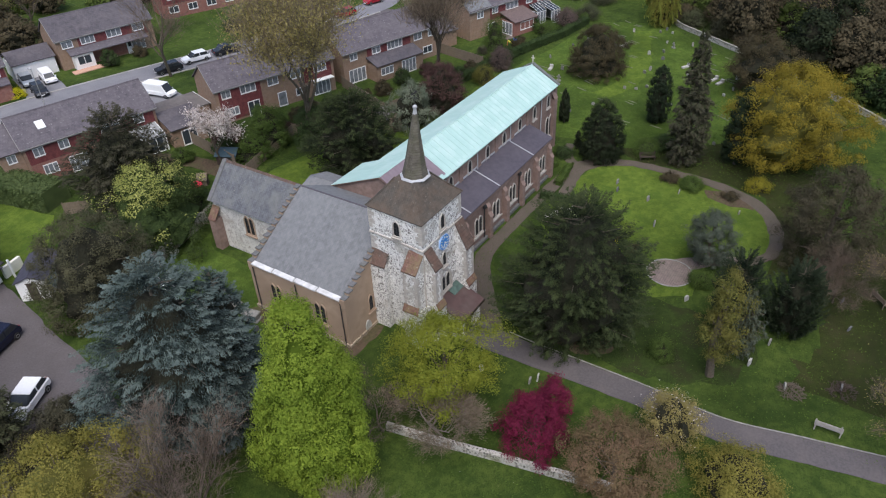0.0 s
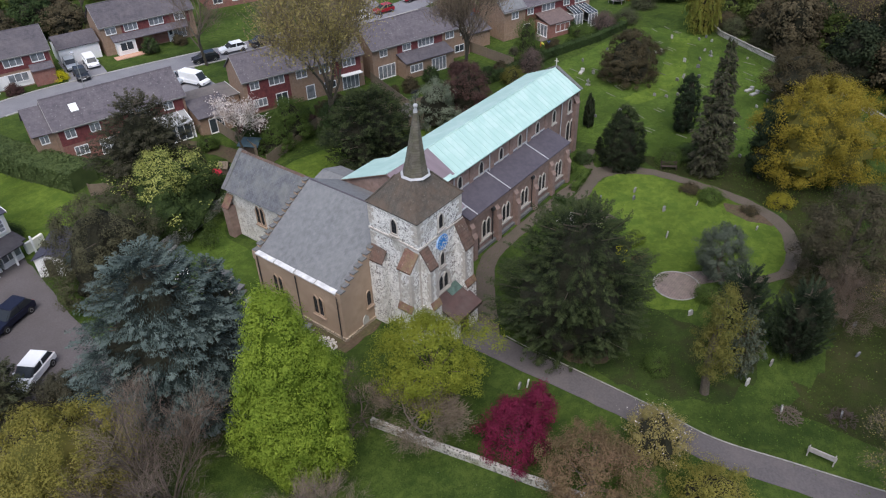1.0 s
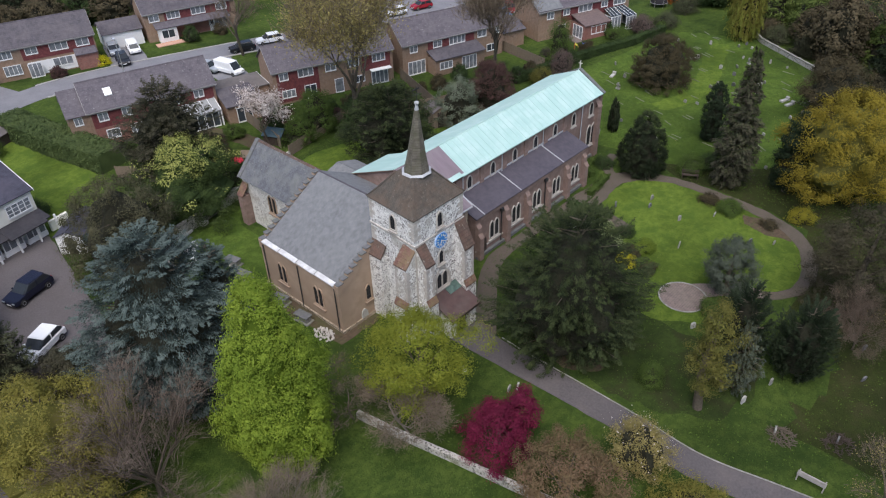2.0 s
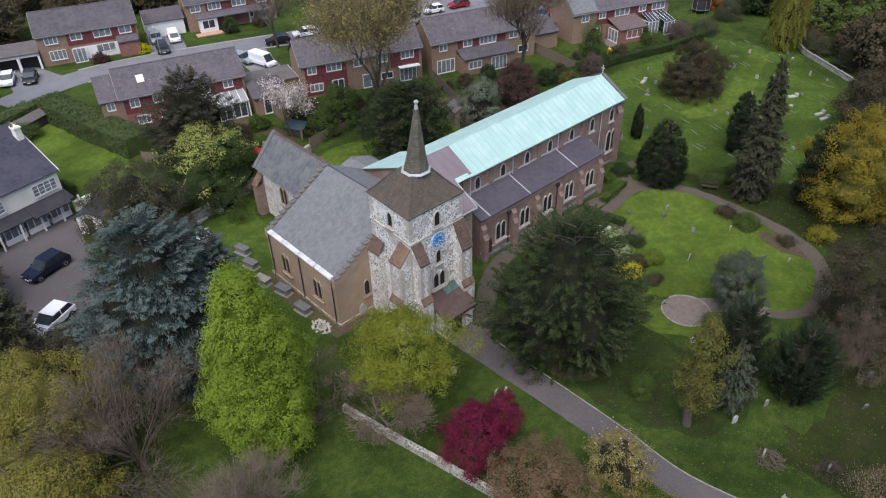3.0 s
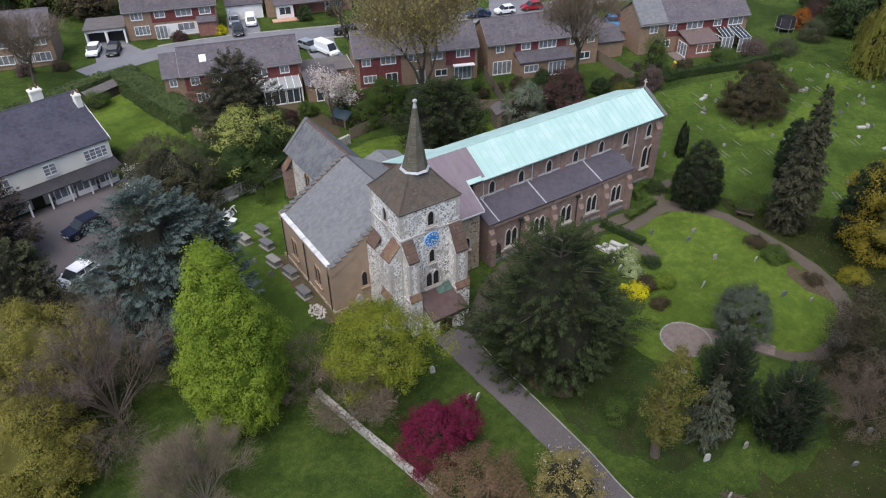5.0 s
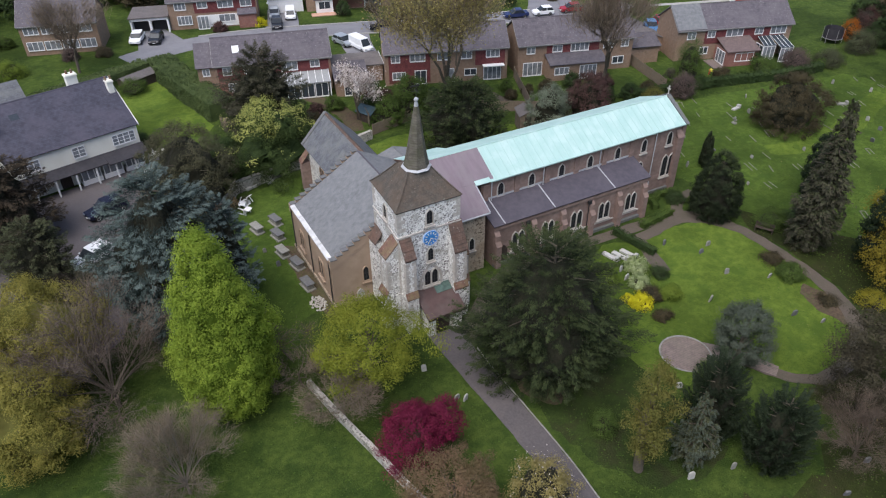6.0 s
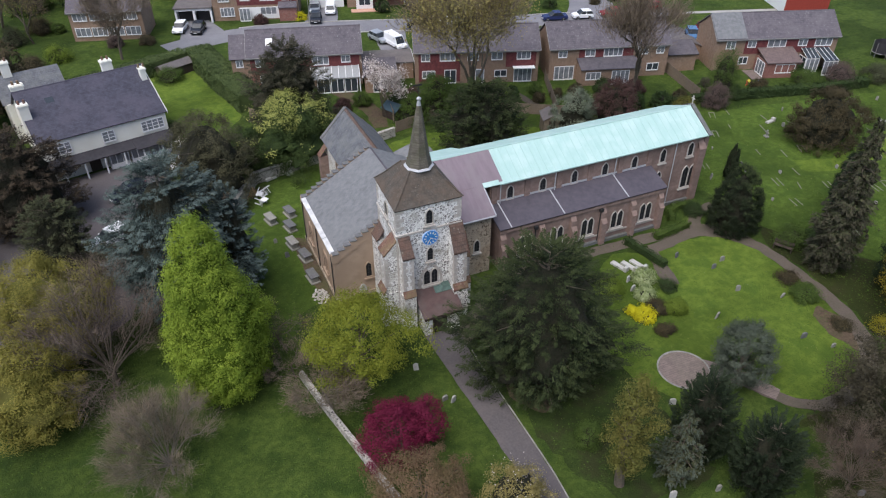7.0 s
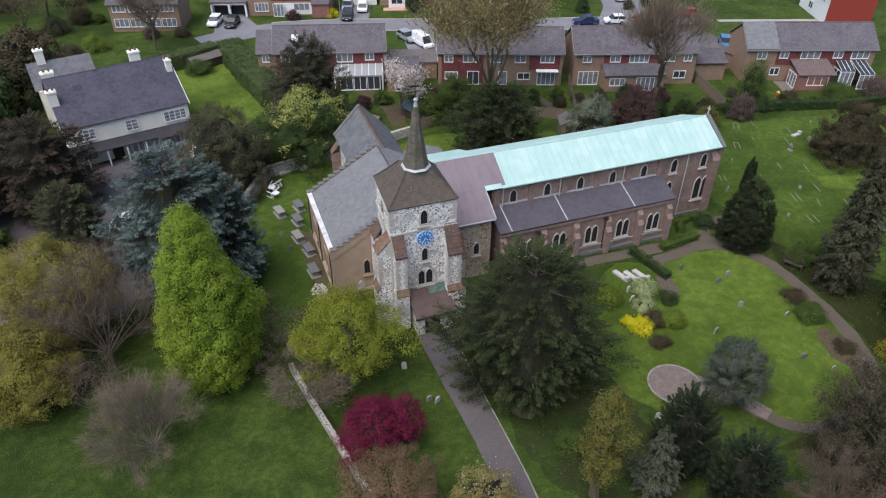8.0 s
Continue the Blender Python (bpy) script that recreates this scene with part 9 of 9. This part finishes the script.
def scatter(region, n, gap, protos):
    done = []
    tries = 0
    while len(done) < n and tries < n * 30:
        tries += 1
        x, y = wr.uniform(region[0], region[1]), wr.uniform(region[2], region[3])
        if any((x - a) ** 2 + (y - b) ** 2 < gap ** 2 for a, b in done):
            continue
        if region[4](x, y):
            done.append((x, y))
            s = wr.uniform(0.7, 1.15)
            copy_thing(wr.choice(protos), pose(x, y, 0, 0, 0, wr.uniform(0, 360)) @ Matrix.Diagonal((s, s, s * wr.uniform(0.85, 1.15), 1)))


scatter((52, 118, -62, 14, lambda x, y: 0.787 * (x - 86) - 0.623 * (y - 8) > 3.5), 120, 3.9, proto + [bt_proto, proto[2], proto[1]])
scatter((94, 125, 14, 44, lambda x, y: y < 60 - 0.3 * x and (x > 99 or y < 20)), 18, 4.6, [proto[0], proto[1], proto[3], bt_proto])
scatter((3, 62, 31, 47, lambda x, y: 33.5 - 0.27 * (x - 20) < y < 46.0 - 0.27 * (x - 4) - (3.5 if 11 < x < 36 else 5.0) and abs(x - 9) > 2.5), 40, 2.2, bush_proto)
scatter((40, 84, 18, 30, lambda x, y: 24.0 < y + 0.2 * (x - 44) < 26.4), 9, 2.6, bush_proto[:3])
scatter((-30, 70, 62, 94, lambda x, y: (73.5 < y + 0.26 * (x - 24) < 78.5) and not 9 < x < 17 and not -12 < x < -4), 9, 4.0, bush_proto)
scatter((-50, 100, 94, 125, lambda x, y: y > 97 - 0.1 * x), 44, 6.0, proto + [bt_proto])
scatter((-70, -32, 62, 96, lambda x, y: abs(y - 75.5 - 0.12 * (x + 30)) > 5), 14, 5.5, [proto[1], proto[2], bt_proto, bt_proto])
scatter((-60, -36, 20, 60, lambda x, y: True), 14, 5.5, proto + [bt_proto, proto[1]])
tree("rhododendron", 79.5, -27.5, 4.4, 3.0, "bush", L_PINK, "pink flowering rhododendron in dark woodland", base=0.2, clumps=110, per=44, leaf=0.26, spread=0.7, category="shrub")
sprayed("weeping_willow", 80.4, 6.6, 11.5, 3.6, "column", L_WILLOW, L_HANG, "pale yellow green weeping willow", n=300, per=60, length=3.2, width=0.3, rise=-3.0, flat=1.0, leaf=0.16, lobes=0.3, seed=21, category="willow")
